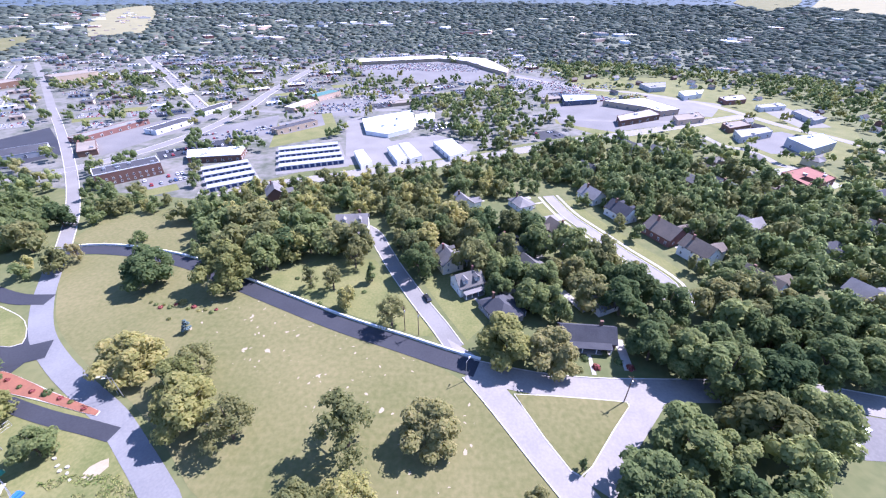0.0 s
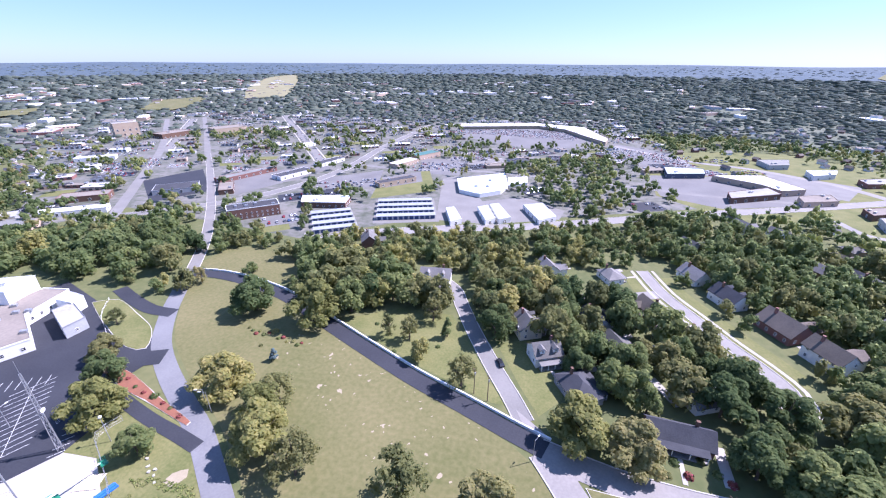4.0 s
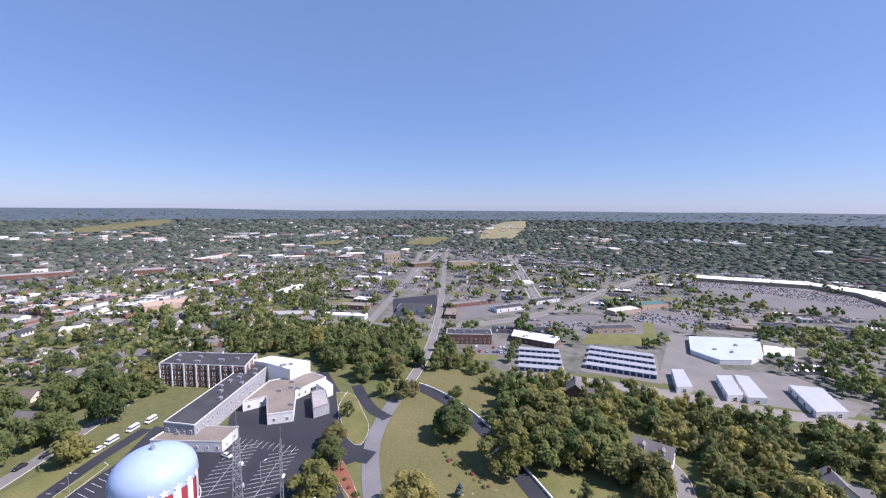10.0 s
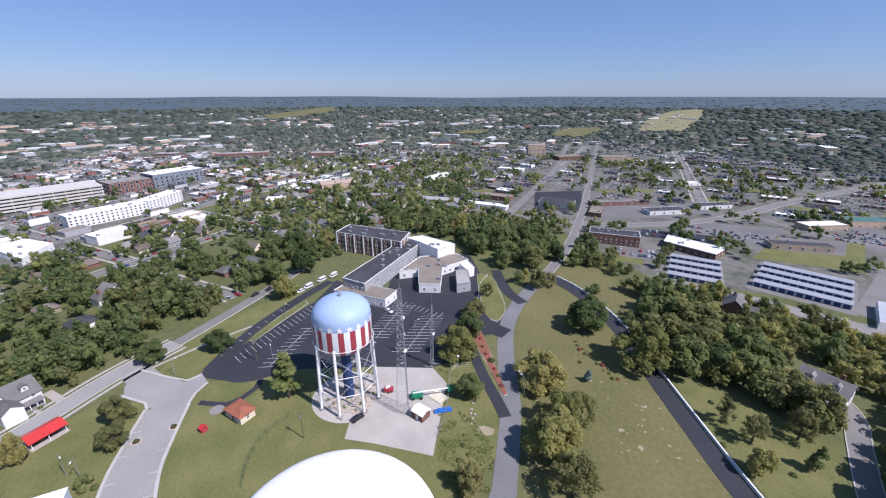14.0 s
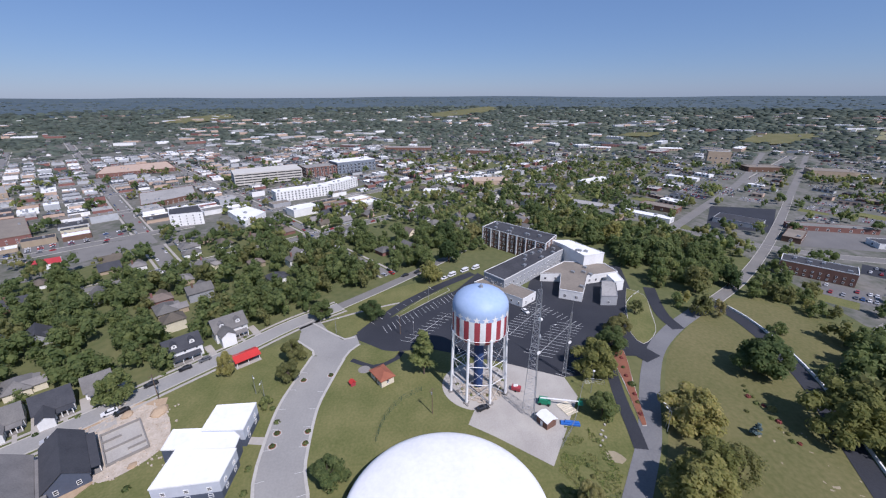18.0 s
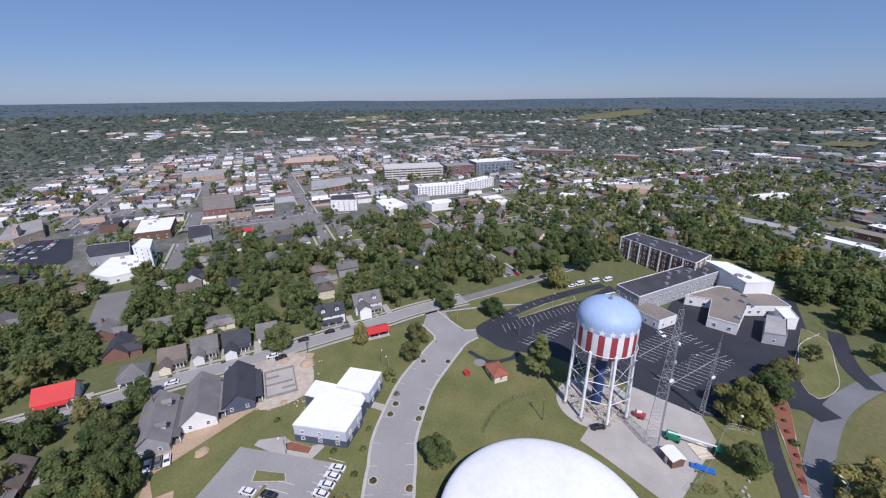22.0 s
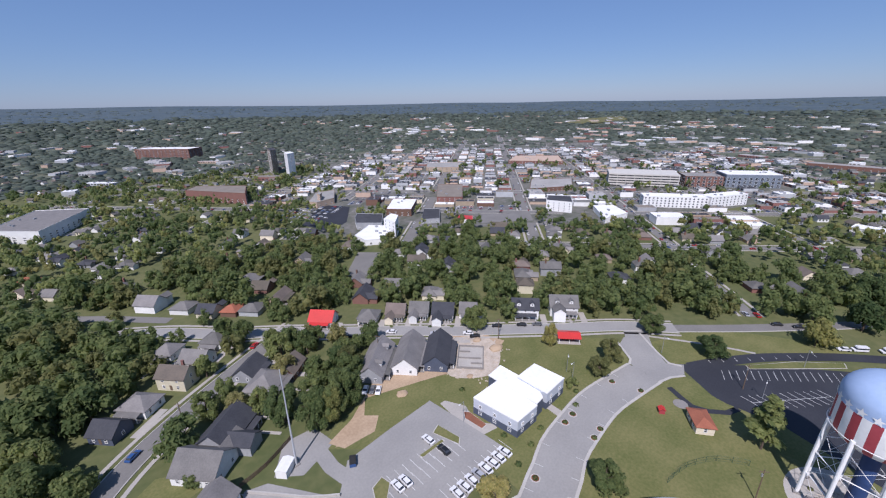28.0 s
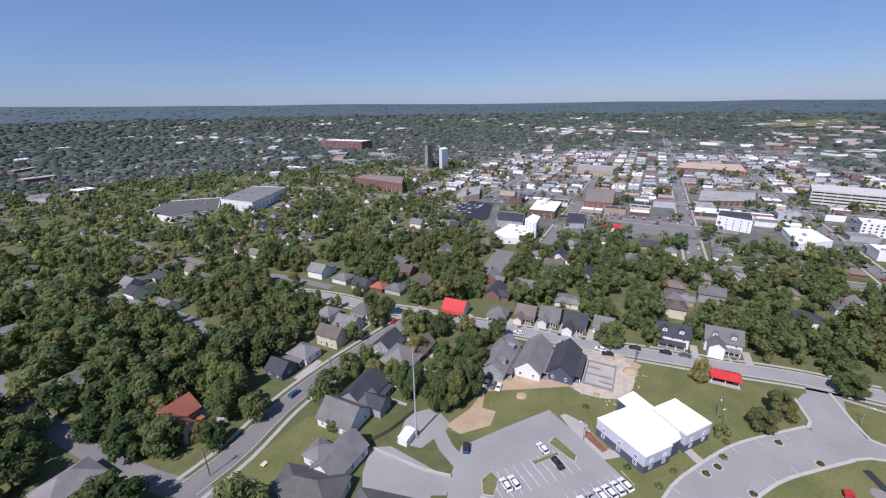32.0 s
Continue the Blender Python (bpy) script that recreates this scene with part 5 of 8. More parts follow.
house(-39.4, -149.9, GRID, 11, 8, 3.0, "gable", M_GSIDING, M_DSHINGLE)
house(-50.6, -139.7, GRID, 10, 8, 3.0, "gable", M_BRICK, M_BSHINGLE, porch=False)
house(-21.0, -122.9, GRID, 15, 11, 3.6, "gable", M_GSIDING, M_DSHINGLE, wing=True)
house(-12.0, -114.6, GRID + 90, 13, 11, 3.4, "gable", M_SIDING, M_SHINGLE, wing=True)
house(37.4, -137.2, GRID, 10, 9.5, 5.6, "gable", M_GSIDING, M_RTILE, wing=True, chimney=True)
house(61.4, -122.3, GRID, 13, 10, 3.4, "hip", M_SIDING, M_SHINGLE)
house(75.1, -180.1, GRID, 10, 8, 3.2, "hip", M_SIDING, M_SHINGLE)
house(47.1, -179.6, GRID, 9, 7, 3.0, "gable", M_SIDING, M_SHINGLE)
PC = dict(label="low grey-roofed parish building beside the car park", porch=False)
house(-6.7, -97.4, 36, 14, 9.4, 3.4, "gable", M_SIDING, M_SHINGLE, **PC)
house(-1.8, -102.4, 36, 6.5, 6, 3.4, "hip", M_SIDING, M_SHINGLE, **PC)
house(3.4, -90.6, 140, 19, 12, 3.4, "hip", M_SIDING, M_SHINGLE, **PC)
house(-11.5, -76.0, 140, 14, 10, 3.4, "hip", M_GSIDING, M_SHINGLE, **PC)
AREAS.append(([(18.6, -125.8), (2.9, -124.9), (-6.0, -118.0), (-21.1, -112.6), (-30.4, -105.0), (-36.4, -87.6), (-29.9, -74.6), (23.3, -101.4)], 0.0, 0.0))
yw = Mesh()
yp = smooth_path([(-16.9, -98.7), (-22.4, -91.6), (-27.9, -84.4), (-33.6, -79.2)], 3.0)
y0_, y1_ = sides(yp, 0.2), sides(yp, -0.2)
strip(yw, y0_, y0_, 0.0, 0.9)
strip(yw, y0_, y1_, 0.9, 0.9)
strip(yw, y1_, y1_, 0.9, 0.0)
tagged(part("wall_yard", yw.data("wall_yard", [M_KERB]), None, "low pale stone wall round the parish yard"), category="wall", kind="structure")
sheet("yard", [(-16.6, -99.5), (-22.1, -97.3), (-30.3, -83.5), (-24.6, -73.9), (-8.8, -81.7), (-11.7, -91.8)], M_PALE, 0.06, "grey asphalt yard beside the parish building", "yard")
AREAS.append(([(-37.0, -92.0), (-35.0, -78.0), (-76.0, -88.0), (-62.0, -97.0), (-50.0, -93.0)], 0.0, 0.0))
SPOTS.append((*(-52.6, -114.7), 16))
SPOTS.append((*(-53.0, -132.0), 12))
# houses beyond the park
sheet("grass", [(-8.3, 128.1), (3.0, 132.9), (10.3, 122.0), (15.8, 109.8), (15.1, 103.8), (8.1, 95.6), (2.0, 106.6)], M_LAWN, 0.03, "bright mown front lawns beside the street", "grass")
road([(59.8, 199.1), (63.3, 183.3), (71.5, 164.2), (78.7, 147.7), (84.2, 137.3), (88.5, 126.0)], 24, M_LAWN, 0.028, name="grass", label="bright mown front lawns along the street", clear=-2)
RR = 25
for q, rot, w, d, h, rf, wl, tl in (
    ((-42.3, 167.0), RR - 20, 14, 9, 5.4, "gable", M_SIDING, M_SHINGLE), ((2.1, 138.3), 115, 10, 9, 4.6, "gable", M_YSIDING, M_SHINGLE),
    ((9.3, 123.6), 25, 10, 8.5, 4.2, "gable", M_SIDING, M_SHINGLE), ((20.3, 108.6), 118, 13, 10, 3.2, "hip", M_GSIDING, M_DSHINGLE),
    ((46.7, 96.3), RR - 30, 17, 8, 3.0, "gable", M_BRICK, M_DSHINGLE), ((40.7, 192.3), 115, 11, 8, 3.2, "hip", M_SIDING, M_SHINGLE),
    ((80.9, 201.5), 115, 12, 9, 3.6, "gable", M_SIDING, M_SHINGLE), ((89.2, 181.3), 115, 13, 9, 4.2, "gable", M_SIDING, M_DSHINGLE)):
    house(*q, rot, w, d, h, rf, wl, tl, dormer=h > 4, chimney=True)
for q, rot, w, d, h, rf, wl, tl in (
    ((102.1, 162.0), 115, 15, 11, 3.8, "gable", M_BRICK, M_BSHINGLE), ((108.4, 144.4), 115, 13, 9, 5.2, "gable", M_SIDING, M_BSHINGLE),
    ((52.6, 164.0), -65, 10, 8, 4, "gable", M_TAN, M_BSHINGLE), ((61.7, 148.5), -65, 11, 9, 3.6, "gable", M_SIDING, M_BSHINGLE),
    ((119.8, 122.2), 115, 14, 10, 4.8, "gable", M_SIDING, M_BSHINGLE), ((28.8, 151.0), 115, 11, 8, 3.2, "gable", M_SIDING, M_DSHINGLE),
    ((201.5, 160.4), 115, 13, 9, 4, "gable", M_SIDING, M_SHINGLE), ((10.3, 192.0), 115, 11, 8, 4, "gable", M_SIDING, M_SHINGLE)):
    house(*q, rot, w, d, h, rf, wl, tl, wing=True, chimney=True)
sheet("car_park", [(105.0, 66.8), (111.0, 69.0), (124.1, 66.0), (114.2, 55.2), (102.1, 55.9)], M_LOT, 0.06, "small asphalt car park under the trees", "car park")


# ---- vehicles ----
PAINT = {n: mat("car_paint_" + n, c, tuple(v * 0.9 for v in c), 0.3, 0.28, 1.0, spec=0.5) for n, c in (
    ("white", (0.72, 0.72, 0.72)), ("silver", (0.38, 0.39, 0.41)), ("black", (0.018, 0.019, 0.022)), ("red", (0.36, 0.022, 0.022)), ("blue", (0.03, 0.08, 0.22)), ("grey", (0.12, 0.125, 0.13)))}


def profile_mesh(side, width, m, taper=0.0, name="body"):
    me = Mesh()
    n = len(side)
    top = max(z for _, z in side)
    L = [(x, -(width / 2 - taper * z / top), z) for x, z in side]
    R = [(x, width / 2 - taper * z / top, z) for x, z in side]
    me.face(L)
    me.face(R[::-1])
    for i in range(n):
        j = (i + 1) % n
        me.face([L[j], L[i], R[i], R[j]])
    return me.data(name, [m])


CAR = {}
wheel_me = Mesh()
wheel_me.beam((0, -0.11, 0), (0, 0.11, 0), 0.33, 12)
WHEEL = wheel_me.data("wheel", [M_RUBBER])
lt = Mesh()
lt.box(0, 0, 0, 0.08, 0.36, 0.14)
LIGHT_D = lt.data("headlight", [M_WHITE])
GLASSHOUSE = profile_mesh([(-1.95, 0.93), (1.15, 0.93), (0.35, 1.40), (-1.45, 1.40)], 1.66, M_GLASS, 0.16, "glasshouse")
VANGLASS = profile_mesh([(-2.5, 1.15), (2.0, 1.15), (1.55, 1.75), (-2.5, 1.75)], 1.98, M_GLASS, 0.05, "glasshouse")


def car(x, y, rot, colour="white", van=False, z=0.1):
    key = (colour, van)
    if key not in CAR:
        m = PAINT[colour]
        if van:
            CAR[key] = (profile_mesh([(-2.7, 0.35), (2.6, 0.35), (2.7, 0.9), (2.1, 1.15), (-2.7, 1.15)], 1.94, m), profile_mesh([(-2.65, 1.73), (1.6, 1.73), (1.4, 2.2), (-2.6, 2.2)], 1.9, m, 0.08, "roof"))
        else:
            CAR[key] = (profile_mesh([(-2.28, 0.32), (2.2, 0.32), (2.32, 0.55), (2.2, 0.76), (1.1, 0.94), (-1.95, 0.96), (-2.3, 0.84)], 1.80, m), profile_mesh([(-1.5, 1.385), (0.4, 1.385), (0.28, 1.46), (-1.35, 1.46)], 1.42, m, 0.05, "roof"))
    t = thing("van" if van else "car", x, y, z, rot, "%s parked %s on the asphalt" % (colour, "passenger van standing" if van else "saloon car standing"), "van" if van else "car", "parked vehicles")
    body, top = CAR[key]
    b = part("body", body, t)
    part("roof", top, t)
    part("glasshouse", VANGLASS if van else GLASSHOUSE, t)
    for k in (1.45, -1.4):
        for s in (0.8, -0.8):
            part("wheel", WHEEL, t, m=pose(k, s, 0.33))
    for s in (0.6, -0.6):
        part("headlight", LIGHT_D, b, m=pose(2.24, s, 0.6))
    return t


lot_row = (-64.8, -55.8, 176, 16.5, 3.9)
rx0, ry0, rrot, rw, rd = lot_row
for k in range(8):
    f = -0.5 + (k + 0.5) / 8
    c, s = math.cos(radians(rrot)), math.sin(radians(rrot))
    car(rx0 + c * f * 22.4, ry0 + s * f * 22.4, rrot + 90 + (3 if k % 2 else -2), "white" if k != 3 else "silver")
car(-45.6, -69.8, rrot + 92, "white")
car(-48.1, -69.4, rrot + 91, "white")
car(-62.6, -75.1, rrot + 92, "white")
car(-63.0, -69.0, rrot + 88, "black")
for q, a, c in (((-63.4, -108.4), 40, "white"), ((-65.2, -106.6), 38, "grey"), ((-66.4, -104.7), 42, "white"), ((-131.5, -99.7), HR, "black"), ((-139.9, -91.7), HR, "black"),
                ((-145.0, -86.6), HR, "grey"), ((-118.0, -105.6), HR, "white"), ((-107.8, -116.4), HR, "silver"), ((-117.9, -101.7), HR + 10, "black"), ((-95.4, -132.2), HR, "white"), ((-87.8, -136.5), HR, "white"), ((-79.9, -143.0), HR, "black")):
    car(*q, a, c)
for q, a, c in (((1.3, -135.6), GRID, "blue"), ((-48.5, -167.9), GRID, "red"), ((-58.1, -133.7), GRID + 20, "red"), ((-168.1, 51.8), 20, "white"), ((-5.8, 116.7), 115, "black"),
                ((109.4, 63.4), 20, "white"), ((103.6, 59.4), 30, "silver"), ((116.8, 61.8), 60, "white"), ((72.7, 52.7), 80, "white"), ((-217.2, -5.5), HR, "black"), ((-220.9, 1.9), HR, "black"), ((-106.2, 18.3), 110, "black")):
    car(*q, a, c)
for q in ((-214.1, 21.6), (-219.5, 29.9), (-222.6, 37.2)):
    car(*q, HR - 2, "white", van=True)
car(-210.5, 16.9, HR - 2, "white")

# ---- car park markings ----
def stall_lines(cx, cy, rot, n, pitch, length, double=False):
    me = Mesh()
    for k in range(n + 1):
        x = (k - n / 2) * pitch
        me.box(x, 0, 0, 0.14, length, 0.012)
    if double:
        me.box(0, 0, 0.001, n * pitch, 0.14, 0.012)
    ob = part("stall_lines", me.data("stall_lines", [M_LINE]), None, "painted white stall lines on asphalt", pose(cx, cy, 0.105, 0, 0, rot))
    tagged(ob, category="marking", kind="structure")


def bay_row(p0, p1, q, n, mid=False):
    """n + 1 painted lines from p0 to p1, each as long as the way from p0 to q."""
    me = Mesh()
    L, a = math.hypot(q[0] - p0[0], q[1] - p0[1]), math.degrees(math.atan2(q[1] - p0[1], q[0] - p0[0]))
    for k in range(n + 1):
        f = k / n
        x, y = p0[0] + (p1[0] - p0[0]) * f + (q[0] - p0[0]) / 2, p0[1] + (p1[1] - p0[1]) * f + (q[1] - p0[1]) / 2
        me.box(x, y, 0.105, L, 0.14, 0.012, a)
    if mid:
        x, y = (p1[0] - p0[0]), (p1[1] - p0[1])
        me.box((p0[0] + p1[0] + q[0] - p0[0]) / 2, (p0[1] + p1[1] + q[1] - p0[1]) / 2, 0.106, math.hypot(x, y), 0.14, 0.012, math.degrees(math.atan2(y, x)))
    tagged(part("stall_lines", me.data("stall_lines", [M_LINE]), None, "painted white stall lines on asphalt"), category="marking", kind="structure")


bay_row((-136.4, 41.4), (-157.3, 63.7), (-131.1, 51.9), 12, True)
bay_row((-152.3, 34.0), (-173.4, 55.0), (-146.6, 44.1), 12, True)
bay_row((-180.3, 59.7), (-154.9, 74.5), (-177.5, 55.6), 11)
bay_row((-121.6, 49.5), (-126.3, 58.1), (-119.3, 52.6), 4)
bay_row((-162.6, -16.7), (-191.8, 18.4), (-157.0, -14.6), 17)
bay_row((-150.4, -8.7), (-172.0, 10.6), (-147.6, -1.4), 10, True)
bay_row((-166.8, -22.1), (-199.0, 8.0), (-165.2, -20.8), 8)
stall_lines(-55.3, -67.7, rrot, 9, 2.75, 5.2)
stall_lines(-55.3, -71.7, rrot, 9, 2.75, 5.2)
stall_lines(-65.0, -57.6, rrot, 9, 2.75, 5.2)
ap = sides(avenue_path, 5.2), sides(avenue_path, -5.2)
me = Mesh()
for side in ap:
    for i in range(2, len(side) - 1, 2):
        d = side[i + 1] - side[i - 1]
        me.box(side[i].x, side[i].y, 0.105, 0.12, 2.6, 0.012, math.degrees(math.atan2(d.y, d.x)))
tagged(part("stall_lines", me.data("stall_lines", [M_LINE]), None, "painted bay lines along the avenue"), category="marking", kind="structure")

# ---- kerbed islands ----
def island(poly, m, label, name="island", h=0.16):
    me = Mesh()
    me.prism(poly, 0.0, h + 0.05, 0)
    ob = part(name, me.data(name, [M_KERB]), None, label)
    tagged(ob, category="island", kind="structure")
    cx, cy = sum(p[0] for p in poly) / len(poly), sum(p[1] for p in poly) / len(poly)
    inner = []
    for x, y in poly:
        d = math.hypot(x - cx, y - cy)
        f = max(0.0, d - 0.35) / d
        inner.append((cx + (x - cx) * f, cy + (y - cy) * f))
    tp = Mesh()
    tp.prism(inner, 0.1, h + 0.08, 0)
    part("planting", tp.data("planting", [m]), ob)
    AREAS.append((poly, 0.0, 0.0))


island(round_path([(-134.9, 82.7), (-130.0, 76.6), (-109.9, 71.5), (-93.1, 67.4), (-93.0, 68.8), (-108.5, 74.2), (-128.9, 81.6)], 2), M_MULCH, "long kerbed island of red mulch between two drives")
island(round_path([(-187.0, 114.0), (-172.0, 105.4), (-158.0, 98.4), (-144.0, 92.6), (-136.0, 93.6), (-144.4, 104.3), (-160.0, 112.0), (-178.0, 119.0)], 4), M_LAWN, "kerbed grass island beside the drive")
island([(20.2, 74.9), (30.9, 74.4), (43.3, 73.3), (51.7, 72.3), (51.8, 71.0), (45.0, 63.7), (36.2, 53.9), (32.8, 51.5), (30.7, 52.9), (26.0, 61.6)], M_FIELD, "triangular grass island inside a concrete kerb", h=0.14)
island([(-65.8, -76.5), (-69.3, -77.7), (-70.2, -68.7), (-68.0, -67.1)], M_LAWN, "kerbed grass island in the car park")
island([(-79.4, -75.3), (-80.7, -73.8), (-80.0, -65.8), (-77.6, -65.7), (-77.3, -73.2)], M_MULCH, "brown planting bed on the paved terrace")
island([(-66.1, -72.4), (-66.0, -71.4), (-56.8, -71.9), (-56.7, -73.1)], M_LAWN, "narrow grass strip between parking rows")
island([(-40.7, -74.8), (-44.8, -75.7), (-45.3, -72.5), (-40.9, -68.6), (-38.6, -70.4)], M_LAWN, "kerbed grass island at the car park entrance")
road([(-134.0, 75.6), (-119.6, 70.9), (-105.8, 66.9), (-93.5, 64.2), (-84.7, 62.0)], 4.2, M_ASPHALT, 0.12, label="narrow black asphalt drive beside the mulch island")
road([(-149.8, 82.9), (-139.6, 86.0), (-130.9, 89.3), (-125.6, 91.6)], 8.5, M_ASPHALT, 0.13, label="black asphalt entrance to the car park")
road([(-186.4, 126.8), (-172.1, 120.8), (-157.5, 116.1), (-145.2, 115.8)], 6.0, M_ASPHALT, 0.125, label="black asphalt side entrance")
road([(-138.8, -28.4), (-133.5, -19.8), (-134.5, -15.1), (-137.9, -10.3), (-142.5, -8.1)], 2.2, M_ASPHALT, 0.10, label="narrow dark path across the lawn")
road([(-157.1, -25.8), (-166.5, -19.7), (-181.5, -7.7), (-192.0, 3.1), (-204.3, 17.3), (-216.4, 34.3)], 5.5, M_ASPHALT, 0.087, label="black access lane beside the car park")
island([(-172.0, -10.5), (-187.7, 3.0), (-198.9, 17.4), (-195.6, 18.2), (-182.4, 4.2), (-170.4, -9.2)], M_LAWN, "long kerbed grass strip beside the car park")
road([(-168.9, -46.4), (-178.2, -26.7), (-182.9, -14.2), (-184.5, -8.9)], 1.3, M_PAVEMENT, 0.06, name="pavement", label="narrow pale concrete path across the grass", clear=0.3)
sheet("grass", [(-141.3, -28.9), (-146.4, -25.9), (-146.0, -22.5), (-143.6, -14.8), (-141.9, -8.8), (-137.5, -12.5), (-135.4, -19.0), (-139.2, -26.4)], M_LAWN, 0.10, "grass wedge between path and car park", "grass")
road([(-39.2, -77.4), (-37.0, -88.9), (-37.9, -98.8), (-35.1, -106.0)], 4.5, M_PALE, 0.06, label="worn narrow service lane")
sheet("yard", [(-31.7, -107.7), (-41.5, -106.4), (-42.7, -96.4), (-30.2, -92.3), (-24.1, -97.8)], M_PALE, 0.045, "worn asphalt pad by the antenna", "yard")
sheet("yard", [(-15.7, -99.5), (-29.4, -84.6), (-33.8, -79.1), (-29.9, -74.7), (-17.8, -80.7)], M_PALE, 0.05, "grey walled yard with bay lines", "yard")
sheet("yard", [(-41.1, -97.2), (-53.7, -101.0), (-59.0, -95.2), (-53.9, -90.6), (-43.4, -91.9)], M_SOIL, 0.055, "bare sandy patch of soil", "yard")
sheet("pavement", [(-77.0, -83.9), (-79.2, -83.7), (-82.1, -76.6), (-78.4, -69.4), (-82.2, -64.1), (-81.2, -62.7), (-75.4, -64.3), (-75.0, -72.6)], M_PAVEMENT, 0.06, "pale paved terrace before the hall", "pavement", None)
sheet("pavement", [(-100.4, -59.3), (-103.0, -59.3), (-101.6, -48.7), (-98.5, -48.8)], M_PAVEMENT, 0.06, "pale path from hall to avenue", "pavement", None)

# ---- small buildings and structures on the hill ----
hut = house(-125.5, -15.7, 32, 8.0, 5.2, 3.0, "hip", M_YSIDING, M_RTILE, porch=False, label="small cream-walled pump house with an orange hipped roof")
pad = Mesh()
pad.lathe([(2.3, 0.0), (2.3, 0.12), (0.01, 0.12)], 24)
part("concrete_pad", pad.data("concrete_pad", [M_CONCRETE]), None, "round pale concrete pad in the lawn", pose(-132.1, -22.9, 0))
tagged(bpy.data.objects["concrete_pad"], category="pad", kind="structure")


def play_house(x, y):
    t = thing("well_house", x, y, 0, 30, "tiny red well house with a dark pole", "well house")
    me = Mesh()
    me.box(0, 0, 0, 1.8, 1.8, 1.5)
    part("wall", me.data("wall", [M_STRIPE]), t)
    g = Mesh()
    gable(g, 1.8, 1.8, 1.5, 0.6, 0.2, 0.1)
    part("roof", g.data("roof", [M_RED]), t)


play_house(-123.6, -26.5)


def shelter(x, y, rot, w=9.0, d=6.0):
    t = thing("picnic_shelter", x, y, 0, rot, "open picnic shelter with a bright red metal roof on posts", "shelter")
    g = Mesh()
    gable(g, w, d, 2.7, 1.1, 0.4, 0.14)
    part("roof", g.data("roof", [M_RED]), t)
    p = Mesh()
    p.box(0, 0, 0, 0.2, 0.2, 2.75)
    pd = p.data("post", [M_WHITE])
    for a in (-1, 0, 1):
        for b in (-1, 1):
            part("post", pd, t, m=pose(a * (w / 2 - 0.3), b * (d / 2 - 0.3), 0))
    f = Mesh()
    f.box(0, -1.0, 0, w + 0.6, d + 3, 0.12)
    part("slab", f.data("slab", [M_PAVEMENT]), t)
    b = Mesh()
    b.box(0, 0, 0.7, 2.0, 0.8, 0.07)
    b.box(0, 0, 0, 0.2, 0.6, 0.7)
    for s in (-0.75, 0.75):
        b.box(0, s, 0.42, 2.0, 0.3, 0.06)
        b.box(0, s, 0, 0.15, 0.2, 0.42)
    bd = b.data("picnic_table", [M_WOOD])
    for k in (-2.4, 0, 2.4):
        o = part("picnic_table", bd, None, "wooden picnic table under the shelter")
        tagged(o, category="table", group="picnic tables")
        o.matrix_basis = pose(x, y, 0.12, 0, 0, rot) @ pose(k, 0, 0)
    SPOTS.append((x, y, 7))


shelter(-143.2, -70.1, HR)


def lattice_mast(x, y, h, base, dishes=3, label="tall galvanised lattice radio mast with dish antennas"):
    t = thing("lattice_mast", x, y, 0, 15, label, "radio mast")
    n = int(h / 2.6)
    corner = [(math.cos(2 * math.pi * k / 3), math.sin(2 * math.pi * k / 3)) for k in range(3)]
    width = lambda z: base * (1 - 0.72 * z / h)
    for k in range(3):
        me = Mesh()
        a = width(0)
        b = width(h)
        me.beam((corner[k][0] * a, corner[k][1] * a, 0), (corner[k][0] * b, corner[k][1] * b, h), 0.09, 6)
        part("leg", me.data("leg", [M_METAL]), t)
    for k in range(3):
        c, d = corner[k], corner[(k + 1) % 3]
        for i in range(n):
            z0, z1 = h * i / n, h * (i + 1) / n
            a, b = width(z0), width(z1)
            for p, q in (((c[0] * a, c[1] * a, z0), (d[0] * b, d[1] * b, z1)), ((d[0] * a, d[1] * a, z0), (c[0] * b, c[1] * b, z1)), ((c[0] * b, c[1] * b, z1), (d[0] * b, d[1] * b, z1))):
                me = Mesh()
                me.beam(p, q, 0.035, 4)
                part("lacing", me.data("lacing", [M_METAL]), t)
    for k in range(dishes):
        me = Mesh()
        me.beam((0, 0, 0), (0.4, 0, 0), 0.25, 12, 0.7)
        z = h * (0.55 + 0.12 * k)
        part("dish_antenna", me.data("dish_antenna", [M_WHITE]), t, "white dish antenna", pose(width(z) * 0.9, 0, z, 0, 0, 70 * k))
    wp = Mesh()
    wp.beam((0, 0, h), (0, 0, h + 4), 0.05, 5)
    part("whip_antenna", wp.data("whip_antenna", [M_METAL]), t)
    SPOTS.append((x, y, 3))


lattice_mast(-102.2, 33.3, 46, 2.6)
lattice_mast(-120.5, 52.5, 27, 0.8, 1, "slim galvanised lattice mast beside the gravel yard")
an = thing("antenna_pole", -30.6, -97.2, 0, 0, "tall slender white antenna pole beside a service hut", "antenna")
me = Mesh()
me.beam((0, 0, 0), (0, 0, 33), 0.32, 10, 0.12)
part("pole", me.data("pole", [M_ZINC]), an)
me = Mesh()
me.box(0, 0, 0, 1.6, 1.6, 0.3)
part("footing", me.data("footing", [M_CONCRETE]), an)
sv = thing("service_hut", -27.4, -97.4, 0, GRID, "small white equipment hut beside the antenna pole", "hut")
me = Mesh()
me.box(0, 0, 0, 5.0, 3.2, 2.6)
part("body", me.data("body", [M_WHITE]), sv)
me = Mesh()
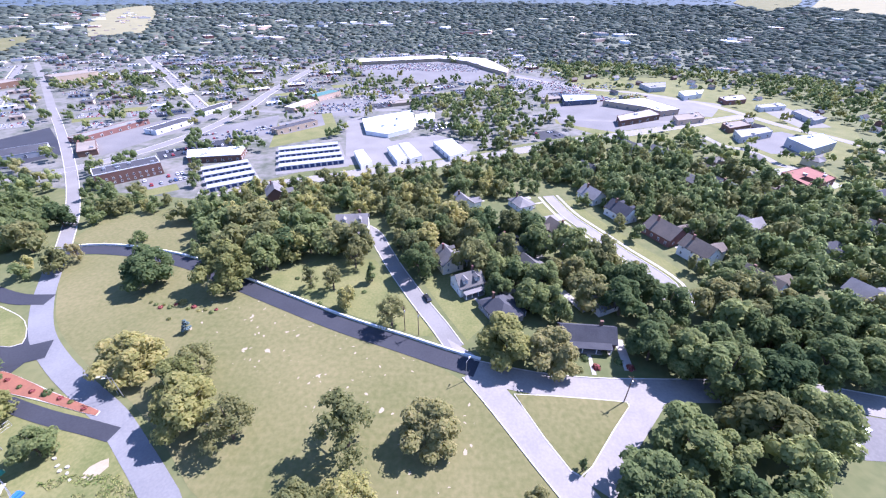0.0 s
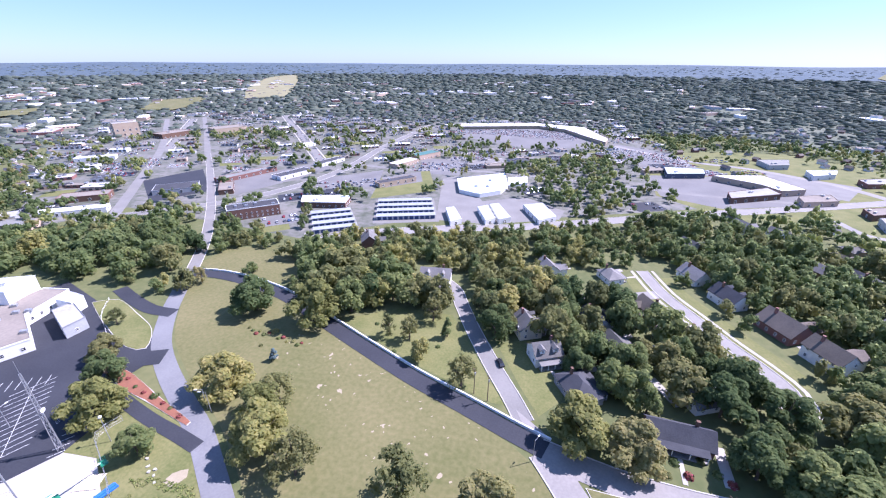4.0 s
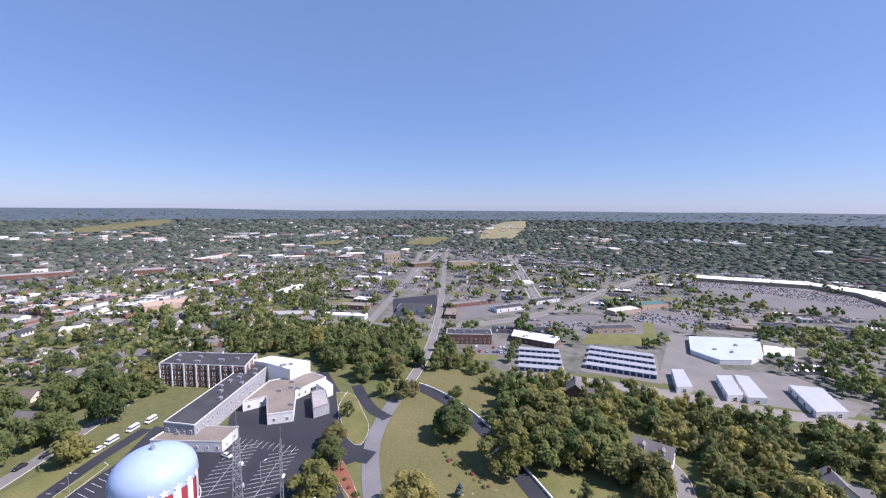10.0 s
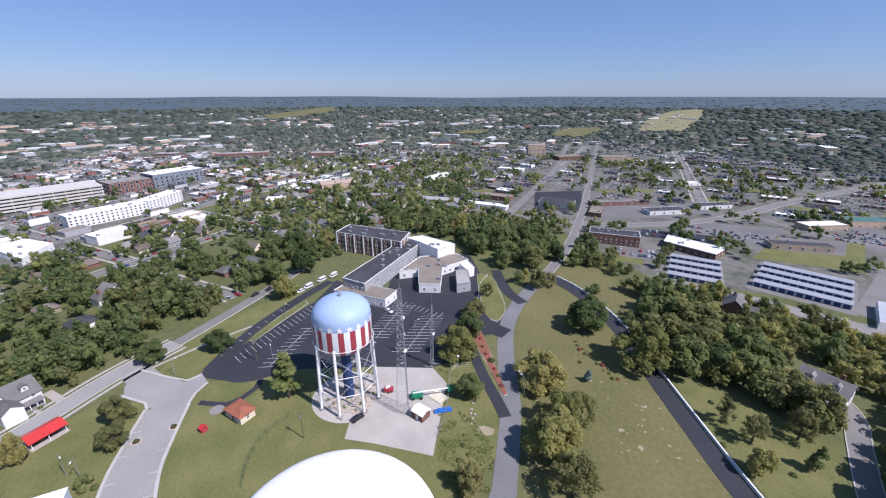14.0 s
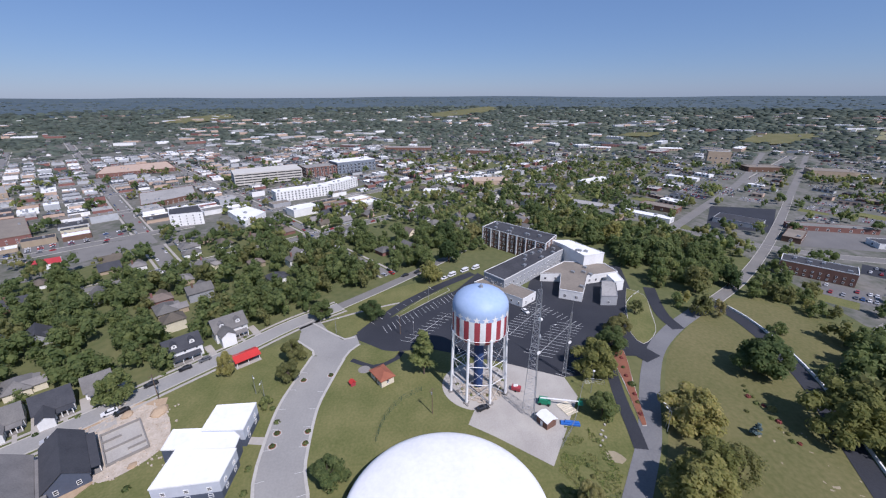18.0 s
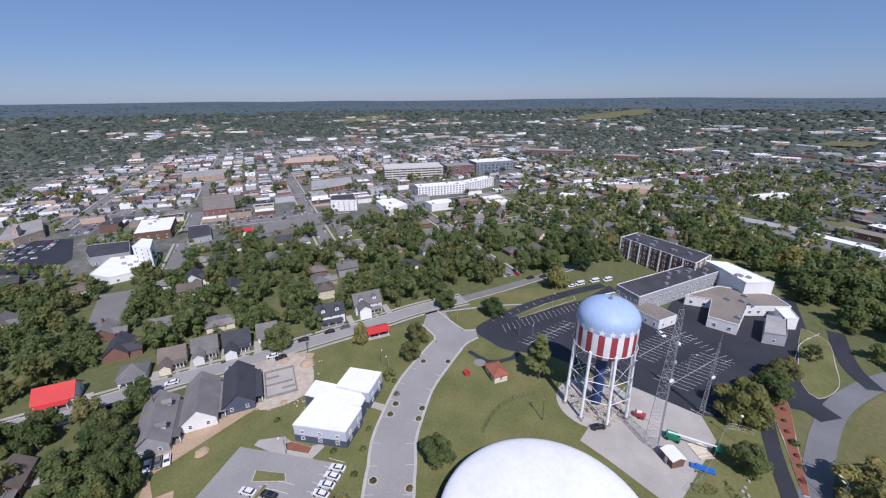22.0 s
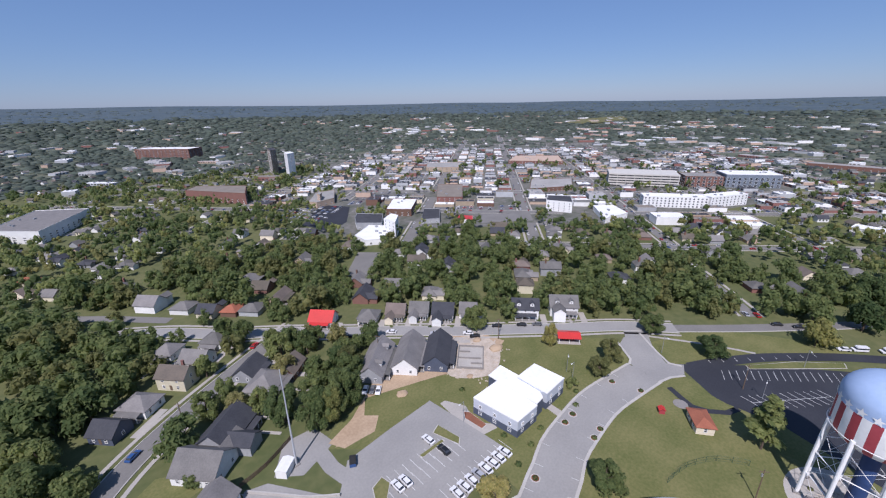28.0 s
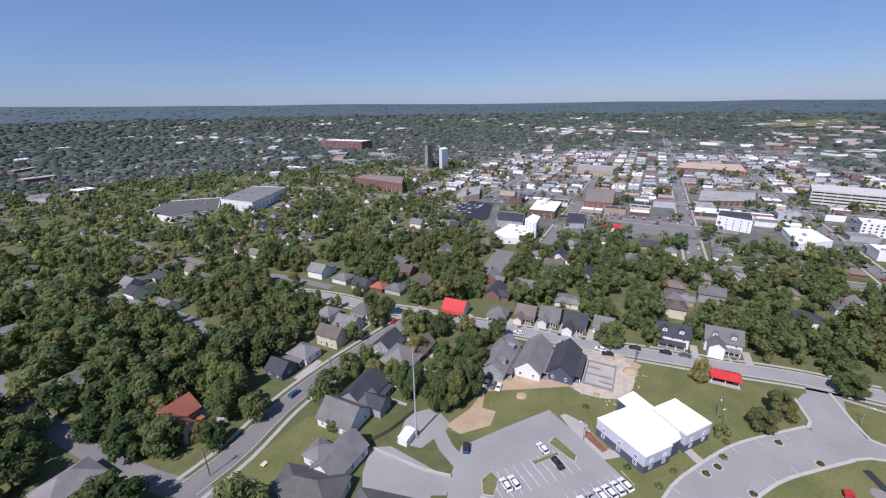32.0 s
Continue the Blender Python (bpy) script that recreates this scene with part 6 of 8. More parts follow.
gable(me, 5.0, 3.2, 2.6, 0.5, 0.15, 0.1)
part("roof", me.data("roof", [M_WHITE]), sv)
SPOTS.append((-30.6, -97.2, 5))
sh = thing("shed", -97.8, 37.3, 0, 25, "small brown shed with a white roof on the gravel", "shed")
me = Mesh()
me.box(0, 0, 0, 4.6, 4.0, 2.8)
part("body", me.data("body", [M_BRICK]), sh)
me = Mesh()
gable(me, 4.6, 4.0, 2.8, 0.7, 0.3, 0.12)
part("roof", me.data("roof", [M_WROOF]), sh)
me = Mesh()
me.box(0, 0, 0, 1.0, 0.1, 2.0)
part("door", me.data("door", [M_WHITE]), sh, m=pose(0, -2.02, 0))


def boom_lift(x, y, rot):
    t = thing("boom_lift", x, y, 0.06, rot, "green and white boom lift parked on gravel", "boom lift")
    me = Mesh()
    me.box(0, 0, 0.5, 4.2, 2.2, 0.7)
    part("chassis", me.data("chassis", [M_GREEN]), t)
    me = Mesh()
    me.box(-0.3, 0, 1.2, 3.0, 2.0, 1.0)
    part("turret", me.data("turret", [M_GREEN]), t)
    me = Mesh()
    me.beam((-1.4, 0, 2.2), (8.5, 0, 2.9), 0.28, 6)
    me.beam((5, 0, 2.65), (11, 0, 3.1), 0.2, 6)
    part("boom", me.data("boom", [M_WHITE]), t, "white telescopic boom")
    me = Mesh()
    me.box(11.6, 0, 2.5, 1.6, 2.2, 0.1)
    for a, b in ((-0.8, -1.1), (0.8, -1.1), (0.8, 1.1), (-0.8, 1.1)):
        me.beam((11.6 + a, b, 2.5), (11.6 + a, b, 3.6), 0.04, 4)
    for z in (3.0, 3.6):
        me.box(11.6, 1.1, z, 1.6, 0.06, 0.06)
        me.box(11.6, -1.1, z, 1.6, 0.06, 0.06)
    part("basket", me.data("basket", [M_GREEN]), t)
    w = Mesh()
    w.beam((0, -0.2, 0), (0, 0.2, 0), 0.5, 12)
    wd = w.data("wheel", [M_RUBBER])
    for a in (-1.4, 1.4):
        for b in (-1.1, 1.1):
            part("wheel", wd, t, m=pose(a, b, 0.5))


boom_lift(-106.5, 39.7, 70)


def compressor(x, y, rot):
    t = thing("tow_compressor", x, y, 0.06, rot, "red and white tow-behind machine on gravel", "machine")
    me = Mesh()
    me.box(0, 0, 0.5, 3.2, 1.8, 1.3)
    part("body", me.data("body", [M_STRIPE]), t)
    me = Mesh()
    me.beam((-0.8, 0, 1.8), (0.4, 0, 2.4), 0.6, 10, 0.4)
    part("hopper", me.data("hopper", [M_WHITE]), t)
    for s in (-0.95, 0.95):
        part("wheel", WHEEL, t, m=pose(0, s, 0.33))
    me = Mesh()
    me.beam((1.6, 0, 0.6), (3.0, 0, 0.5), 0.07, 6)
    part("drawbar", me.data("drawbar", [M_METAL]), t)


compressor(-114.0, 32.0, 60)
tp = Mesh()
tp.box(0, 0, 0, 6.0, 1.6, 0.5)
tp.box(0.5, 0.3, 0.5, 4.5, 1.0, 0.3)
tagged(part("tarpaulin", tp.data("tarpaulin", [mat("blue_tarp", (0.04, 0.16, 0.5), (0.03, 0.12, 0.4), 0.6, 0.5)]), None, "bright blue tarpaulin over stacked material", pose(-96.6, 44.9, 0.06, 0, 0, 75)), category="tarpaulin")
ts = thing("timber_stack", -103.3, 46.6, 0.06, 20, "pale timber boards laid on bearers on the gravel", "timber")
pl = Mesh()
pl.box(0, 0, 0.15, 0.6, 4.4, 0.08)
board = pl.data("board", [M_YSIDING])
for k in range(8):
    part("board", board, ts, m=pose(-2.6 + 0.75 * k, 0, 0, 0, 0, (k * 13 % 5 - 2) * 0.8))
pl = Mesh()
pl.box(0, 0, 0, 5.8, 0.2, 0.15)
bearer = pl.data("bearer", [M_YSIDING])
for k in (-1.8, 0, 1.8):
    part("bearer", bearer, ts, m=pose(0, k, 0))


# ---- fences, poles and lamps ----
def fence(pts, h=1.8, m=None, label="green chain-link fence on steel posts", boards=False):
    path = smooth_path(pts, 3.0)
    t = thing("fence", path[0].x, path[0].y, 0, 0, label, "fence")
    o = path[0]
    pm = Mesh()
    pm.beam((0, 0, 0), (0, 0, h), 0.05, 5)
    pd = pm.data("post", [m])
    for i, p in enumerate(path):
        part("post", pd, t, m=pose(p.x - o.x, p.y - o.y, 0))
    rl = Mesh()
    for a, b in zip(path[:-1], path[1:]):
        for z in ((0.4, h - 0.1) if boards else (0.1, h * 0.5, h)):
            rl.beam((a.x - o.x, a.y - o.y, z), (b.x - o.x, b.y - o.y, z), 0.03, 4)
        if boards:
            d = b - a
            n = int(d.length / 0.18)
            for k in range(n):
                q = a + d * ((k + 0.5) / n)
                rl.box(q.x - o.x, q.y - o.y, 0.05, 0.15, 0.025, h - 0.05, math.degrees(math.atan2(d.y, d.x)))
        else:
            d = b - a
            n = int(d.length / 0.9)
            for k in range(n):
                p0, p1 = a + d * (k / n), a + d * ((k + 1) / n)
                rl.beam((p0.x - o.x, p0.y - o.y, 0.1), (p1.x - o.x, p1.y - o.y, h), 0.007, 3)
                rl.beam((p1.x - o.x, p1.y - o.y, 0.1), (p0.x - o.x, p0.y - o.y, h), 0.007, 3)
    part("panel" if boards else "mesh", rl.data("mesh", [m]), t)


M_DKGREEN = mat("dark_green_wire", (0.02, 0.07, 0.045), (0.02, 0.055, 0.04), 0.5, 0.6)
fence([(-117.6, -1.6), (-113.4, -8.8), (-105.1, -14.4), (-96.3, -16.8)], 2.0, M_DKGREEN)
fence([(-87.6, 38.5), (-96.1, 45.9), (-106.8, 52.6), (-114.9, 58.1), (-113.4, 64.7)], 2.0, M_METAL, "grey chain-link fence round the gravel yard")
fence([(-34.8, -107.7), (-24.1, -103.0), (-16.3, -101.6)], 1.6, M_WOOD, "dark wooden board fence behind a house", True)
fence([(-182.0, 118.0), (-171.8, 106.0), (-153.8, 93.2), (-135.3, 69.1), (-131.1, 59.0)], 1.2, M_WHITE, "low pale fence beside the car park")


def street_lamp(x, y, h=8.0, rot=0.0, globe=False):
    t = thing("street_lamp", x, y, 0, rot, "grey steel street lamp" + (" with a white globe head" if globe else " with a curved arm beside the road"), "street lamp", "street lamps")
    me = Mesh()
    me.beam((0, 0, 0), (0, 0, h), 0.11, 8, 0.07)
    part("pole", me.data("pole", [M_METAL]), t)
    hd = Mesh()
    if globe:
        v, f = ICO_L
        hd.v = [tuple(p * 0.45 + np.array([0, 0, h + 0.4])) for p in v]
        hd.f = [tuple(q) for q in f]
        hd.m = [0] * len(hd.f)
    else:
        hd.box(1.9, 0, h - 0.05, 0.8, 0.3, 0.16)
        am = Mesh()
        am.beam((0, 0, h - 0.1), (1.7, 0, h + 0.05), 0.05, 5)
        part("arm", am.data("arm", [M_METAL]), t)
    part("lamp_head", hd.data("lamp_head", [M_WHITE]), t)


def ico_shape(sub):
    bm = bmesh.new()
    bmesh.ops.create_icosphere(bm, subdivisions=sub, radius=1.0)
    v = np.array([p.co[:] for p in bm.verts])
    f = np.array([[p.index for p in q.verts] for q in bm.faces])
    bm.free()
    return v, f


ICO_L = ico_shape(2)
street_lamp(-109.8, 57.9, 9, 0, True)
for q, r in (((-90.1, 73.7), 190), ((6.8, 79.6), 60), ((-91.9, 74.4), 200), ((-153.3, -3.0), 0), ((-142.7, 54.7), 90), ((-135.8, 32.7), 45), ((-76.1, -72.4), 0), ((-122.6, -60.1), 30), ((-159.6, -37.1), 60), ((-185.7, 6.1), 20), ((-119.4, -56.1), 0)):
    street_lamp(*q, 8.0, r)


def utility_pole(x, y, rot=0.0, h=10.5):
    t = thing("utility_pole", x, y, 0, rot, "weathered wooden utility pole with a crossarm", "utility pole", "utility poles")
    me = Mesh()
    me.beam((0, 0, 0), (0, 0, h), 0.16, 7, 0.11)
    part("pole", me.data("pole", [M_WOOD]), t)
    me = Mesh()
    me.box(0, 0, h - 0.9, 2.4, 0.12, 0.14)
    part("crossarm", me.data("crossarm", [M_WOOD]), t)
    me = Mesh()
    me.beam((0.25, 0, h - 2.4), (0.25, 0, h - 1.5), 0.22, 8)
    part("transformer", me.data("transformer", [M_METAL]), t)


poles = [(-8.0, 98.2), (50.7, 72.4), (-155.3, -8.8), (27.4, -110.5), (-12.8, -137.0), (-123.7, -93.1), (-106.1, 1.3), (-79.9, -121.8), (-12.7, 100.3)]
for p in poles:
    utility_pole(*p, HR)

# ---- building site ----
sheet("yard", round_path([(-106.5, -107.5), (-114.0, -106.0), (-121.0, -101.5), (-119.4, -90.5), (-110.0, -82.5), (-100.4, -80.8), (-91.4, -88.6), (-91.5, -94.6), (-98.9, -101.4)], 3), M_RUBBLE, 0.062, "pale rubble and broken concrete on the building site", "yard")
rub = Mesh()
rr = random.Random(31)
for cx, cy in [(-118.2, -101.3), (-119.4, -94.7), (-116.0, -89.4), (-110.3, -105.6), (-114.7, -98.6), (-102.3, -102.0), (-109.4, -84.6), (-116.5, -104.0), (-117.5, -97.0), (-99.0, -82.5), (-93.0, -90.5)]:
    for k in range(22):
        x, y, s = cx + rr.gauss(0, 2.2), cy + rr.gauss(0, 2.2), rr.uniform(0.12, 0.45)
        rub.prism([(x + s * math.cos(a * 1.26) * rr.uniform(0.6, 1.2), y + s * math.sin(a * 1.26) * rr.uniform(0.6, 1.2)) for a in range(5)], 0.0, 0.1 + s * rr.uniform(0.3, 0.9))
tagged(part("rubble", rub.data("rubble", [M_RUBBLE]), None, "scattered pale rubble stones on bare soil"), category="rubble", kind="stuff")
tr_ = Mesh()
for k in range(420):
    a, q = rr.uniform(0, 6.283), 7.6 * math.sqrt(rr.random())
    x, y, w = -116.6 + q * math.cos(a), 20.2 + q * math.sin(a), rr.uniform(0.15, 0.5)
    tr_.prism([(x + w * math.cos(i * 1.26) * rr.uniform(0.6, 1.2), y + w * math.sin(i * 1.26) * rr.uniform(0.6, 1.2)) for i in range(5)], 0.02, 0.12 + w * rr.uniform(0.3, 0.9))
tagged(part("rubble", tr_.data("rubble", [M_RUBBLE]), None, "pale broken stones under the water tower"), category="rubble", kind="stuff")
fd = thing("house_foundation", -104.8, -93.3, 0, GRID, "grey concrete block foundation of an unfinished house", "foundation")
me = Mesh()
for x, y, w, d in ((0, 5.1, 15.4, 0.4), (0, -5.1, 15.4, 0.4), (7.5, 0, 0.4, 9.8), (-7.5, 0, 0.4, 9.8), (-1, 0.4, 0.3, 9.4), (3.4, 2.6, 0.3, 4.6), (-4.4, -2.6, 0.3, 4.6)):
    me.box(x, y, 0, w, d, 0.9)
part("block_wall", me.data("block_wall", [M_CONCRETE]), fd)
me = Mesh()
me.box(0, 0, 0.05, 14.6, 9.8, 0.2)
part("slab", me.data("slab", [M_GRAVEL]), fd)


def spoil_heap(x, y, r, seed):
    g = np.random.RandomState(seed)
    v, f = ICO_L
    me = Mesh()
    me.v = [tuple(p * np.array([r, r * 0.8, r * 0.35]) * (1 + g.uniform(-0.15, 0.15))) for p in v]
    me.f = [tuple(q) for q in f]
    me.m = [0] * len(me.f)
    tagged(part("soil_mound", me.data("soil_mound", [M_SOIL]), None, "heap of pale dug-out soil", pose(x, y, 0.1)), category="soil heap")


spoil_heap(-117.2, -89.4, 3.2, 1)
spoil_heap(-116.7, -99.4, 2.2, 2)
spoil_heap(-95.4, -85.8, 1.4, 3)
spoil_heap(-71.5, -97.5, 2.2, 4)
db = thing("dumpster", -42.0, -85.5, 0.07, rrot + 60, "blue steel rubbish container in the car park", "dumpster")
me = Mesh()
me.prism([(-1.6, -0.9), (1.6, -0.9), (1.6, 0.9), (-1.6, 0.9)], 0.1, 1.3)
part("body", me.data("body", [PAINT["blue"]]), db)
me = Mesh()
me.box(0, 0, 1.3, 3.3, 1.9, 0.12)
part("lid", me.data("lid", [M_RUBBER]), db, "black plastic lid")
bx = thing("garden_bench", 13.3, -107.6, 0, GRID, "small wooden bench box on the lawn", "bench")
me = Mesh()
me.box(0, 0, 0.4, 1.8, 1.4, 0.12)
for a in (-0.7, 0.7):
    for b in (-0.5, 0.5):
        me.box(a, b, 0, 0.12, 0.12, 0.4)
part("seat", me.data("seat", [M_YSIDING]), bx)


# ---- shrubs and beds ----
def shrub_data(seed, m):
    g = np.random.RandomState(seed)
    V, F, k = [], [], 0
    for i in range(90):
        d = g.normal(size=3)
        d[2] = abs(d[2])
        d /= np.linalg.norm(d)
        p = d * g.uniform(0.55, 1.0) * np.array([1, 1, 0.85])
        u = np.cross(d, g.normal(size=3))
        u /= np.linalg.norm(u)
        w = np.cross(d, u)
        s = g.uniform(0.14, 0.28)
        V += [p - u * s, p - w * s, p + u * s, p + w * s]
        F.append([k, k + 1, k + 2, k + 3])
        k += 4
    me = bpy.data.meshes.new("foliage")
    me.from_pydata([tuple(v) for v in V], [], F)
    me.materials.append(m)
    return me


M_REDLEAF = mat("red_foliage", (0.22, 0.05, 0.045), (0.15, 0.04, 0.035), 0.5, 0.9, 2.0, island=0.4)
SHRUBS = {n: shrub_data(7 + i, m) for i, (n, m) in enumerate((("dark green", LEAVES[0]), ("mid green", LEAVES[1]), ("olive", LEAVES[2]), ("yellow", LEAVES[3]), ("red", M_REDLEAF)))}


def shrub(x, y, r, tone="mid green", z=0.0):
    t = thing("shrub", x, y, z, (x * 37 + y * 11) % 360, "small %s shrub in the ground" % tone, "shrub", "shrubs")
    part("foliage", SHRUBS[tone], t, m=Matrix.Diagonal((r, r, r * 0.95, 1)))


for q in ([(-106.9, 114.3), (-104.4, 113.1), (-101.8, 111.5), (-101.4, 113.1), (-95.3, 105.4), (-98.4, 111.6), (-97.1, 113.2)], [(-94.9, 113.3), (-91.5, 110.8), (-89.9, 111.8), (-87.2, 109.7), (-85.0, 110.4), (-82.2, 108.9), (-81.2, 110.5)]):
    for k, (x, y) in enumerate(q):
        shrub(x, y, 0.8 + 0.15 * (k % 3), ("olive", "mid green", "red", "yellow")[k % 4])
shrub(-95.2, 114.5, 1.7, "yellow")
for k, (x, y) in enumerate([(-127.7, 79.1), (-122.0, 76.6), (-117.0, 75.1), (-112.2, 74.7), (-107.2, 72.9), (-103.3, 71.7), (-98.0, 69.6)]):
    shrub(x, y, 1.6 if k == 3 else 0.9, ("red", "mid green", "red", "dark green", "red", "olive", "red")[k], 0.15)
for k, (x, y) in enumerate([(-128.1, -44.8), (-103.0, -47.7), (-97.9, -47.8), (-73.3, -43.9), (-129.9, -35.1), (-102.8, -38.2), (-98.0, -38.0), (-73.2, -33.4)]):
    island([(x + 1.5 * math.cos(a * 0.785), y + 1.5 * math.sin(a * 0.785)) for a in range(8)], M_MULCH, "small round kerbed planting bed beside the avenue", h=0.1)
    shrub(x, y, 1.0, "dark green", 0.15)
for k, (x, y) in enumerate([(-90.5, -52.4), (-82.7, -51.1), (-74.1, -49.9), (-107.8, -49.0), (-114.3, -52.1), (-80.2, -59.3), (-87.6, -82.9)]):
    shrub(x, y, 1.2, "mid green")
for k, (x, y) in enumerate([(-37.3, 115.8), (-33.8, 119.0), (-44.2, 123.3), (-41.9, 127.5), (-45.1, 114.1), (-29.9, 120.7), (-34.6, 112.7), (-51.3, 125.6), (-57.8, 129.1)]):
    shrub(x, y, 1.1, ("dark green", "mid green")[k % 2])
for k, (x, y) in enumerate([(37.4, 84.7), (44.3, 88.0), (46.8, 84.6), (51.2, 90.2), (54.4, 86.7), (57.1, 84.4), (41.3, 83.6)]):
    shrub(x, y, 1.5, ("olive", "mid green", "red")[k % 3])
for k, (x, y) in enumerate([(-91.3, -143.2), (-98.9, -136.3), (-110.9, -122.9), (-117.7, -115.3), (-127.3, -106.7), (-137.8, -98.6), (-149.4, -87.7), (-160.5, -76.4)]):
    shrub(x, y, 1.0, ("dark green", "mid green")[k % 2])

# weeds round the reservoir and on the slope beside the gravel yard
M_WEED = mat("dry_weeds", (0.15, 0.115, 0.055), (0.11, 0.12, 0.042), 0.25, 0.95, 1.5, island=0.35)
M_GREENWEED = mat("green_weeds", (0.12, 0.16, 0.04), (0.17, 0.165, 0.06), 0.25, 0.95, 1.5, island=0.35)
wrng = random.Random(77)


def weeds(spots, m, size, label):
    me = Mesh()
    for x, y in spots:
        for k in range(3):
            a, s = wrng.uniform(0, 6.28), size * wrng.uniform(0.5, 1.3)
            c, d = math.cos(a) * s, math.sin(a) * s
            h = s * wrng.uniform(0.5, 1.0)
            me.face([(x - c, y - d, 0.03), (x - d * 0.5, y + c * 0.5, h), (x + c, y + d, 0.05 + h * 0.4)])
            me.face([(x - c, y - d, 0.03), (x + c, y + d, 0.05 + h * 0.4), (x + d * 0.5, y - c * 0.5, h * 0.9)])
    tagged(part("weeds", me.data("weeds", [m]), None, label), category="weeds", kind="stuff")


ringp = []
for k in range(1500):
    a = wrng.uniform(0, 6.283)
    band = 1.4 + 1.8 * (0.5 + 0.5 * math.sin(a * 3 + 1))
    r = 25.2 + band * wrng.random()
    ringp.append((-67 + r * math.cos(a), 1.5 + r * math.sin(a)))
weeds(ringp, M_WEED, 0.38, "rank brown weeds round the reservoir's rim")
slope = [(-98.5, 44.0), (-96.4, 49.2), (-88.7, 51.8), (-79.5, 51.7), (-75.6, 52.2), (-64.0, 42.3), (-69.7, 31.3), (-80.9, 35.2)]
xs, ys = [p[0] for p in slope], [p[1] for p in slope]
slp = []
while len(slp) < 1300:
    x, y = wrng.uniform(min(xs), max(xs)), wrng.uniform(min(ys), max(ys))
    if inside(x, y, slope) and noise.noise(Vector((x / 5, y / 5, 3))) > -0.15:
        slp.append((x, y))
weeds(slp, M_GREENWEED, 0.32, "tall green weeds on the slope beside the yard")
sheet("yard", round_path([(-85.2, 50.6), (-84.9, 53.7), (-81.7, 55.8), (-80.4, 53.8), (-82.4, 50.5)], 1.5), M_BARE, 0.06, "pale bare earth among the weeds", "yard", None)
for k, (x, y) in enumerate([(-94.9, 55.6), (-92.8, 53.9), (-91.2, 52.5), (-89.1, 52.1), (-87.2, 50.5), (-90.1, 53.5)]):
    st = Mesh()
    st.prism([(0.5 * math.cos(i * 1.05) * wrng.uniform(0.6, 1.2), 0.4 * math.sin(i * 1.05) * wrng.uniform(0.6, 1.2)) for i in range(6)], 0.0, wrng.uniform(0.2, 0.5))
    tagged(part("boulder", st.data("boulder", [M_GRAVEL]), None, "pale rough boulder on the weedy slope", m=pose(x, y, 0, 0, 0, k * 40)), category="rock")
for k, (x, y) in enumerate([(-81.1, 43.8), (-77.3, 43.5), (-76.9, 39.9), (-72.8, 42.3), (-72.5, 36.7)]):
    shrub(x, y, 0.9, ("mid green", "olive")[k % 2])
for k, (x, y) in enumerate([(-119.7, 11.5), (-116.8, 13.1), (-113.4, 15.6), (-112.6, 21.2), (-115.6, 26.6), (-120.0, 28.5), (-116.9, 18.0), (-118.4, 24.2)]):
    shrub(x, y, 0.8, ("olive", "yellow", "mid green")[k % 3])
# ---- occupancy of the land, for the scattered town and its trees ----
CELL, HALF = 3.0, 1500.0
NCELL = int(2 * HALF / CELL)
axis = (np.arange(NCELL) + 0.5) * CELL - HALF
GX, GY = np.meshgrid(axis, axis)
dens = np.full((NCELL, NCELL), 0.85)
dist = np.hypot(GX, GY)
UU, VV = GX * GU.x + GY * GU.y, GX * GN.x + GY * GN.y


def poly_mask(poly):
    out = np.zeros_like(dens, dtype=bool)
    xs, ys = [p[0] for p in poly], [p[1] for p in poly]
    i0, i1 = [int(np.clip((v + HALF) / CELL, 0, NCELL)) for v in (min(ys) - 3, max(ys) + 3)]
    j0, j1 = [int(np.clip((v + HALF) / CELL, 0, NCELL)) for v in (min(xs) - 3, max(xs) + 3)]
    x, y = GX[i0:i1, j0:j1], GY[i0:i1, j0:j1]
    hit = np.zeros(x.shape, dtype=bool)
    n = len(poly)
    for i in range(n):
        (xa, ya), (xb, yb) = poly[i], poly[i - 1]
        if ya == yb:
            continue
        hit ^= ((ya > y) != (yb > y)) & (x < (xb - xa) * (y - ya) / (yb - ya) + xa)
    out[i0:i1, j0:j1] = hit
    return out


def stamp(x, y, r, value=0.0):
    i0, i1 = [int(np.clip((v + HALF) / CELL, 0, NCELL)) for v in (y - r - CELL, y + r + CELL)]
    j0, j1 = [int(np.clip((v + HALF) / CELL, 0, NCELL)) for v in (x - r - CELL, x + r + CELL)]
    sub = dens[i0:i1, j0:j1]
    sub[np.hypot(GX[i0:i1, j0:j1] - x, GY[i0:i1, j0:j1] - y) < r] = value


def at(x, y):
    i, j = int((y + HALF) / CELL), int((x + HALF) / CELL)
    return dens[i, j] if 0 <= i < NCELL and 0 <= j < NCELL else 0.8


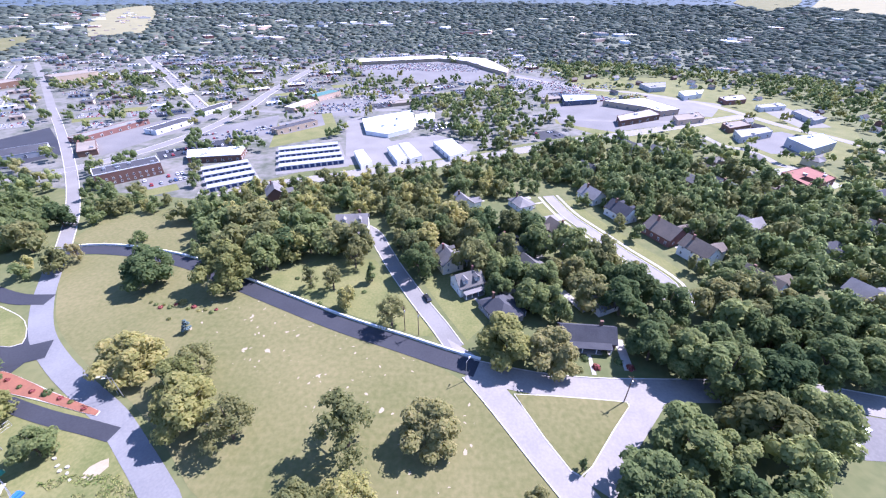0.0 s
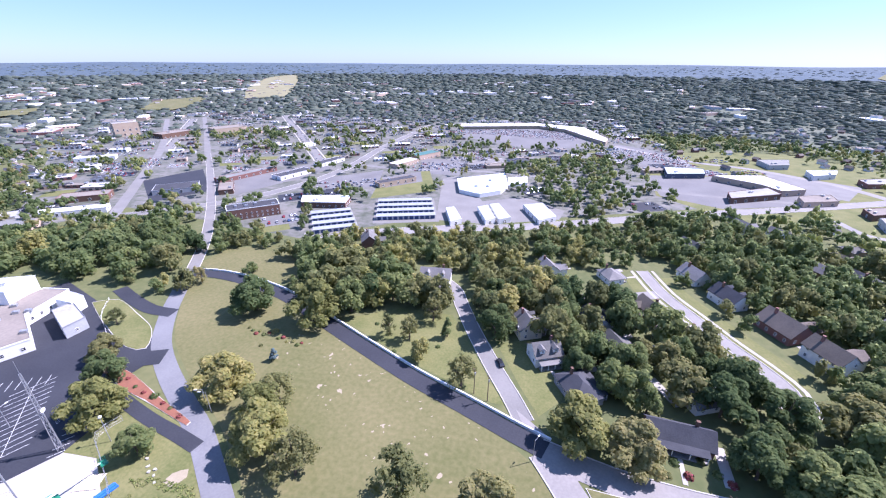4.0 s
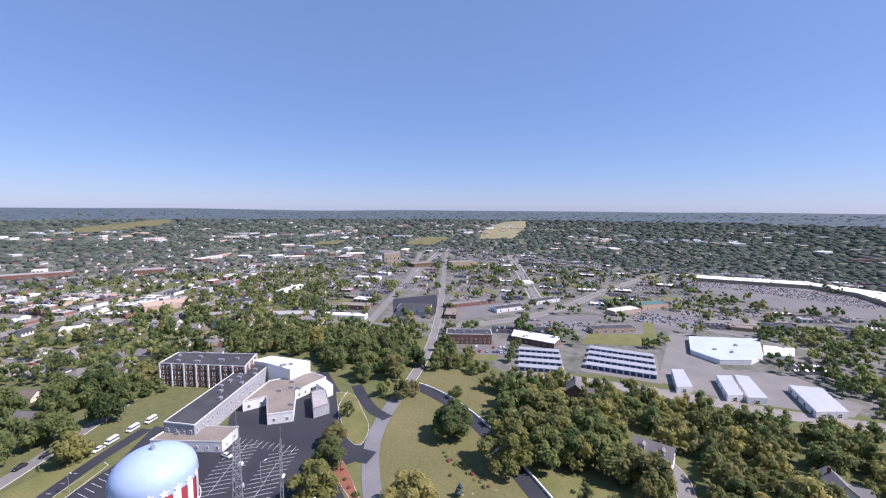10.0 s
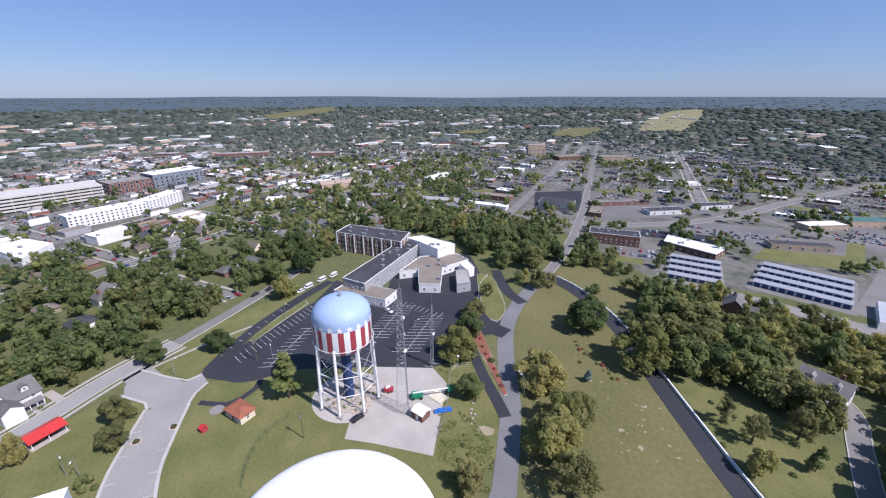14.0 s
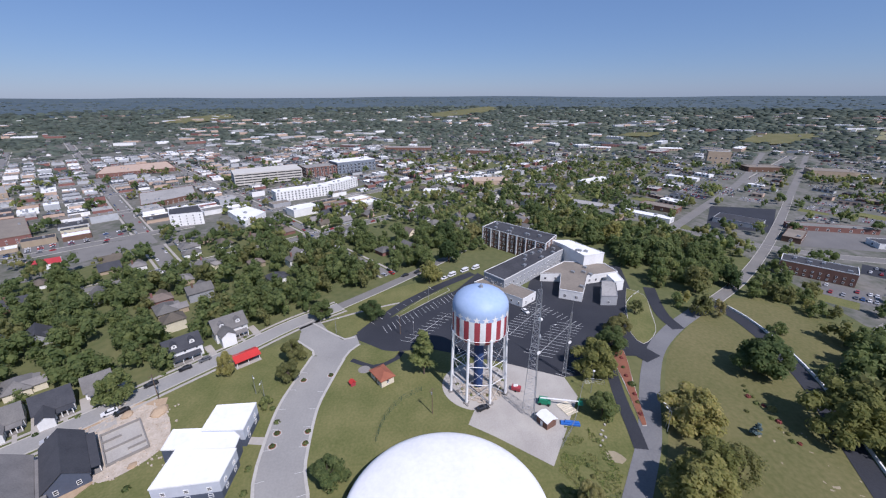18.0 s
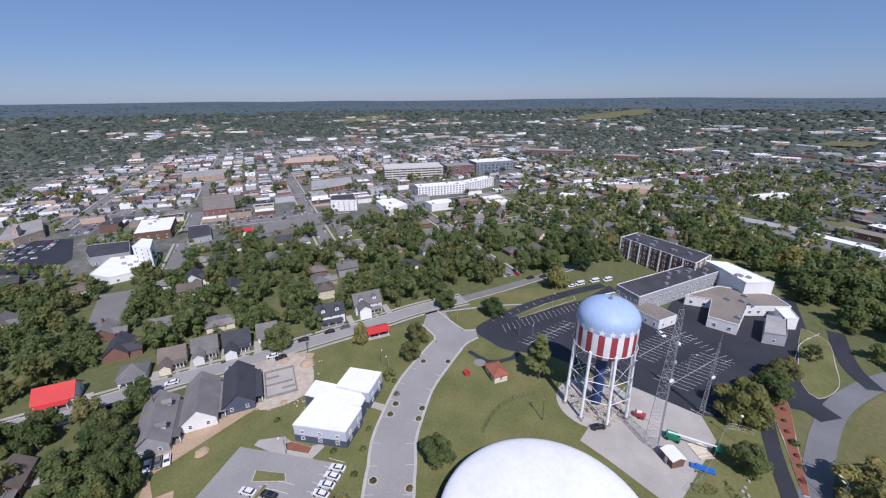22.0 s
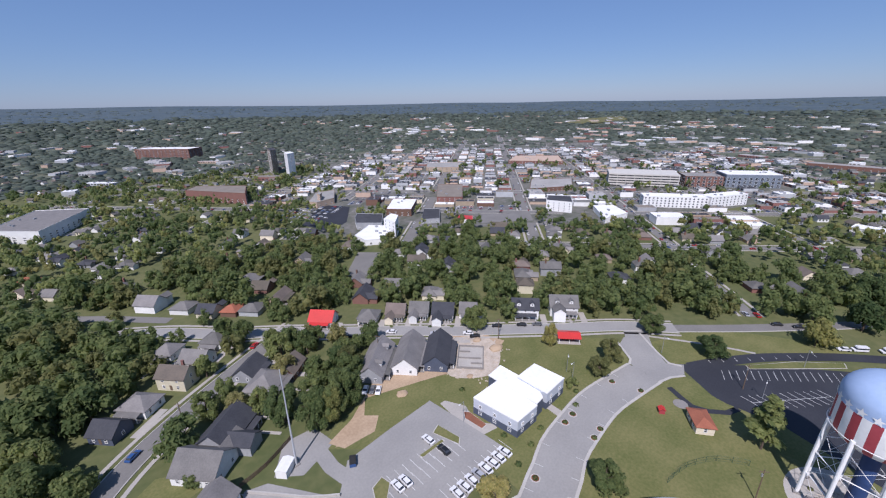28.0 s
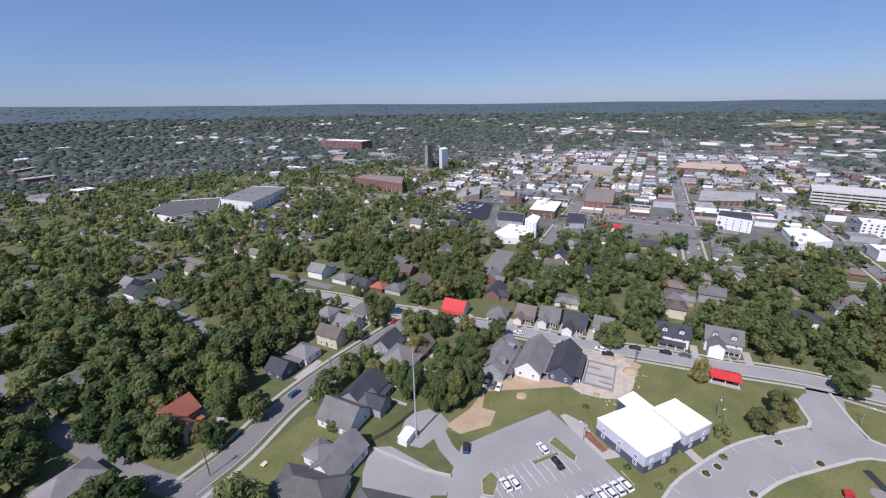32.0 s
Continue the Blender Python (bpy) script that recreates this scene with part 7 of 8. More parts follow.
DOWNTOWN = [(-144.9, -277.0), (-237.3, -486.6), (-376.2, -668.2), (-626.7, -640.6), (-1020.8, -776.1), (-1158.4, -592.5), (-724.2, -218.4), (-712.0, -41.0), (-546.9, -22.8), (-349.4, -105.3), (-255.0, -202.9), (-202.3, -253.2)]
COMMERCE = [(-315.3, 163.4), (-695.5, 475.6), (-681.4, 768.9), (-159.2, 742.5), (124.7, 856.5), (164.7, 518.1), (192.7, 511.0), (132.3, 328.6), (19.2, 278.7), (-68.3, 258.2), (-137.9, 201.6), (-204.6, 212.9), (-289.8, 222.5)]
WEST = [(-159.5, -237.2), (-214.8, -275.9), (-218.2, -183.7), (-281.6, -146.6), (-325.2, -60.8), (-415.4, 39.9), (-567.4, 207.3), (-536.1, 343.4), (-446.0, 417.7), (-745.0, 369.8), (-1108.6, -180.9), (-909.2, -809.2), (-481.4, -614.4)]
dens[poly_mask(WEST)] = 0.46
dens[dist < 420] = 0.97
dens[(dist < 420) & (GX > -60) & (GY > 40) & (dist > 190)] = 0.95
dens[(dist < 300) & (GX > 10) & (GY > 90)] = 1.05
dens[poly_mask(COMMERCE)] = 0.44
dens[poly_mask(DOWNTOWN)] = 0.33
dens[poly_mask([(-4.8, 423.7), (48.6, 496.0), (88.4, 457.0), (96.6, 365.5), (66.9, 302.4), (18.3, 287.9), (0.8, 318.3)])] = 1.0
dens[poly_mask([(-82.5, -172.2), (-134.5, -212.2), (-184.9, -220.3), (-217.5, -163.9), (-258.6, -134.4), (-233.6, -98.0), (-180.6, -74.4), (-164.5, -117.3), (-116.2, -152.6)])] = 0.9
dens[poly_mask([(-120.6, 137.1), (-124.5, 181.7), (-98.4, 208.8), (-48.2, 236.9), (-6.6, 232.9), (41.9, 258.7), (37.1, 205.7), (-3.4, 196.2), (-28.5, 166.1), (-47.5, 169.5), (-60.4, 141.1), (-80.2, 137.5)])] = 1.25
dens[poly_mask([(63.9, 97.4), (119.5, 135.3), (192.8, 139.2), (132.0, 74.5), (115.9, 77.3), (93.7, 59.5), (69.5, 63.8), (66.0, 76.9)])] = 1.0
dens[poly_mask([(135.4, -267.5), (109.6, -285.3), (47.8, -207.1), (6.1, -162.3), (36.8, -153.4), (41.6, -128.7), (74.8, -157.4), (108.1, -205.4)])] = 1.3
dens[poly_mask([(168.1, -353.7), (107.5, -387.4), (15.4, -352.6), (-28.5, -251.6), (-2.6, -200.3), (41.7, -222.3), (109.6, -285.3), (135.4, -267.5)])] = 1.15
dens[poly_mask([(110.9, -202.3), (91.2, -178.0), (64.3, -141.4), (50.0, -122.8), (67.5, -119.4), (82.8, -125.7)])] = 1.3
dens[poly_mask([(-327.1, 103.2), (-359.0, 146.1), (-330.6, 186.1), (-259.2, 227.8), (-203.7, 184.9), (-206.2, 147.6), (-244.6, 132.6), (-296.8, 99.3)])] = 1.3
for poly, tr, _ in AREAS:
    dens[poly_mask(poly)] = tr
for pts, hw in ROADS:
    for x, y in pts:
        stamp(x, y, hw + 1.5)
for x, y, r in SPOTS:
    stamp(x, y, r)


# ---- the rest of the town ----
def seen_side(x, y):
    a = math.degrees(math.atan2(y, x)) % 360
    return 28 < a < 308


def free(x, y, r, low=0.01):
    return all(at(x + r * a, y + r * b) > low for a, b in ((0, 0), (1, 0), (-1, 0), (0, 1), (0, -1), (0.7, 0.7), (-0.7, 0.7), (0.7, -0.7), (-0.7, -0.7)))


zone_c, zone_d, zone_w = poly_mask(COMMERCE), poly_mask(DOWNTOWN), poly_mask(WEST)


def zone(x, y):
    i, j = int((y + HALF) / CELL), int((x + HALF) / CELL)
    if not (0 <= i < NCELL and 0 <= j < NCELL):
        return "r"
    return "d" if zone_d[i, j] else "c" if zone_c[i, j] else "w" if zone_w[i, j] else "r"


for poly, z in ((COMMERCE, 0.018), (DOWNTOWN, 0.026)):
    sheet("pavement", poly, M_URBAN, z, "patchwork of concrete, yards and thin grass between town buildings", "pavement", None)


def town_street(u0, v0, u1, v1, width=9.0, m=None, lift=0.0):
    a, b = town(u0, v0), town(u1, v1)
    n = max(2, int(math.hypot(b[0] - a[0], b[1] - a[1]) / 8))
    run = []
    for k in range(n + 1):
        x, y = a[0] + (b[0] - a[0]) * k / n, a[1] + (b[1] - a[1]) * k / n
        ok = at(x, y) > 0.01
        if ok:
            run.append((x, y))
        if (not ok or k == n) and run:
            if len(run) > 3:
                me = Mesh()
                path = [Vector((*run[0], 0)), Vector((*run[-1], 0))]
                strip(me, sides(path, width / 2), sides(path, -width / 2), 0.05 + lift)
                for s in (1, -1):
                    p, q = sides(path, s * (width / 2 + 1.2)), sides(path, s * (width / 2 + 2.8))
                    strip(me, *((q, p) if s > 0 else (p, q)), 0.058 + lift * 0.4, mi=1)
                tagged(part("street", me.data("street", [m or M_STREET, M_PAVEMENT]), None, "straight grey town street with pale pavements"), category="road", kind="structure")
                lines.append((run, width))
            run = []


lines = []
VS = [-32 + 95 * k for k in range(-6, 6)]
town_street(175, -122, 283, -122, 7)
US = [283 + 92 * k for k in range(0, 9)]
for v in VS:
    town_street(283, v, 1440 if v == -32 else 1150 if v == 63 else 1000, v, 9.5 if v in (-32, 63) else 7)
for u in US:
    town_street(u + 0.01, -620, u + 0.01, 20 if u < 300 else 480, 7.5, lift=0.018)
for u in (-60, 100):
    town_street(u, -330, u, -900, 9, lift=0.024)
town_street(-250, -383, 160, -383, 12, lift=0.03)
for run, width in lines:
    (xa, ya), (xb, yb) = run[0], run[-1]
    n = int(math.hypot(xb - xa, yb - ya) / 4)
    for k in range(n + 1):
        stamp(xa + (xb - xa) * k / n, ya + (yb - ya) * k / n, width / 2 + 0.8)

trng = random.Random(21)
WALLS = (M_BRICK, M_TAN, M_TAN, M_SIDING, M_GSIDING, M_GSIDING, M_YSIDING)
ROOFS = (M_GROOF, M_GROOF, M_WROOF, M_DROOF, M_BROOF, M_DROOF, M_WROOF)
SHOP_WORDS = {"red_brick": "red brick", "tan_brick": "tan brick", "white_siding": "white-walled", "grey_siding": "grey-walled", "cream_siding": "cream-walled"}
ROOF_WORDS = {"grey_gravel_roof": "grey gravel", "white_membrane": "white membrane", "black_membrane": "black membrane", "brown_gravel_roof": "brown gravel"}
FAR_B = []
PARK_EDGE = [(-190, 150), (-205, 200), (-150, 242), (-100, 245), (-90, 180)]  # trees only


def shop(cx, cy, rot, w, d, h, name="shop"):
    wl_, rf_ = trng.choice(WALLS), trng.choice(ROOFS)
    r = math.hypot(cx, cy)
    if inside(cx, cy, PARK_EDGE):
        return
    if r > 430:
        FAR_B.append((cx, cy, rot, w, d, h, trng.randrange(6), trng.randrange(4)))
        return
    wins = None
    if r < 330:
        wins = [(0.6, 2.0, 2.2, 7.5)] + ([(4.2, 1.5, 1.2, 7.5)] if h > 5.5 else [])
    block(name, rect_at(cx, cy, rot, w, d), h / far_scale(cx, cy), wl_, rf_, "%s %s building with a %s roof in town" % ("two-storey" if h > 6.5 else "low", SHOP_WORDS[wl_.name], ROOF_WORDS[rf_.name]), "building", wins, 1, 0.45, seed=3)


CARS_FAR = []


def car_rows(cx, cy, rot, w, d, fill=0.6):
    c, s = math.cos(radians(rot)), math.sin(radians(rot))
    fs = far_scale(cx, cy)
    rows = max(1, int(d / (8.5 * fs)))
    for j in range(rows):
        y = -d / 2 + (j + 0.5) * d / rows
        for k in range(int(w / (2.9 * fs))):
            if trng.random() < fill:
                x = -w / 2 + (k + 0.5) * 2.9 * fs
                CARS_FAR.append((cx + c * x - s * y, cy + s * x + c * y, rot + 90 + trng.uniform(-3, 3), trng.choice((0, 0, 1, 1, 2, 3, 4, 5))))


for u in US[:-2]:
    for v in VS[:-1]:
        x, y = town(u + 46, v + 47)
        if zone(x, y) != "d" and not (zone(x, y) == "w" and trng.random() < 0.5):
            continue
        later = []
        fs = far_scale(x, y)
        rows = max(2, int(80 / (27 * fs)))
        for row in range(rows):
            vv = v + 6.5 + (row + 0.5) * 82 / rows
            uu = u + 7
            while uu < u + 82:
                w = trng.uniform(8, 27) * fs
                if uu + w > u + 87:
                    break
                d = trng.uniform(0.6, 0.94) * 82 / rows
                px_, py_ = town(uu + w / 2, vv)
                if uu > 316 and all(at(*town(uu + w / 2 + a * w / 2, vv + b * d / 2)) > 0.01 for a, b in ((0, 0), (1, 1), (-1, 1), (1, -1), (-1, -1))):
                    pick = trng.random()
                    if pick < 0.66:
                        shop(px_, py_, GRID, w, d, trng.choice((3.6, 4, 4.5, 5, 5.5, 6, 7.5, 8.5)) * fs, trng.choice(("shop", "office", "brick_shop")))
                        later.append((px_, py_, d * 0.55))
                    elif pick < 0.9:
                        if math.hypot(px_, py_) < 480:
                            sheet("car_park", rect_at(px_, py_, GRID, w + 1, d), M_LOT, 0.045, "asphalt car park between buildings", "car park")
                        car_rows(px_, py_, GRID, w, d, 0.55)
                        later.append((px_, py_, d * 0.5))
                uu += w + trng.choice((0.4, 0.4, 0.4, 4))
        for q in later:
            stamp(*q)
# commercial strip
GROVE = [(-4.8, 423.7), (48.6, 496.0), (88.4, 457.0), (96.6, 365.5), (66.9, 302.4), (18.3, 287.9), (0.8, 318.3)]
for i in range(-38, 22):
    for j in range(8, 50):
        x, y = i * 21 + trng.uniform(-6, 6), j * 21 + trng.uniform(-6, 6)
        if zone(x, y) != "c" or inside(x, y, GROVE) or not free(x, y, 8):
            continue
        fs = far_scale(x, y)
        rot = GRID if trng.random() < 0.6 else 22
        k = trng.random()
        if k < 0.42:
            shop(x, y, rot, trng.uniform(14, 38) * fs, trng.uniform(11, 22) * fs, trng.choice((3.8, 4.2, 4.8, 6)) * fs, "shop")
        elif k < 0.8:
            if math.hypot(x, y) < 520:
                sheet("car_park", rect_at(x, y, rot, 24, 20), trng.choice((M_LOT, M_ASPHALT, M_STREET)), 0.10 + 0.002 * (len(AREAS) % 40), "asphalt car park before shops", "car park")
            car_rows(x, y, rot, 23, 19, 0.5)
        elif math.hypot(x, y) < 560:
            sheet("grass", rect_at(x, y, rot, 21, 17), M_LAWN, 0.034, "mown grass between shops", "grass", None)
        stamp(x, y, 10 if k < 0.8 else 1)
for run, width in lines:
    (xa, ya), (xb, yb) = run[0], run[-1]
    L_ = math.hypot(xb - xa, yb - ya)
    for k in range(int(L_ / 7)):
        for sd in (-1, 1):
            if trng.random() < 0.35:
                f = (k + trng.random() * 0.3) * 7 / L_
                ux, uy = (xb - xa) / L_, (yb - ya) / L_
                CARS_FAR.append((xa + (xb - xa) * f - uy * sd * (width / 2 - 1.2), ya + (yb - ya) * f + ux * sd * (width / 2 - 1.2), math.degrees(math.atan2(uy, ux)), trng.choice((0, 0, 1, 1, 2, 3, 4, 5))))
for q, rot, w, d in (((-36.8, 649.5), -8, 190, 70), ((116.8, 517.7), -20, 100, 55), ((190.0, 450.0), 25, 60, 20), ((215.0, 362.0), 25, 40, 10), ((-96.4, 404.9), 15, 60, 40), ((-161.1, 318.9), 30, 70, 26), ((-415.1, 329.3), GRID, 70, 50), ((-179.3, -355.3), GRID, 60, 50)):
    car_rows(*q, rot, w, d, 0.45)

NOHOUSE = [[(62.0, 74.0), (135.0, 80.0), (135.0, 40.0), (62.0, 40.0)], [(-157.7, 152.1), (-191.7, 185.4), (-188.4, 209.5), (-157.2, 207.5), (-136.3, 169.9)], [(-156.5, 148.6), (-152.1, 180.0), (-134.6, 192.3), (-89.9, 195.1), (-53.5, 179.6), (-46.0, 163.4), (-28.3, 138.9), (-51.4, 138.7), (-73.4, 128.9), (-107.0, 140.3)], [(35.7, 92.7), (78.3, 108.2), (96.6, 96.8), (84.6, 76.3), (34.8, 77.5)]]
# houses
HW = (M_SIDING, M_SIDING, M_SIDING, M_GSIDING, M_YSIDING, M_BRICK, M_TAN)
HT = (M_SHINGLE, M_SHINGLE, M_BSHINGLE, M_DSHINGLE, M_SHINGLE)
FAR_H = []
made = 0
spots = []
for v in VS:
    for side in (-1, 1):
        for k in range(60):
            spots.append((*town(175 + 15.5 * k + trng.uniform(-2, 2), v + side * 15), GRID + 90 * (1 if trng.random() < 0.7 else 0)))
for i in range(-46, 38):
    for j in range(-46, 46):
        spots.append((i * 18.5 + trng.uniform(-5, 5), j * 18.5 + trng.uniform(-5, 5), (GRID if i * -0.79 - j * 0.6 > 4 else 115) + trng.choice((0, 90))))
spots.sort(key=lambda p: math.hypot(p[0], p[1]))
for x, y, rot in spots:
    r = math.hypot(x, y)
    if r < 80 or r > 850 or not seen_side(x, y) or zone(x, y) in "dc" or not free(x, y, 8 * far_scale(x, y), 0.05):
        continue
    if trng.random() > ((0.36 if r < 300 else 0.72) * (0.55 if x * GN.x + y * GN.y > 110 else 0.5 if x > -40 and y > 0 else 1.0)):
        continue
    if (at(x, y) > 1.2 and trng.random() < 0.8) or any(inside(x, y, q) for q in NOHOUSE):
        continue
    w, d = trng.uniform(9, 14), trng.uniform(7.5, 10)
    if made < 150 and r < 420:
        made += 1
        w, d = w * far_scale(x, y), d * far_scale(x, y)
        two = trng.random() < 0.25
        house(x, y, rot, w, d, (5.4 if two else 3.1) * far_scale(x, y), trng.choice(("gable", "gable", "hip")), trng.choice(HW), trng.choice(HT), wing=trng.random() < 0.65, chimney=trng.random() < 0.3, detail=2 if r < 150 else 1)
    else:
        fs = far_scale(x, y)
        FAR_H.append((x, y, rot, w * fs, d * fs, trng.choice((3.0, 3.2, 5.0)) * fs, trng.randrange(5), trng.randrange(4)))
    stamp(x, y, 7.5 * far_scale(x, y))

# the town's far edge
CLEAR = []
for k in range(4600):
    a, r = radians(trng.uniform(45, 290)), 620 + 1900 * trng.random() ** 1.3
    x, y = r * math.cos(a), r * math.sin(a)
    big = noise.noise(Vector((x / 320, y / 320, 8))) > 0.08
    if trng.random() < (0.85 if a < radians(95) else 0.35 if radians(120) < a < radians(235) else 0.6):
        continue
    zb = ground_z(x, y)
    if big and (r > 1450 or free(x, y, 10)):
        FAR_B.append((x, y, GRID + trng.choice((0, 90, 30, 60)), trng.uniform(12, 46), trng.uniform(9, 24), zb + trng.uniform(3, 6), trng.randrange(6), trng.choice((1, 3, 0, 2, 0, 1))))
        if r < 1450:
            stamp(x, y, 20)
            stamp(x * 0.975, y * 0.975, 16)
        else:
            CLEAR.append((x * 0.985, y * 0.985, 34))
    elif r > 850 and (r > 1450 or free(x, y, 6)):
        FAR_H.append((x, y, trng.uniform(0, 360), trng.uniform(7, 11), 6, zb + 2.4, trng.randrange(5), trng.randrange(4)))
        if r < 1450:
            stamp(x, y, 8)
            stamp(x * 0.99, y * 0.99, 8)
# far houses, far shops and far cars, each joined by colour
for wi, wm in enumerate((M_SIDING, M_GSIDING, M_YSIDING, M_BRICK, M_SIDING)):
    me = Mesh()
    for x, y, rot, w, d, h, a, b in FAR_H:
        if a == wi:
            k0 = len(me.v)
            me.prism(rect_poly(w, d), 0, h, 0)
            rise = d * 0.34
            for s in (1, -1):
                tri = [(s * w / 2, -d / 2, h), (s * w / 2, d / 2, h), (s * w / 2, 0, h + rise)]
                me.face(tri if s > 0 else tri[::-1])
            gable(me, w, d, h, rise, mi=1 + b % 3)
            for sy in (-1, 1) if math.hypot(x, y) < 520 else ():
                for fx in (-0.3, 0.0, 0.3):
                    me.box(w * fx, sy * d / 2, 1.0, 1.0, 0.1, 1.4, mi=4)
            c, s = math.cos(radians(rot)), math.sin(radians(rot))
            me.v[k0:] = [(x + c * p - s * q, y + s * p + c * q, z) for p, q, z in me.v[k0:]]
    if me.v:
        tagged(part("distant_houses", me.data("distant_houses", [wm, M_SHINGLE, M_DSHINGLE, M_BSHINGLE, M_GLASS]), None, "far houses with grey and brown roofs among trees"), category="houses", kind="stuff")
me = Mesh()
for cx, cy, rot, w, d, h, a, b in FAR_B:
    c, s = math.cos(radians(rot)), math.sin(radians(rot))
    me.prism(rect_at(cx, cy, rot, w, d), 0, h, (0, 1, 3, 2, 3, 1)[a], 4 + b)
    if math.hypot(cx, cy) < 950:
        for sy in (-1, 1):
            n = max(2, int(w / 4.5))
            for q in range(n):
                for zz in ((1.0, 4.2) if h > 6.5 else (0.9,)):
                    ux, uy = -w / 2 + (q + 0.5) * w / n, sy * d / 2
                    me.box(cx + c * ux - s * uy, cy + s * ux + c * uy, zz, w / n * 0.55, 0.15, 1.7, rot, 9)
    for k in range(3):
        ux, uy = trng.uniform(-0.35, 0.35) * w, trng.uniform(-0.35, 0.35) * d
        me.box(cx + c * ux - s * uy, cy + s * ux + c * uy, h, 2.2, 1.6, 1.2, rot, 8)
if me.v:
    tagged(part("distant_buildings", me.data("distant_buildings", [M_BRICK, M_TAN, M_SIDING, M_GSIDING, M_GROOF, M_WROOF, M_DROOF, M_BROOF, M_METAL, M_GLASS]), None, "far flat-roofed town buildings"), category="buildings", kind="stuff")
me = Mesh()
for x, y, rot, col in CARS_FAR:
    k0 = len(me.v)
    me.prism([(-2.25, -0.9), (2.25, -0.9), (2.25, 0.9), (-2.25, 0.9)], 0.3, 0.9, col)
    q = [(-1.7, -0.8, 0.9), (1.0, -0.8, 0.9), (1.0, 0.8, 0.9), (-1.7, 0.8, 0.9)]
    t = [(-1.2, -0.65, 1.45), (0.3, -0.65, 1.45), (0.3, 0.65, 1.45), (-1.2, 0.65, 1.45)]
    for i in range(4):
        me.face([q[i], q[(i + 1) % 4], t[(i + 1) % 4], t[i]], 6)
    me.face(t, col)
    c, s = math.cos(radians(rot)), math.sin(radians(rot))
    fs = far_scale(x, y)
    me.v[k0:] = [(x + fs * (c * a - s * b), y + fs * (s * a + c * b), fs * z + 0.05) for a, b, z in me.v[k0:]]
if me.v:
    tagged(part("parked_cars", me.data("parked_cars", [PAINT[n] for n in ("white", "silver", "black", "red", "blue", "grey")] + [M_GLASS]), None, "far rows of parked cars in many colours"), category="cars", kind="stuff")

# ---- trees ----
def ico(sub):
    bm = bmesh.new()
    bmesh.ops.create_icosphere(bm, subdivisions=sub, radius=1.0)
    v = np.array([p.co[:] for p in bm.verts])
    f = np.array([[p.index for p in q.verts] for q in bm.faces])
    bm.free()
    return v, f


ICO1, ICO2 = ico(1), ico(2)
ICOTOP = (ICO1[0], np.array([f for f in ICO1[1] if ICO1[0][f][:, 2].mean() > -0.45]))  # open below


def crown(seed, rx=1.0, rz=0.8, lumps=11, leaves=60, leaf=0.17, core=ICO1, tall=0.0, thin=False, fat=1.0):
    """Leaf clumps on uneven boughs round a darker core; unit size, centred on its base at z=0."""
    g = np.random.RandomState(seed)
    V, F = [], []
    k = 0
    for i in range(lumps):
        a, h = g.uniform(0, 2 * np.pi), g.uniform(0.0, 1.0)
        rad = rx * np.sqrt(g.uniform(0.05, 1)) * (0.78 * (1 - 0.55 * h ** 2) if not tall else 0.6 * (1 - h) + 0.08)
        c = np.array([rad * np.cos(a), rad * np.sin(a), rz * (0.25 + 1.5 * h + tall * h)])
        s = g.uniform(0.24, 0.42) * (1 - 0.3 * h if not tall else 1 - 0.65 * h)
        s *= fat
        if leaves > 65 or thin:
            s *= 0.8
            c *= 1.06
        v = core[0] * (1 + g.uniform(-0.22, 0.22, (len(core[0]), 1))) * s * np.array([1, 1, 0.8]) * (0.3 if thin else 0.80) + c
        V.append(v)
        F.extend((core[1] + k).tolist())
        k += len(v)
        if leaves:
            d = g.normal(size=(leaves, 3))
            d[:, 2] += 0.35
            d /= np.linalg.norm(d, axis=1)[:, None]
            p = c + d * s * np.array([1, 1, 0.8]) * g.uniform(0.3 if thin else 0.85, 1.16, (leaves, 1))
            n = d + g.normal(size=(leaves, 3)) * 0.28 + np.array([0, 0, 0.7])
            n /= np.linalg.norm(n, axis=1)[:, None]
            u = np.cross(n, g.normal(size=(leaves, 3)))
            u /= np.linalg.norm(u, axis=1)[:, None]
            w = np.cross(n, u)
            sz = leaf * g.uniform(0.55, 1.35, (leaves, 1))
            q = np.stack([p + u * sz, p - u * sz * 0.5 + w * sz * 0.87 + n * sz * 0.2, p - u * sz * 0.5 - w * sz * 0.87 + n * sz * 0.2], 1).reshape(-1, 3)
            V.append(q)
            F.extend([[k + 3 * m, k + 3 * m + 1, k + 3 * m + 2] for m in range(leaves)])
            k += len(q)
    return np.concatenate(V), F


def raw(name, V, F, mats, smooth=False):
    me = bpy.data.meshes.new(name)
    me.from_pydata([tuple(v) for v in V], [], F)
    for m in mats:
        me.materials.append(m)
    if smooth:
        me.polygons.foreach_set("use_smooth", [True] * len(F))
    me.update()
    return me


def trunk_data(seed):
    g = random.Random(seed)
    me = Mesh()
    me.beam((0, 0, -0.2), (0.04, 0.02, 0.5), 0.045, 7, 0.032)
    for k in range(5):
        a = 2 * math.pi * (k + g.random() * 0.6) / 5
        z = g.uniform(0.32, 0.52)
        me.beam((0.03, 0.01, z), (0.36 * math.cos(a), 0.36 * math.sin(a), z + g.uniform(0.25, 0.5)), 0.02, 5, 0.006)
    me.beam((0.04, 0.02, 0.5), (0.0, 0.05, 1.1), 0.03, 5, 0.008)
    return me.data("trunk", [M_BARK])


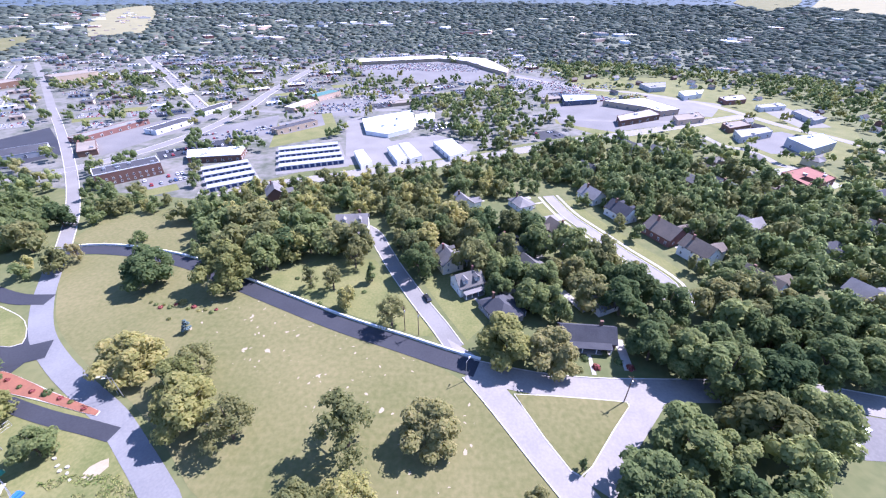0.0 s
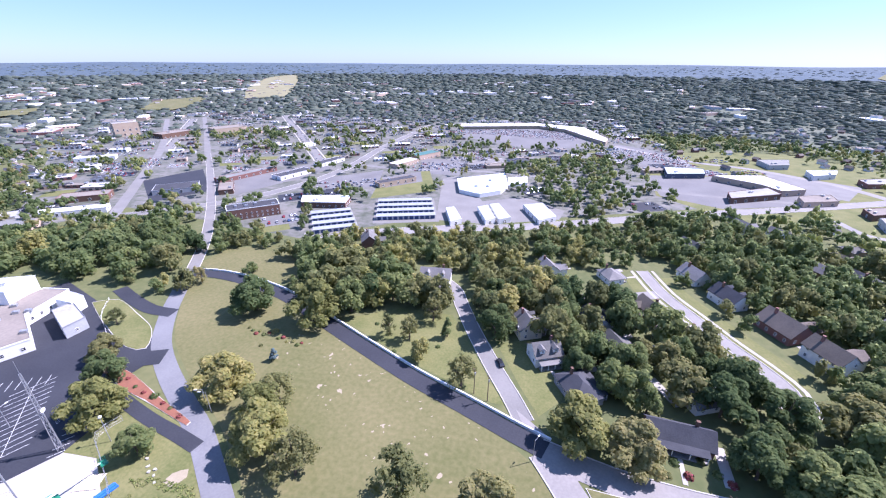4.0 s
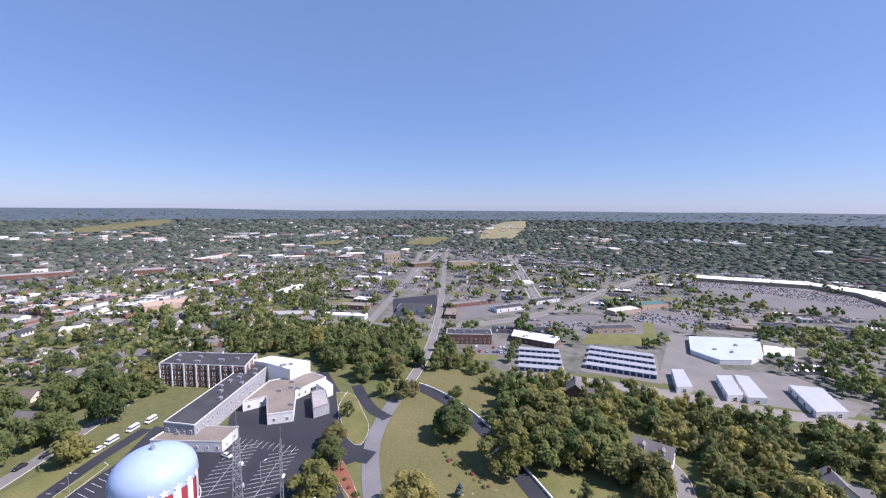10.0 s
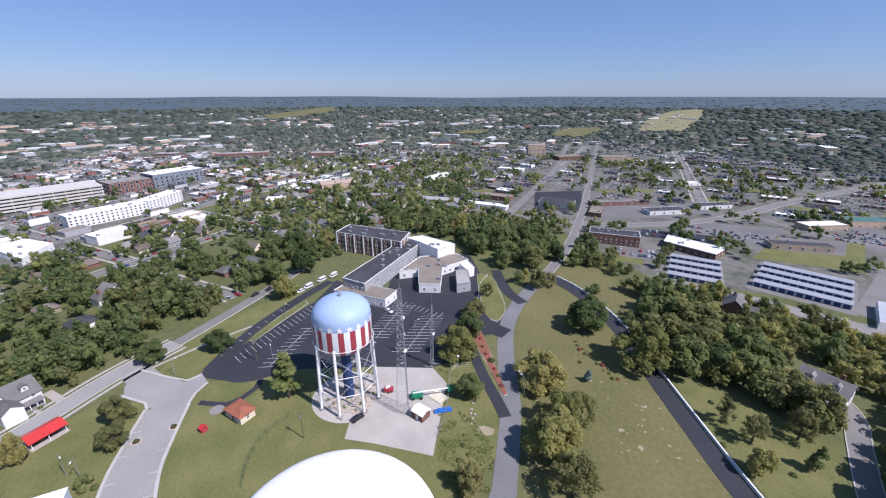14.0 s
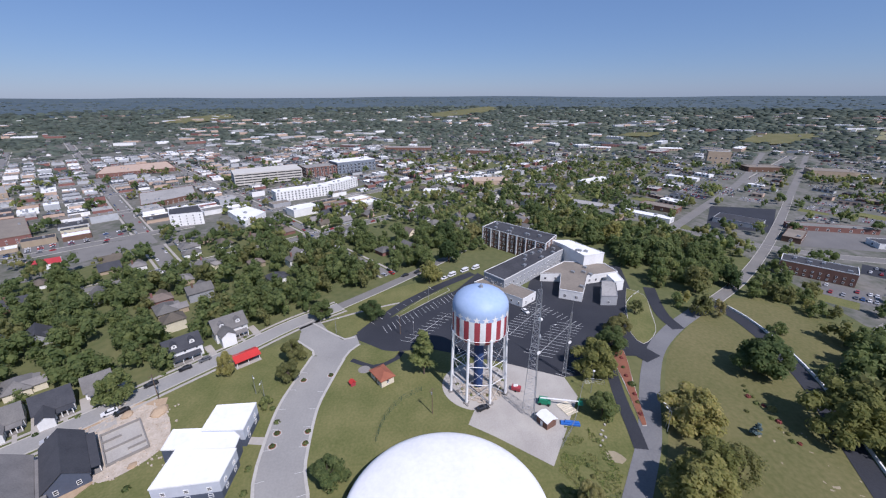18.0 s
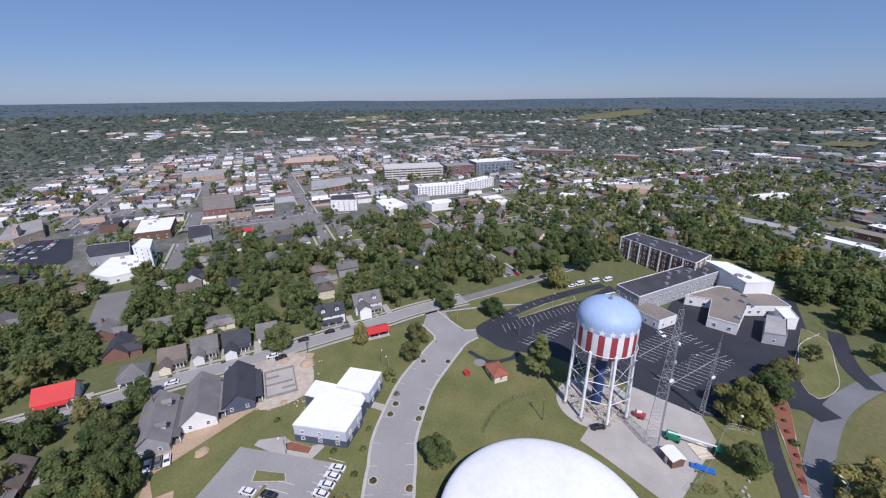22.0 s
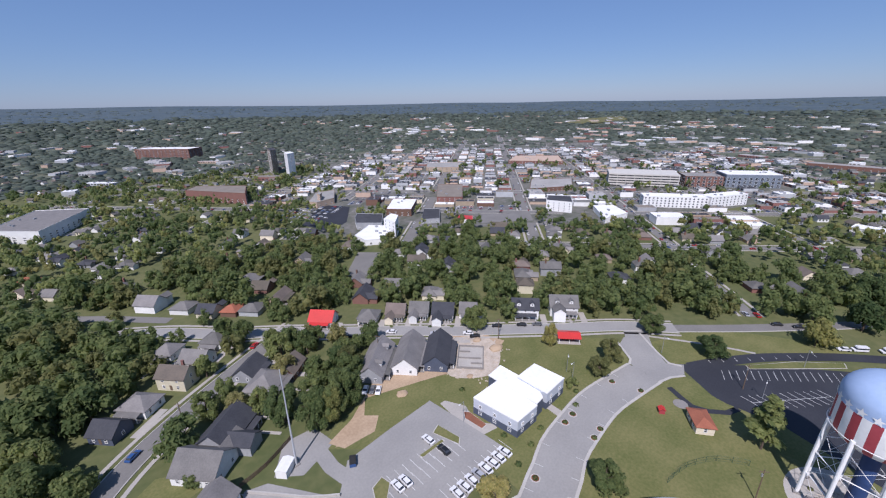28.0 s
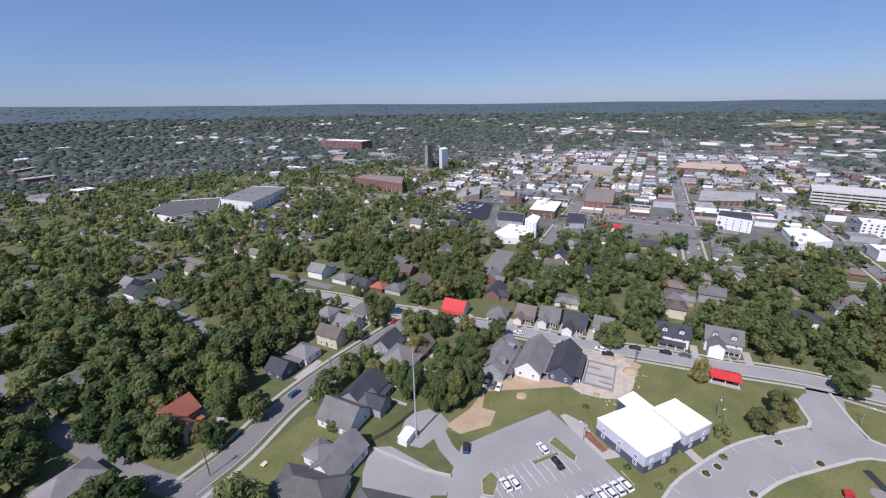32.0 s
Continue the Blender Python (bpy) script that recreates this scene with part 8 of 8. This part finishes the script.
NVAR = 6
CROWNS = [[None] * len(LEAVES) for _ in range(NVAR)]
for v in range(NVAR):
    V, F = crown(100 + v, 1.0, 0.62, 20, 64, 0.085)
    for mi, lm in enumerate(LEAVES):
        CROWNS[v][mi] = raw("crown", V, F, [lm])
TRUNKS = [trunk_data(s) for s in range(3)]
LOOSE = []
for v in range(2):
    V, F = crown(300 + v, 1.0, 0.75, 12, 60, 0.12, tall=0.3)
    V = V * np.array([1, 1, 1.0])
    LOOSE.append((V, F))
LOOSED = [[raw("crown", V, F, [lm]) for lm in LEAVES] for V, F in LOOSE]
PARK = [[raw("crown", V, F, [lm]) for lm in LEAVES] for V, F in (crown(320 + v, 1.0, 0.66, 29, 130, 0.062) for v in range(3))]
AIRY = [[raw("crown", V, F, [lm]) for lm in LEAVES] for V, F in (crown(340 + v, 1.0, 0.75, 30, 80, 0.056, thin=True) for v in range(3))]
CONE = crown(400, 1.0, 1.0, 22, 40, 0.12, tall=1.2)
CONED = {m.name: raw("crown", *CONE, [m]) for m in (LEAVES[0], LEAVES[1], M_SPRUCE)}
TREE_N = [0]
TREE_WORDS = ("dense dark green", "broad mid green", "olive green", "yellowing", "rust tinged")


def tree(x, y, r, h, mi=1, v=None, kind="broad", rot=0.0, clear=True):
    """r: the crown's radius, h: the tree's height."""
    TREE_N[0] += 1
    v = TREE_N[0] % NVAR if v is None else v
    t = thing("tree", x, y, 0, rot, "", "tree")
    if kind == "cone":
        tagged(t, "conical dark evergreen tree on a lawn")
        part("trunk", TRUNKS[0], t, m=pose(0, 0, 0) @ Matrix.Diagonal((h * 0.5, h * 0.5, h * 0.35, 1)))
        part("crown", CONED["blue_spruce" if mi == 9 else LEAVES[mi].name], t, m=pose(0, 0, h * 0.06) @ Matrix.Diagonal((r, r, h * 0.33, 1)))
    elif kind in ("park", "airy"):
        tagged(t, "%s park tree with %s crown" % (TREE_WORDS[mi], "a full" if kind == "park" else "a thin see-through"))
        part("trunk", TRUNKS[v % 3], t, m=Matrix.Diagonal((h * 0.75, h * 0.75, h * 0.8, 1)))
        part("crown", (PARK if kind == "park" else AIRY)[v % 3][mi], t, m=pose(0, 0, h * (0.12 if kind == "park" else 0.16)) @ Matrix.Diagonal((r * 1.05, r * 1.05, h * (0.68 if kind == "park" else 0.54), 1)))
    elif kind == "loose":
        tagged(t, "%s tree with an open loose crown on the grass" % TREE_WORDS[mi])
        part("trunk", TRUNKS[v % 3], t, m=Matrix.Diagonal((h * 0.75, h * 0.75, h * 0.8, 1)))
        part("crown", LOOSED[v % 2][mi], t, m=pose(0, 0, h * 0.2) @ Matrix.Diagonal((r * 1.15, r * 1.15, h * 0.40, 1)))
    else:
        tagged(t, "%s leafy tree with a full rounded crown" % TREE_WORDS[mi])
        part("trunk", TRUNKS[v % 3], t, m=Matrix.Diagonal((h * 0.8, h * 0.8, h * 0.8, 1)))
        part("crown", CROWNS[v][mi], t, m=pose(0, 0, h * 0.14) @ Matrix.Diagonal((r * 1.06, r * 1.06, h * 0.70, 1)))
    if clear:
        stamp(x, y, r * 0.8)
    return t


# trees of the park
for p, r, h, mi, kind in (
    ((-92.7, 82.8), 9.3, 12.5, 3, "park"), ((-73.6, 76.1), 7.8, 13.0, 3, "airy"), ((-66.1, 66.1), 8.6, 14.2, 3, "park"),
    ((-53.5, 61.0), 7.2, 14.0, 4, "airy"), ((-72.9, 83.5), 6.8, 10.5, 2, "airy"), ((-24.0, 59.2), 8.6, 19.0, 2, "airy"),
    ((-3.7, 61.0), 8.0, 12.0, 2, "park"), ((-19.6, 44.3), 6.6, 12.5, 3, "airy"), ((-112.6, 126.5), 10.0, 14.5, 0, "park"),
    ((-83.5, 124.8), 10.6, 18.0, 3, "park"), ((33.4, 52.9), 1.5, 6.0, 1, "loose"), ((58.9, 57.7), 9.4, 13.5, 1, "park")):
    tree(*p, r, h, mi, kind=kind)
for p, r, h, mi, kind in (
    ((45.4, 46.9), 9.0, 12.5, 0, "park"), ((69.4, 55.1), 6.2, 9.0, 1, "park"), ((19.4, 90.0), 9.6, 13.5, 3, "park"),
    ((32.4, 85.4), 8.2, 13.0, 2, "park"), ((-98.6, 56.2), 5.6, 8.5, 1, "park"), ((-85.4, 99.5), 2.3, 5.0, 9, "cone"),
    ((-121.6, 64.0), 8.4, 12.5, 3, "park"), ((-132.5, 76.5), 6.8, 11.0, 0, "park"), ((-144.6, 86.3), 5.9, 8.8, 4, "park"), ((-127.2, -0.2), 7.4, 18.0, 1, "cone"),
    ((-170.6, -22.7), 6.2, 8.8, 0, "park"), ((-173.4, -45.3), 5.5, 8.8, 1, "park"), ((-160.6, 103.4), 3.9, 7.7, 2, "airy")):
    tree(*p, r, h, mi, kind=kind)
for p, r, h, mi, kind in (
    ((-83.1, -29.0), 5.4, 8.5, 1, "park"), ((-59.9, -47.6), 5.0, 8.0, 3, "park"), ((-135.1, -74.5), 3.4, 9.9, 3, "park"),
    ((-140.1, -51.4), 5.0, 9.8, 2, "park"), ((-128.7, -49.9), 4.4, 8.0, 2, "park"), ((-115.5, -54.4), 2.3, 4.4, 1, "broad"),
    ((-154.2, 141.9), 4.2, 8.8, 4, "airy"), ((-50.6, 123.2), 3.6, 9.9, 2, "airy"), ((-41.8, 122.3), 4.2, 11.0, 2, "airy"),
    ((-36.0, 136.9), 4.6, 12.0, 4, "airy"), ((-27.8, 127.6), 3.4, 8.8, 1, "cone"), ((-17.5, 102.3), 6.0, 12.5, 2, "airy")):
    tree(*p, r, h, mi, kind=kind)
for p, r, h, mi, kind in (
    ((-47.4, -116.7), 5.6, 10.5, 1, "park"), ((-47.3, -105.3), 6.2, 12.0, 3, "park"), ((-57.0, -107.5), 5.2, 12.5, 1, "park"),
    ((-66.2, -121.7), 5.6, 12.0, 2, "park"), ((-55.2, -125.3), 6.0, 11.0, 1, "broad"), ((-53.5, -152.6), 5.6, 11.0, 1, "broad"),
    ((-20.1, -137.9), 4.8, 9.5, 1, "park"), ((-27.4, -129.7), 4.6, 9.0, 2, "park"), ((-125.3, -107.3), 6.4, 11.0, 1, "park"),
    ((-8.3, -112.1), 3.0, 4.5, 0, "broad"), ((22.4, -135.3), 7.5, 13.0, 1, "park"), ((29.3, -128.4), 4.4, 6.0, 4, "park")):
    tree(*p, r, h, mi, kind=kind)
for p, r, h, mi in (
    ((105.7, -204.3), 6.5, 11, 0), ((88.1, -176.6), 6.0, 11, 1), ((74.7, -160.5), 6.5, 12, 0), ((60.8, -144.0), 5.6, 10, 0), ((49.6, -129.8), 6.2, 12, 0), ((46.8, -135.0), 5.8, 11, 1),
    ((94.7, -167.7), 6.8, 12, 0), ((79.8, -149.5), 6.2, 11, 1), ((75.9, -129.5), 6.6, 12, 0), ((50.5, -112.5), 6.0, 10, 0), ((14.6, -129.5), 5.5, 10, 1), ((61.0, -157.7), 6.6, 12, 0)):
    tree(*p, r, h, mi, rot=p[0] * 7 % 360)
# trees round the hospital
for k, (x, y) in enumerate([(-253.2, 34.2), (-236.0, 22.4), (-274.2, 45.8), (-295.7, 60.2), (-259.1, 142.6), (-227.6, 144.5), (-200.4, 146.1), (-178.5, 147.7), (-292.0, 130.9), (-182.7, 170.0), (-155.1, 133.5), (-228.8, 5.7), (-206.7, 8.4), (-305.0, 81.1), (-306.8, 106.3), (-242.8, 164.6), (-212.0, 169.4), (-269.1, 24.2)]):
    r = 5.6 + (k * 37 % 10) * 0.28
    tree(x, y, r, r * 1.75 + 1, (1, 0, 2, 1, 3, 0, 1, 2)[k % 8], rot=k * 47)
# the belt of trees beside the building site and round the corner houses
for k, (x, y) in enumerate([(-53.5, -159.8), (-59.2, -155.0), (-61.1, -146.0), (-72.5, -140.3), (-67.4, -127.9), (-63.6, -117.7), (-56.0, -111.5), (-47.9, -105.8), (-43.0, -107.1), (-36.2, -115.4), (-32.8, -125.5), (-47.8, -138.6), (-47.6, -175.9), (-42.2, -182.9), (-62.7, -124.0)]):
    r = 4.4 + (k * 31 % 10) * 0.22
    tree(x, y, r, r * 1.9 + 1.5, (1, 0, 1, 2, 1, 1, 0, 1)[k % 8], rot=k * 61, kind="park" if 3 < k < 10 else "broad")
# old trees between the concrete road and the houses, and on its other side
for p, r, h, mi in (
    ((79.5, 76.5), 9.6, 16.5, 1), ((91.9, 74.1), 9.6, 16.0, 0), ((93.3, 61.2), 9.0, 15.0, 1), ((80.8, 61.7), 9.2, 15.0, 2),
    ((72.3, 83.0), 8.4, 14.0, 1), ((63.7, 87.7), 7.6, 13.0, 0), ((110.2, 79.7), 8.8, 15.0, 0), ((123.1, 79.2), 8.6, 14.0, 1),
    ((62.1, 108.4), 8.4, 14.0, 0), ((51.8, 114.5), 8.0, 13.5, 2), ((36.8, 121.0), 7.6, 12.5, 1), ((20.8, 118.4), 5.4, 10.0, 0),
    ((-9.6, 131.3), 8.0, 14.0, 1), ((16.4, 141.2), 7.8, 13.0, 1), ((94.8, 108.0), 8.4, 14.0, 2), ((78.3, 108.2), 8.0, 13.0, 0)):
    tree(*p, r, h, mi, kind="park" if mi < 2 else "broad", rot=p[0] * 7 % 360)


# small worn flecks in the park lawn
wp = Mesh()
prng = random.Random(9)
for px_, py_ in [(-64.6, 117.0), (-46.3, 103.9), (-53.6, 90.9), (-8.2, 50.8), (3.9, 64.2), (-34.8, 83.4), (-80.5, 112.0), (-12.5, 68.3), (-62.2, 99.5), (-46.5, 108.1), (5.3, 62.6), (-62.1, 87.2), (-33.5, 97.4), (-24.6, 88.0), (-35.3, 75.2)]:
    for m_ in range(9):
        cx, cy = px_ + prng.gauss(0, 6), py_ + prng.gauss(0, 6)
        n = 8
        L, a0 = prng.uniform(0.12, 0.7) * (2.0 if m_ == 0 else 1), prng.uniform(0, 6.28)
        ring = []
        for k in range(n):
            t = 2 * math.pi * k / n
            x, y = L * math.cos(t) * prng.uniform(0.5, 1.3), 0.5 * L * math.sin(t) * prng.uniform(0.5, 1.3)
            ring.append((cx + x * math.cos(a0) - y * math.sin(a0), cy + x * math.sin(a0) + y * math.cos(a0), 0.046 + 0.0004 * m_))
        if inside(cx, cy, park):
            wp.face(ring)
tagged(part("bare_patches", wp.data("bare_patches", [M_BARE]), None, "small pale bare flecks worn into the park lawn"), category="bare ground", kind="stuff")

# scattered trees: single trees near the hill, woodland farther off
rng = random.Random(5)
near, big_near = [], {}


def want(x, y):
    """Chance of a tree: in the built-up parts they stand in clumps."""
    p = at(x, y)
    if 0 < p < 0.5:
        return p * (2.3 if noise.noise(Vector((x / 34, y / 34, 7))) > 0.12 else 0.28)
    if p < 1.0:
        return p * (0.78 + 0.95 * noise.noise(Vector((x / 46, y / 46, 2))))
    return p * (0.95 + 0.4 * noise.noise(Vector((x / 60, y / 60, 2))))


step = 8.0
for i in range(int(-330 / step), int(330 / step)):
    for j in range(int(-330 / step), int(330 / step)):
        x, y = (i + rng.random()) * step, (j + rng.random()) * step
        r = math.hypot(x, y)
        if 45 < r < 300 and seen_side(x, y) and rng.random() < want(x, y):
            q = rng.uniform(5.4, 9.2) if at(x, y) > 1.1 else rng.uniform(4.8, 8.4)
            if y > 175 and x < 70:
                q *= 0.72
            if not free(x, y, q * 0.42):
                q = 4.2
                if not free(x, y, 1.4):
                    continue
            big_near[(x, y)] = q
            near.append((r, x, y))
near.sort()
MIX_FAR = (0, 0, 0, 0, 1, 1, 0, 2)
MIX = (0, 0, 0, 1, 1, 1, 1, 1, 2, 2, 1, 0, 1, 0, 2)
DRY = (1, 2, 2, 3, 2, 1, 1, 0, 1, 2, 3, 2)


def tone(x, y):
    """The trees along the park are drying; those by the far street stay dark."""
    if y > 85 and -170 < x < 30 + rng.uniform(-30, 30) and y < 250:
        return rng.choice(DRY)
    return rng.choice(MIX)


for k, (r, x, y) in enumerate(near[:178]):
    q = big_near[(x, y)]
    tree(x, y, q, q * rng.uniform(1.5, 2.0) + 1.5, tone(x, y), rot=rng.uniform(0, 360), clear=False, kind="park" if k < 40 else "broad")
MIDS = [crown(500 + v, 1.0, 0.62, 8, 6, 0.12, ICOTOP, fat=1.15) for v in range(5)]
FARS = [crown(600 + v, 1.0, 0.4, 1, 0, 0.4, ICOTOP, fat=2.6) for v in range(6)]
NEARS = [crown(700 + v, 1.0, 0.62, 11, 24, 0.11, ICOTOP, fat=1.08) for v in range(5)]


def woodland(points, variants, label, mats=None, smooth=False):
    mats = mats or LEAVES
    for mi in range(len(mats)):
        V, F, k = [], [], 0
        for x, y, z, r, h, c in points:
            if c != mi:
                continue
            cv, cf = variants[(int(abs(x) * 7) + int(abs(y) * 3)) % len(variants)]
            a = (x * 13.7 + y * 7.1) % 6.283
            ca, sa = math.cos(a), math.sin(a)
            q = cv * np.array([r, r, h * 0.72])
            V.append(np.stack([q[:, 0] * ca - q[:, 1] * sa + x, q[:, 0] * sa + q[:, 1] * ca + y, q[:, 2] + z + h * 0.1], 1))
            F.extend([[e + k for e in f] for f in cf])
            k += len(q)
        if V:
            ob = part("woodland", raw("woodland", np.concatenate(V), F, [mats[mi]], smooth), None, label)
            tagged(ob, category="trees", kind="stuff")


mid = []
for r, x, y in near[178:]:
    q = big_near[(x, y)] * (0.5 + 0.5 * far_scale(x, y))
    mid.append((x, y, 0.0, q, q * rng.uniform(1.4, 1.8) + 1.5, tone(x, y)))
woodland(mid, NEARS, "leafy mixed trees among the near houses")
mid = []
step = 8.4
for i in range(int(-710 / step), int(710 / step)):
    for j in range(int(-710 / step), int(710 / step)):
        x, y = (i + rng.random()) * step, (j + rng.random()) * step
        r = math.hypot(x, y)
        if 300 <= r < 705 and seen_side(x, y) and rng.random() < 0.85 * want(x, y):
            q = rng.uniform(4.6, 7.8) * (0.5 + 0.5 * far_scale(x, y))
            mid.append((x, y, 0.0, q, q * rng.uniform(1.4, 1.9) + 1.0, rng.choice(MIX_FAR)))
woodland(mid, MIDS, "mixed green trees among houses and streets")
far = []
FIELDS = [round_path(q, 60) for q in ([(-825.6, 1055.6), (-1143.8, 1503.5), (-1486.2, 2156.4), (-1443.0, 2360.4), (-1020.9, 1631.4), (-760.9, 1154.0)], [(-842.4, 737.9), (-998.9, 948.0), (-969.7, 1052.2), (-857.8, 943.4), (-774.0, 754.1)], [(1707.0, 2801.5), (3375.1, 5197.9), (2385.6, 3201.0), (1513.7, 2170.1)], [(1799.2, 2316.7), (4189.3, 5101.2), (4289.1, 4399.1), (1932.4, 1930.7)], [(-988.6, 526.2), (-1066.4, 609.5), (-1068.2, 697.0), (-953.2, 597.7)], [(-1845.8, -947.8), (-2246.6, -867.4), (-1948.4, -726.5), (-1623.9, -809.3)], [(-2190.3, 162.7), (-2824.8, 606.7), (-2381.3, 541.7), (-1907.4, 190.0)])]
for k, q in enumerate(FIELDS):
    me = Mesh()
    mx_, my_ = sum(p[0] for p in q) / len(q), sum(p[1] for p in q) / len(q)
    for i in range(len(q)):
        tri = [(mx_, my_), q[i - 1], q[i]]
        area = (tri[1][0] - mx_) * (tri[2][1] - my_) - (tri[2][0] - mx_) * (tri[1][1] - my_)
        me.face([(x, y, ground_z(x, y) + 2.0 + 0.3 * k) for x, y in (tri if area > 0 else tri[::-1])])
    tagged(part("field", me.data("field", [M_DRY if k in (0, 3) else M_FIELD]), None, "distant open field of dry grass"), category="field", kind="structure")
r0 = 700.0
while r0 < 2850:
    gap = 8.6 + (r0 - 700) * 0.012
    n = int(math.radians(280) * r0 / gap)
    for k in range(n):
        a = radians(28 + 280 * (k + rng.random()) / n)
        r = r0 + gap * rng.uniform(-0.9, 0.9)
        x, y = r * math.cos(a), r * math.sin(a)
        p = min(1.0, at(x, y) * 1.3) if r < 1480 else 1.0
        p *= (0.72 if 120 < math.degrees(a) < 240 else 0.92) + 0.5 * noise.noise(Vector((x / 260, y / 260, 5))) + 0.75 * noise.noise(Vector((x / 75, y / 75, 3)))
        if rng.random() < p and not any(inside(x, y, q) for q in FIELDS) and not (r > 1400 and any(abs(x - e) < w and abs(y - f) < w for e, f, w in CLEAR)):
            q = gap * rng.choice((0.5, 0.65, 0.8, 0.8, 0.95, 1.1))
            far.append((x, y, ground_z(x, y) - 0.5, q, q * 0.5 + 1.0, 0))
    r0 += gap * 0.9
for ring in range(14):
    r0 = 2830 * (1.034 ** ring)
    n = int(math.radians(280) * r0 / 46)
    for k in range(n):
        a = radians(28 + 280 * (k + rng.random()) / n)
        r = r0 * (1 + rng.uniform(-0.02, 0.02))
        x, y = r * math.cos(a), r * math.sin(a)
        if rng.random() < 0.6 + 0.6 * noise.noise(Vector((x / 500, y / 500, 5))):
            q = rng.uniform(11, 18)
            far.append((x, y, ground_z(x, y) - 2, q * 1.4, q * 0.5, 0))
woodland(far, FARS, "distant woods with haze painted into their colour", [M_HAZEWOOD], True)
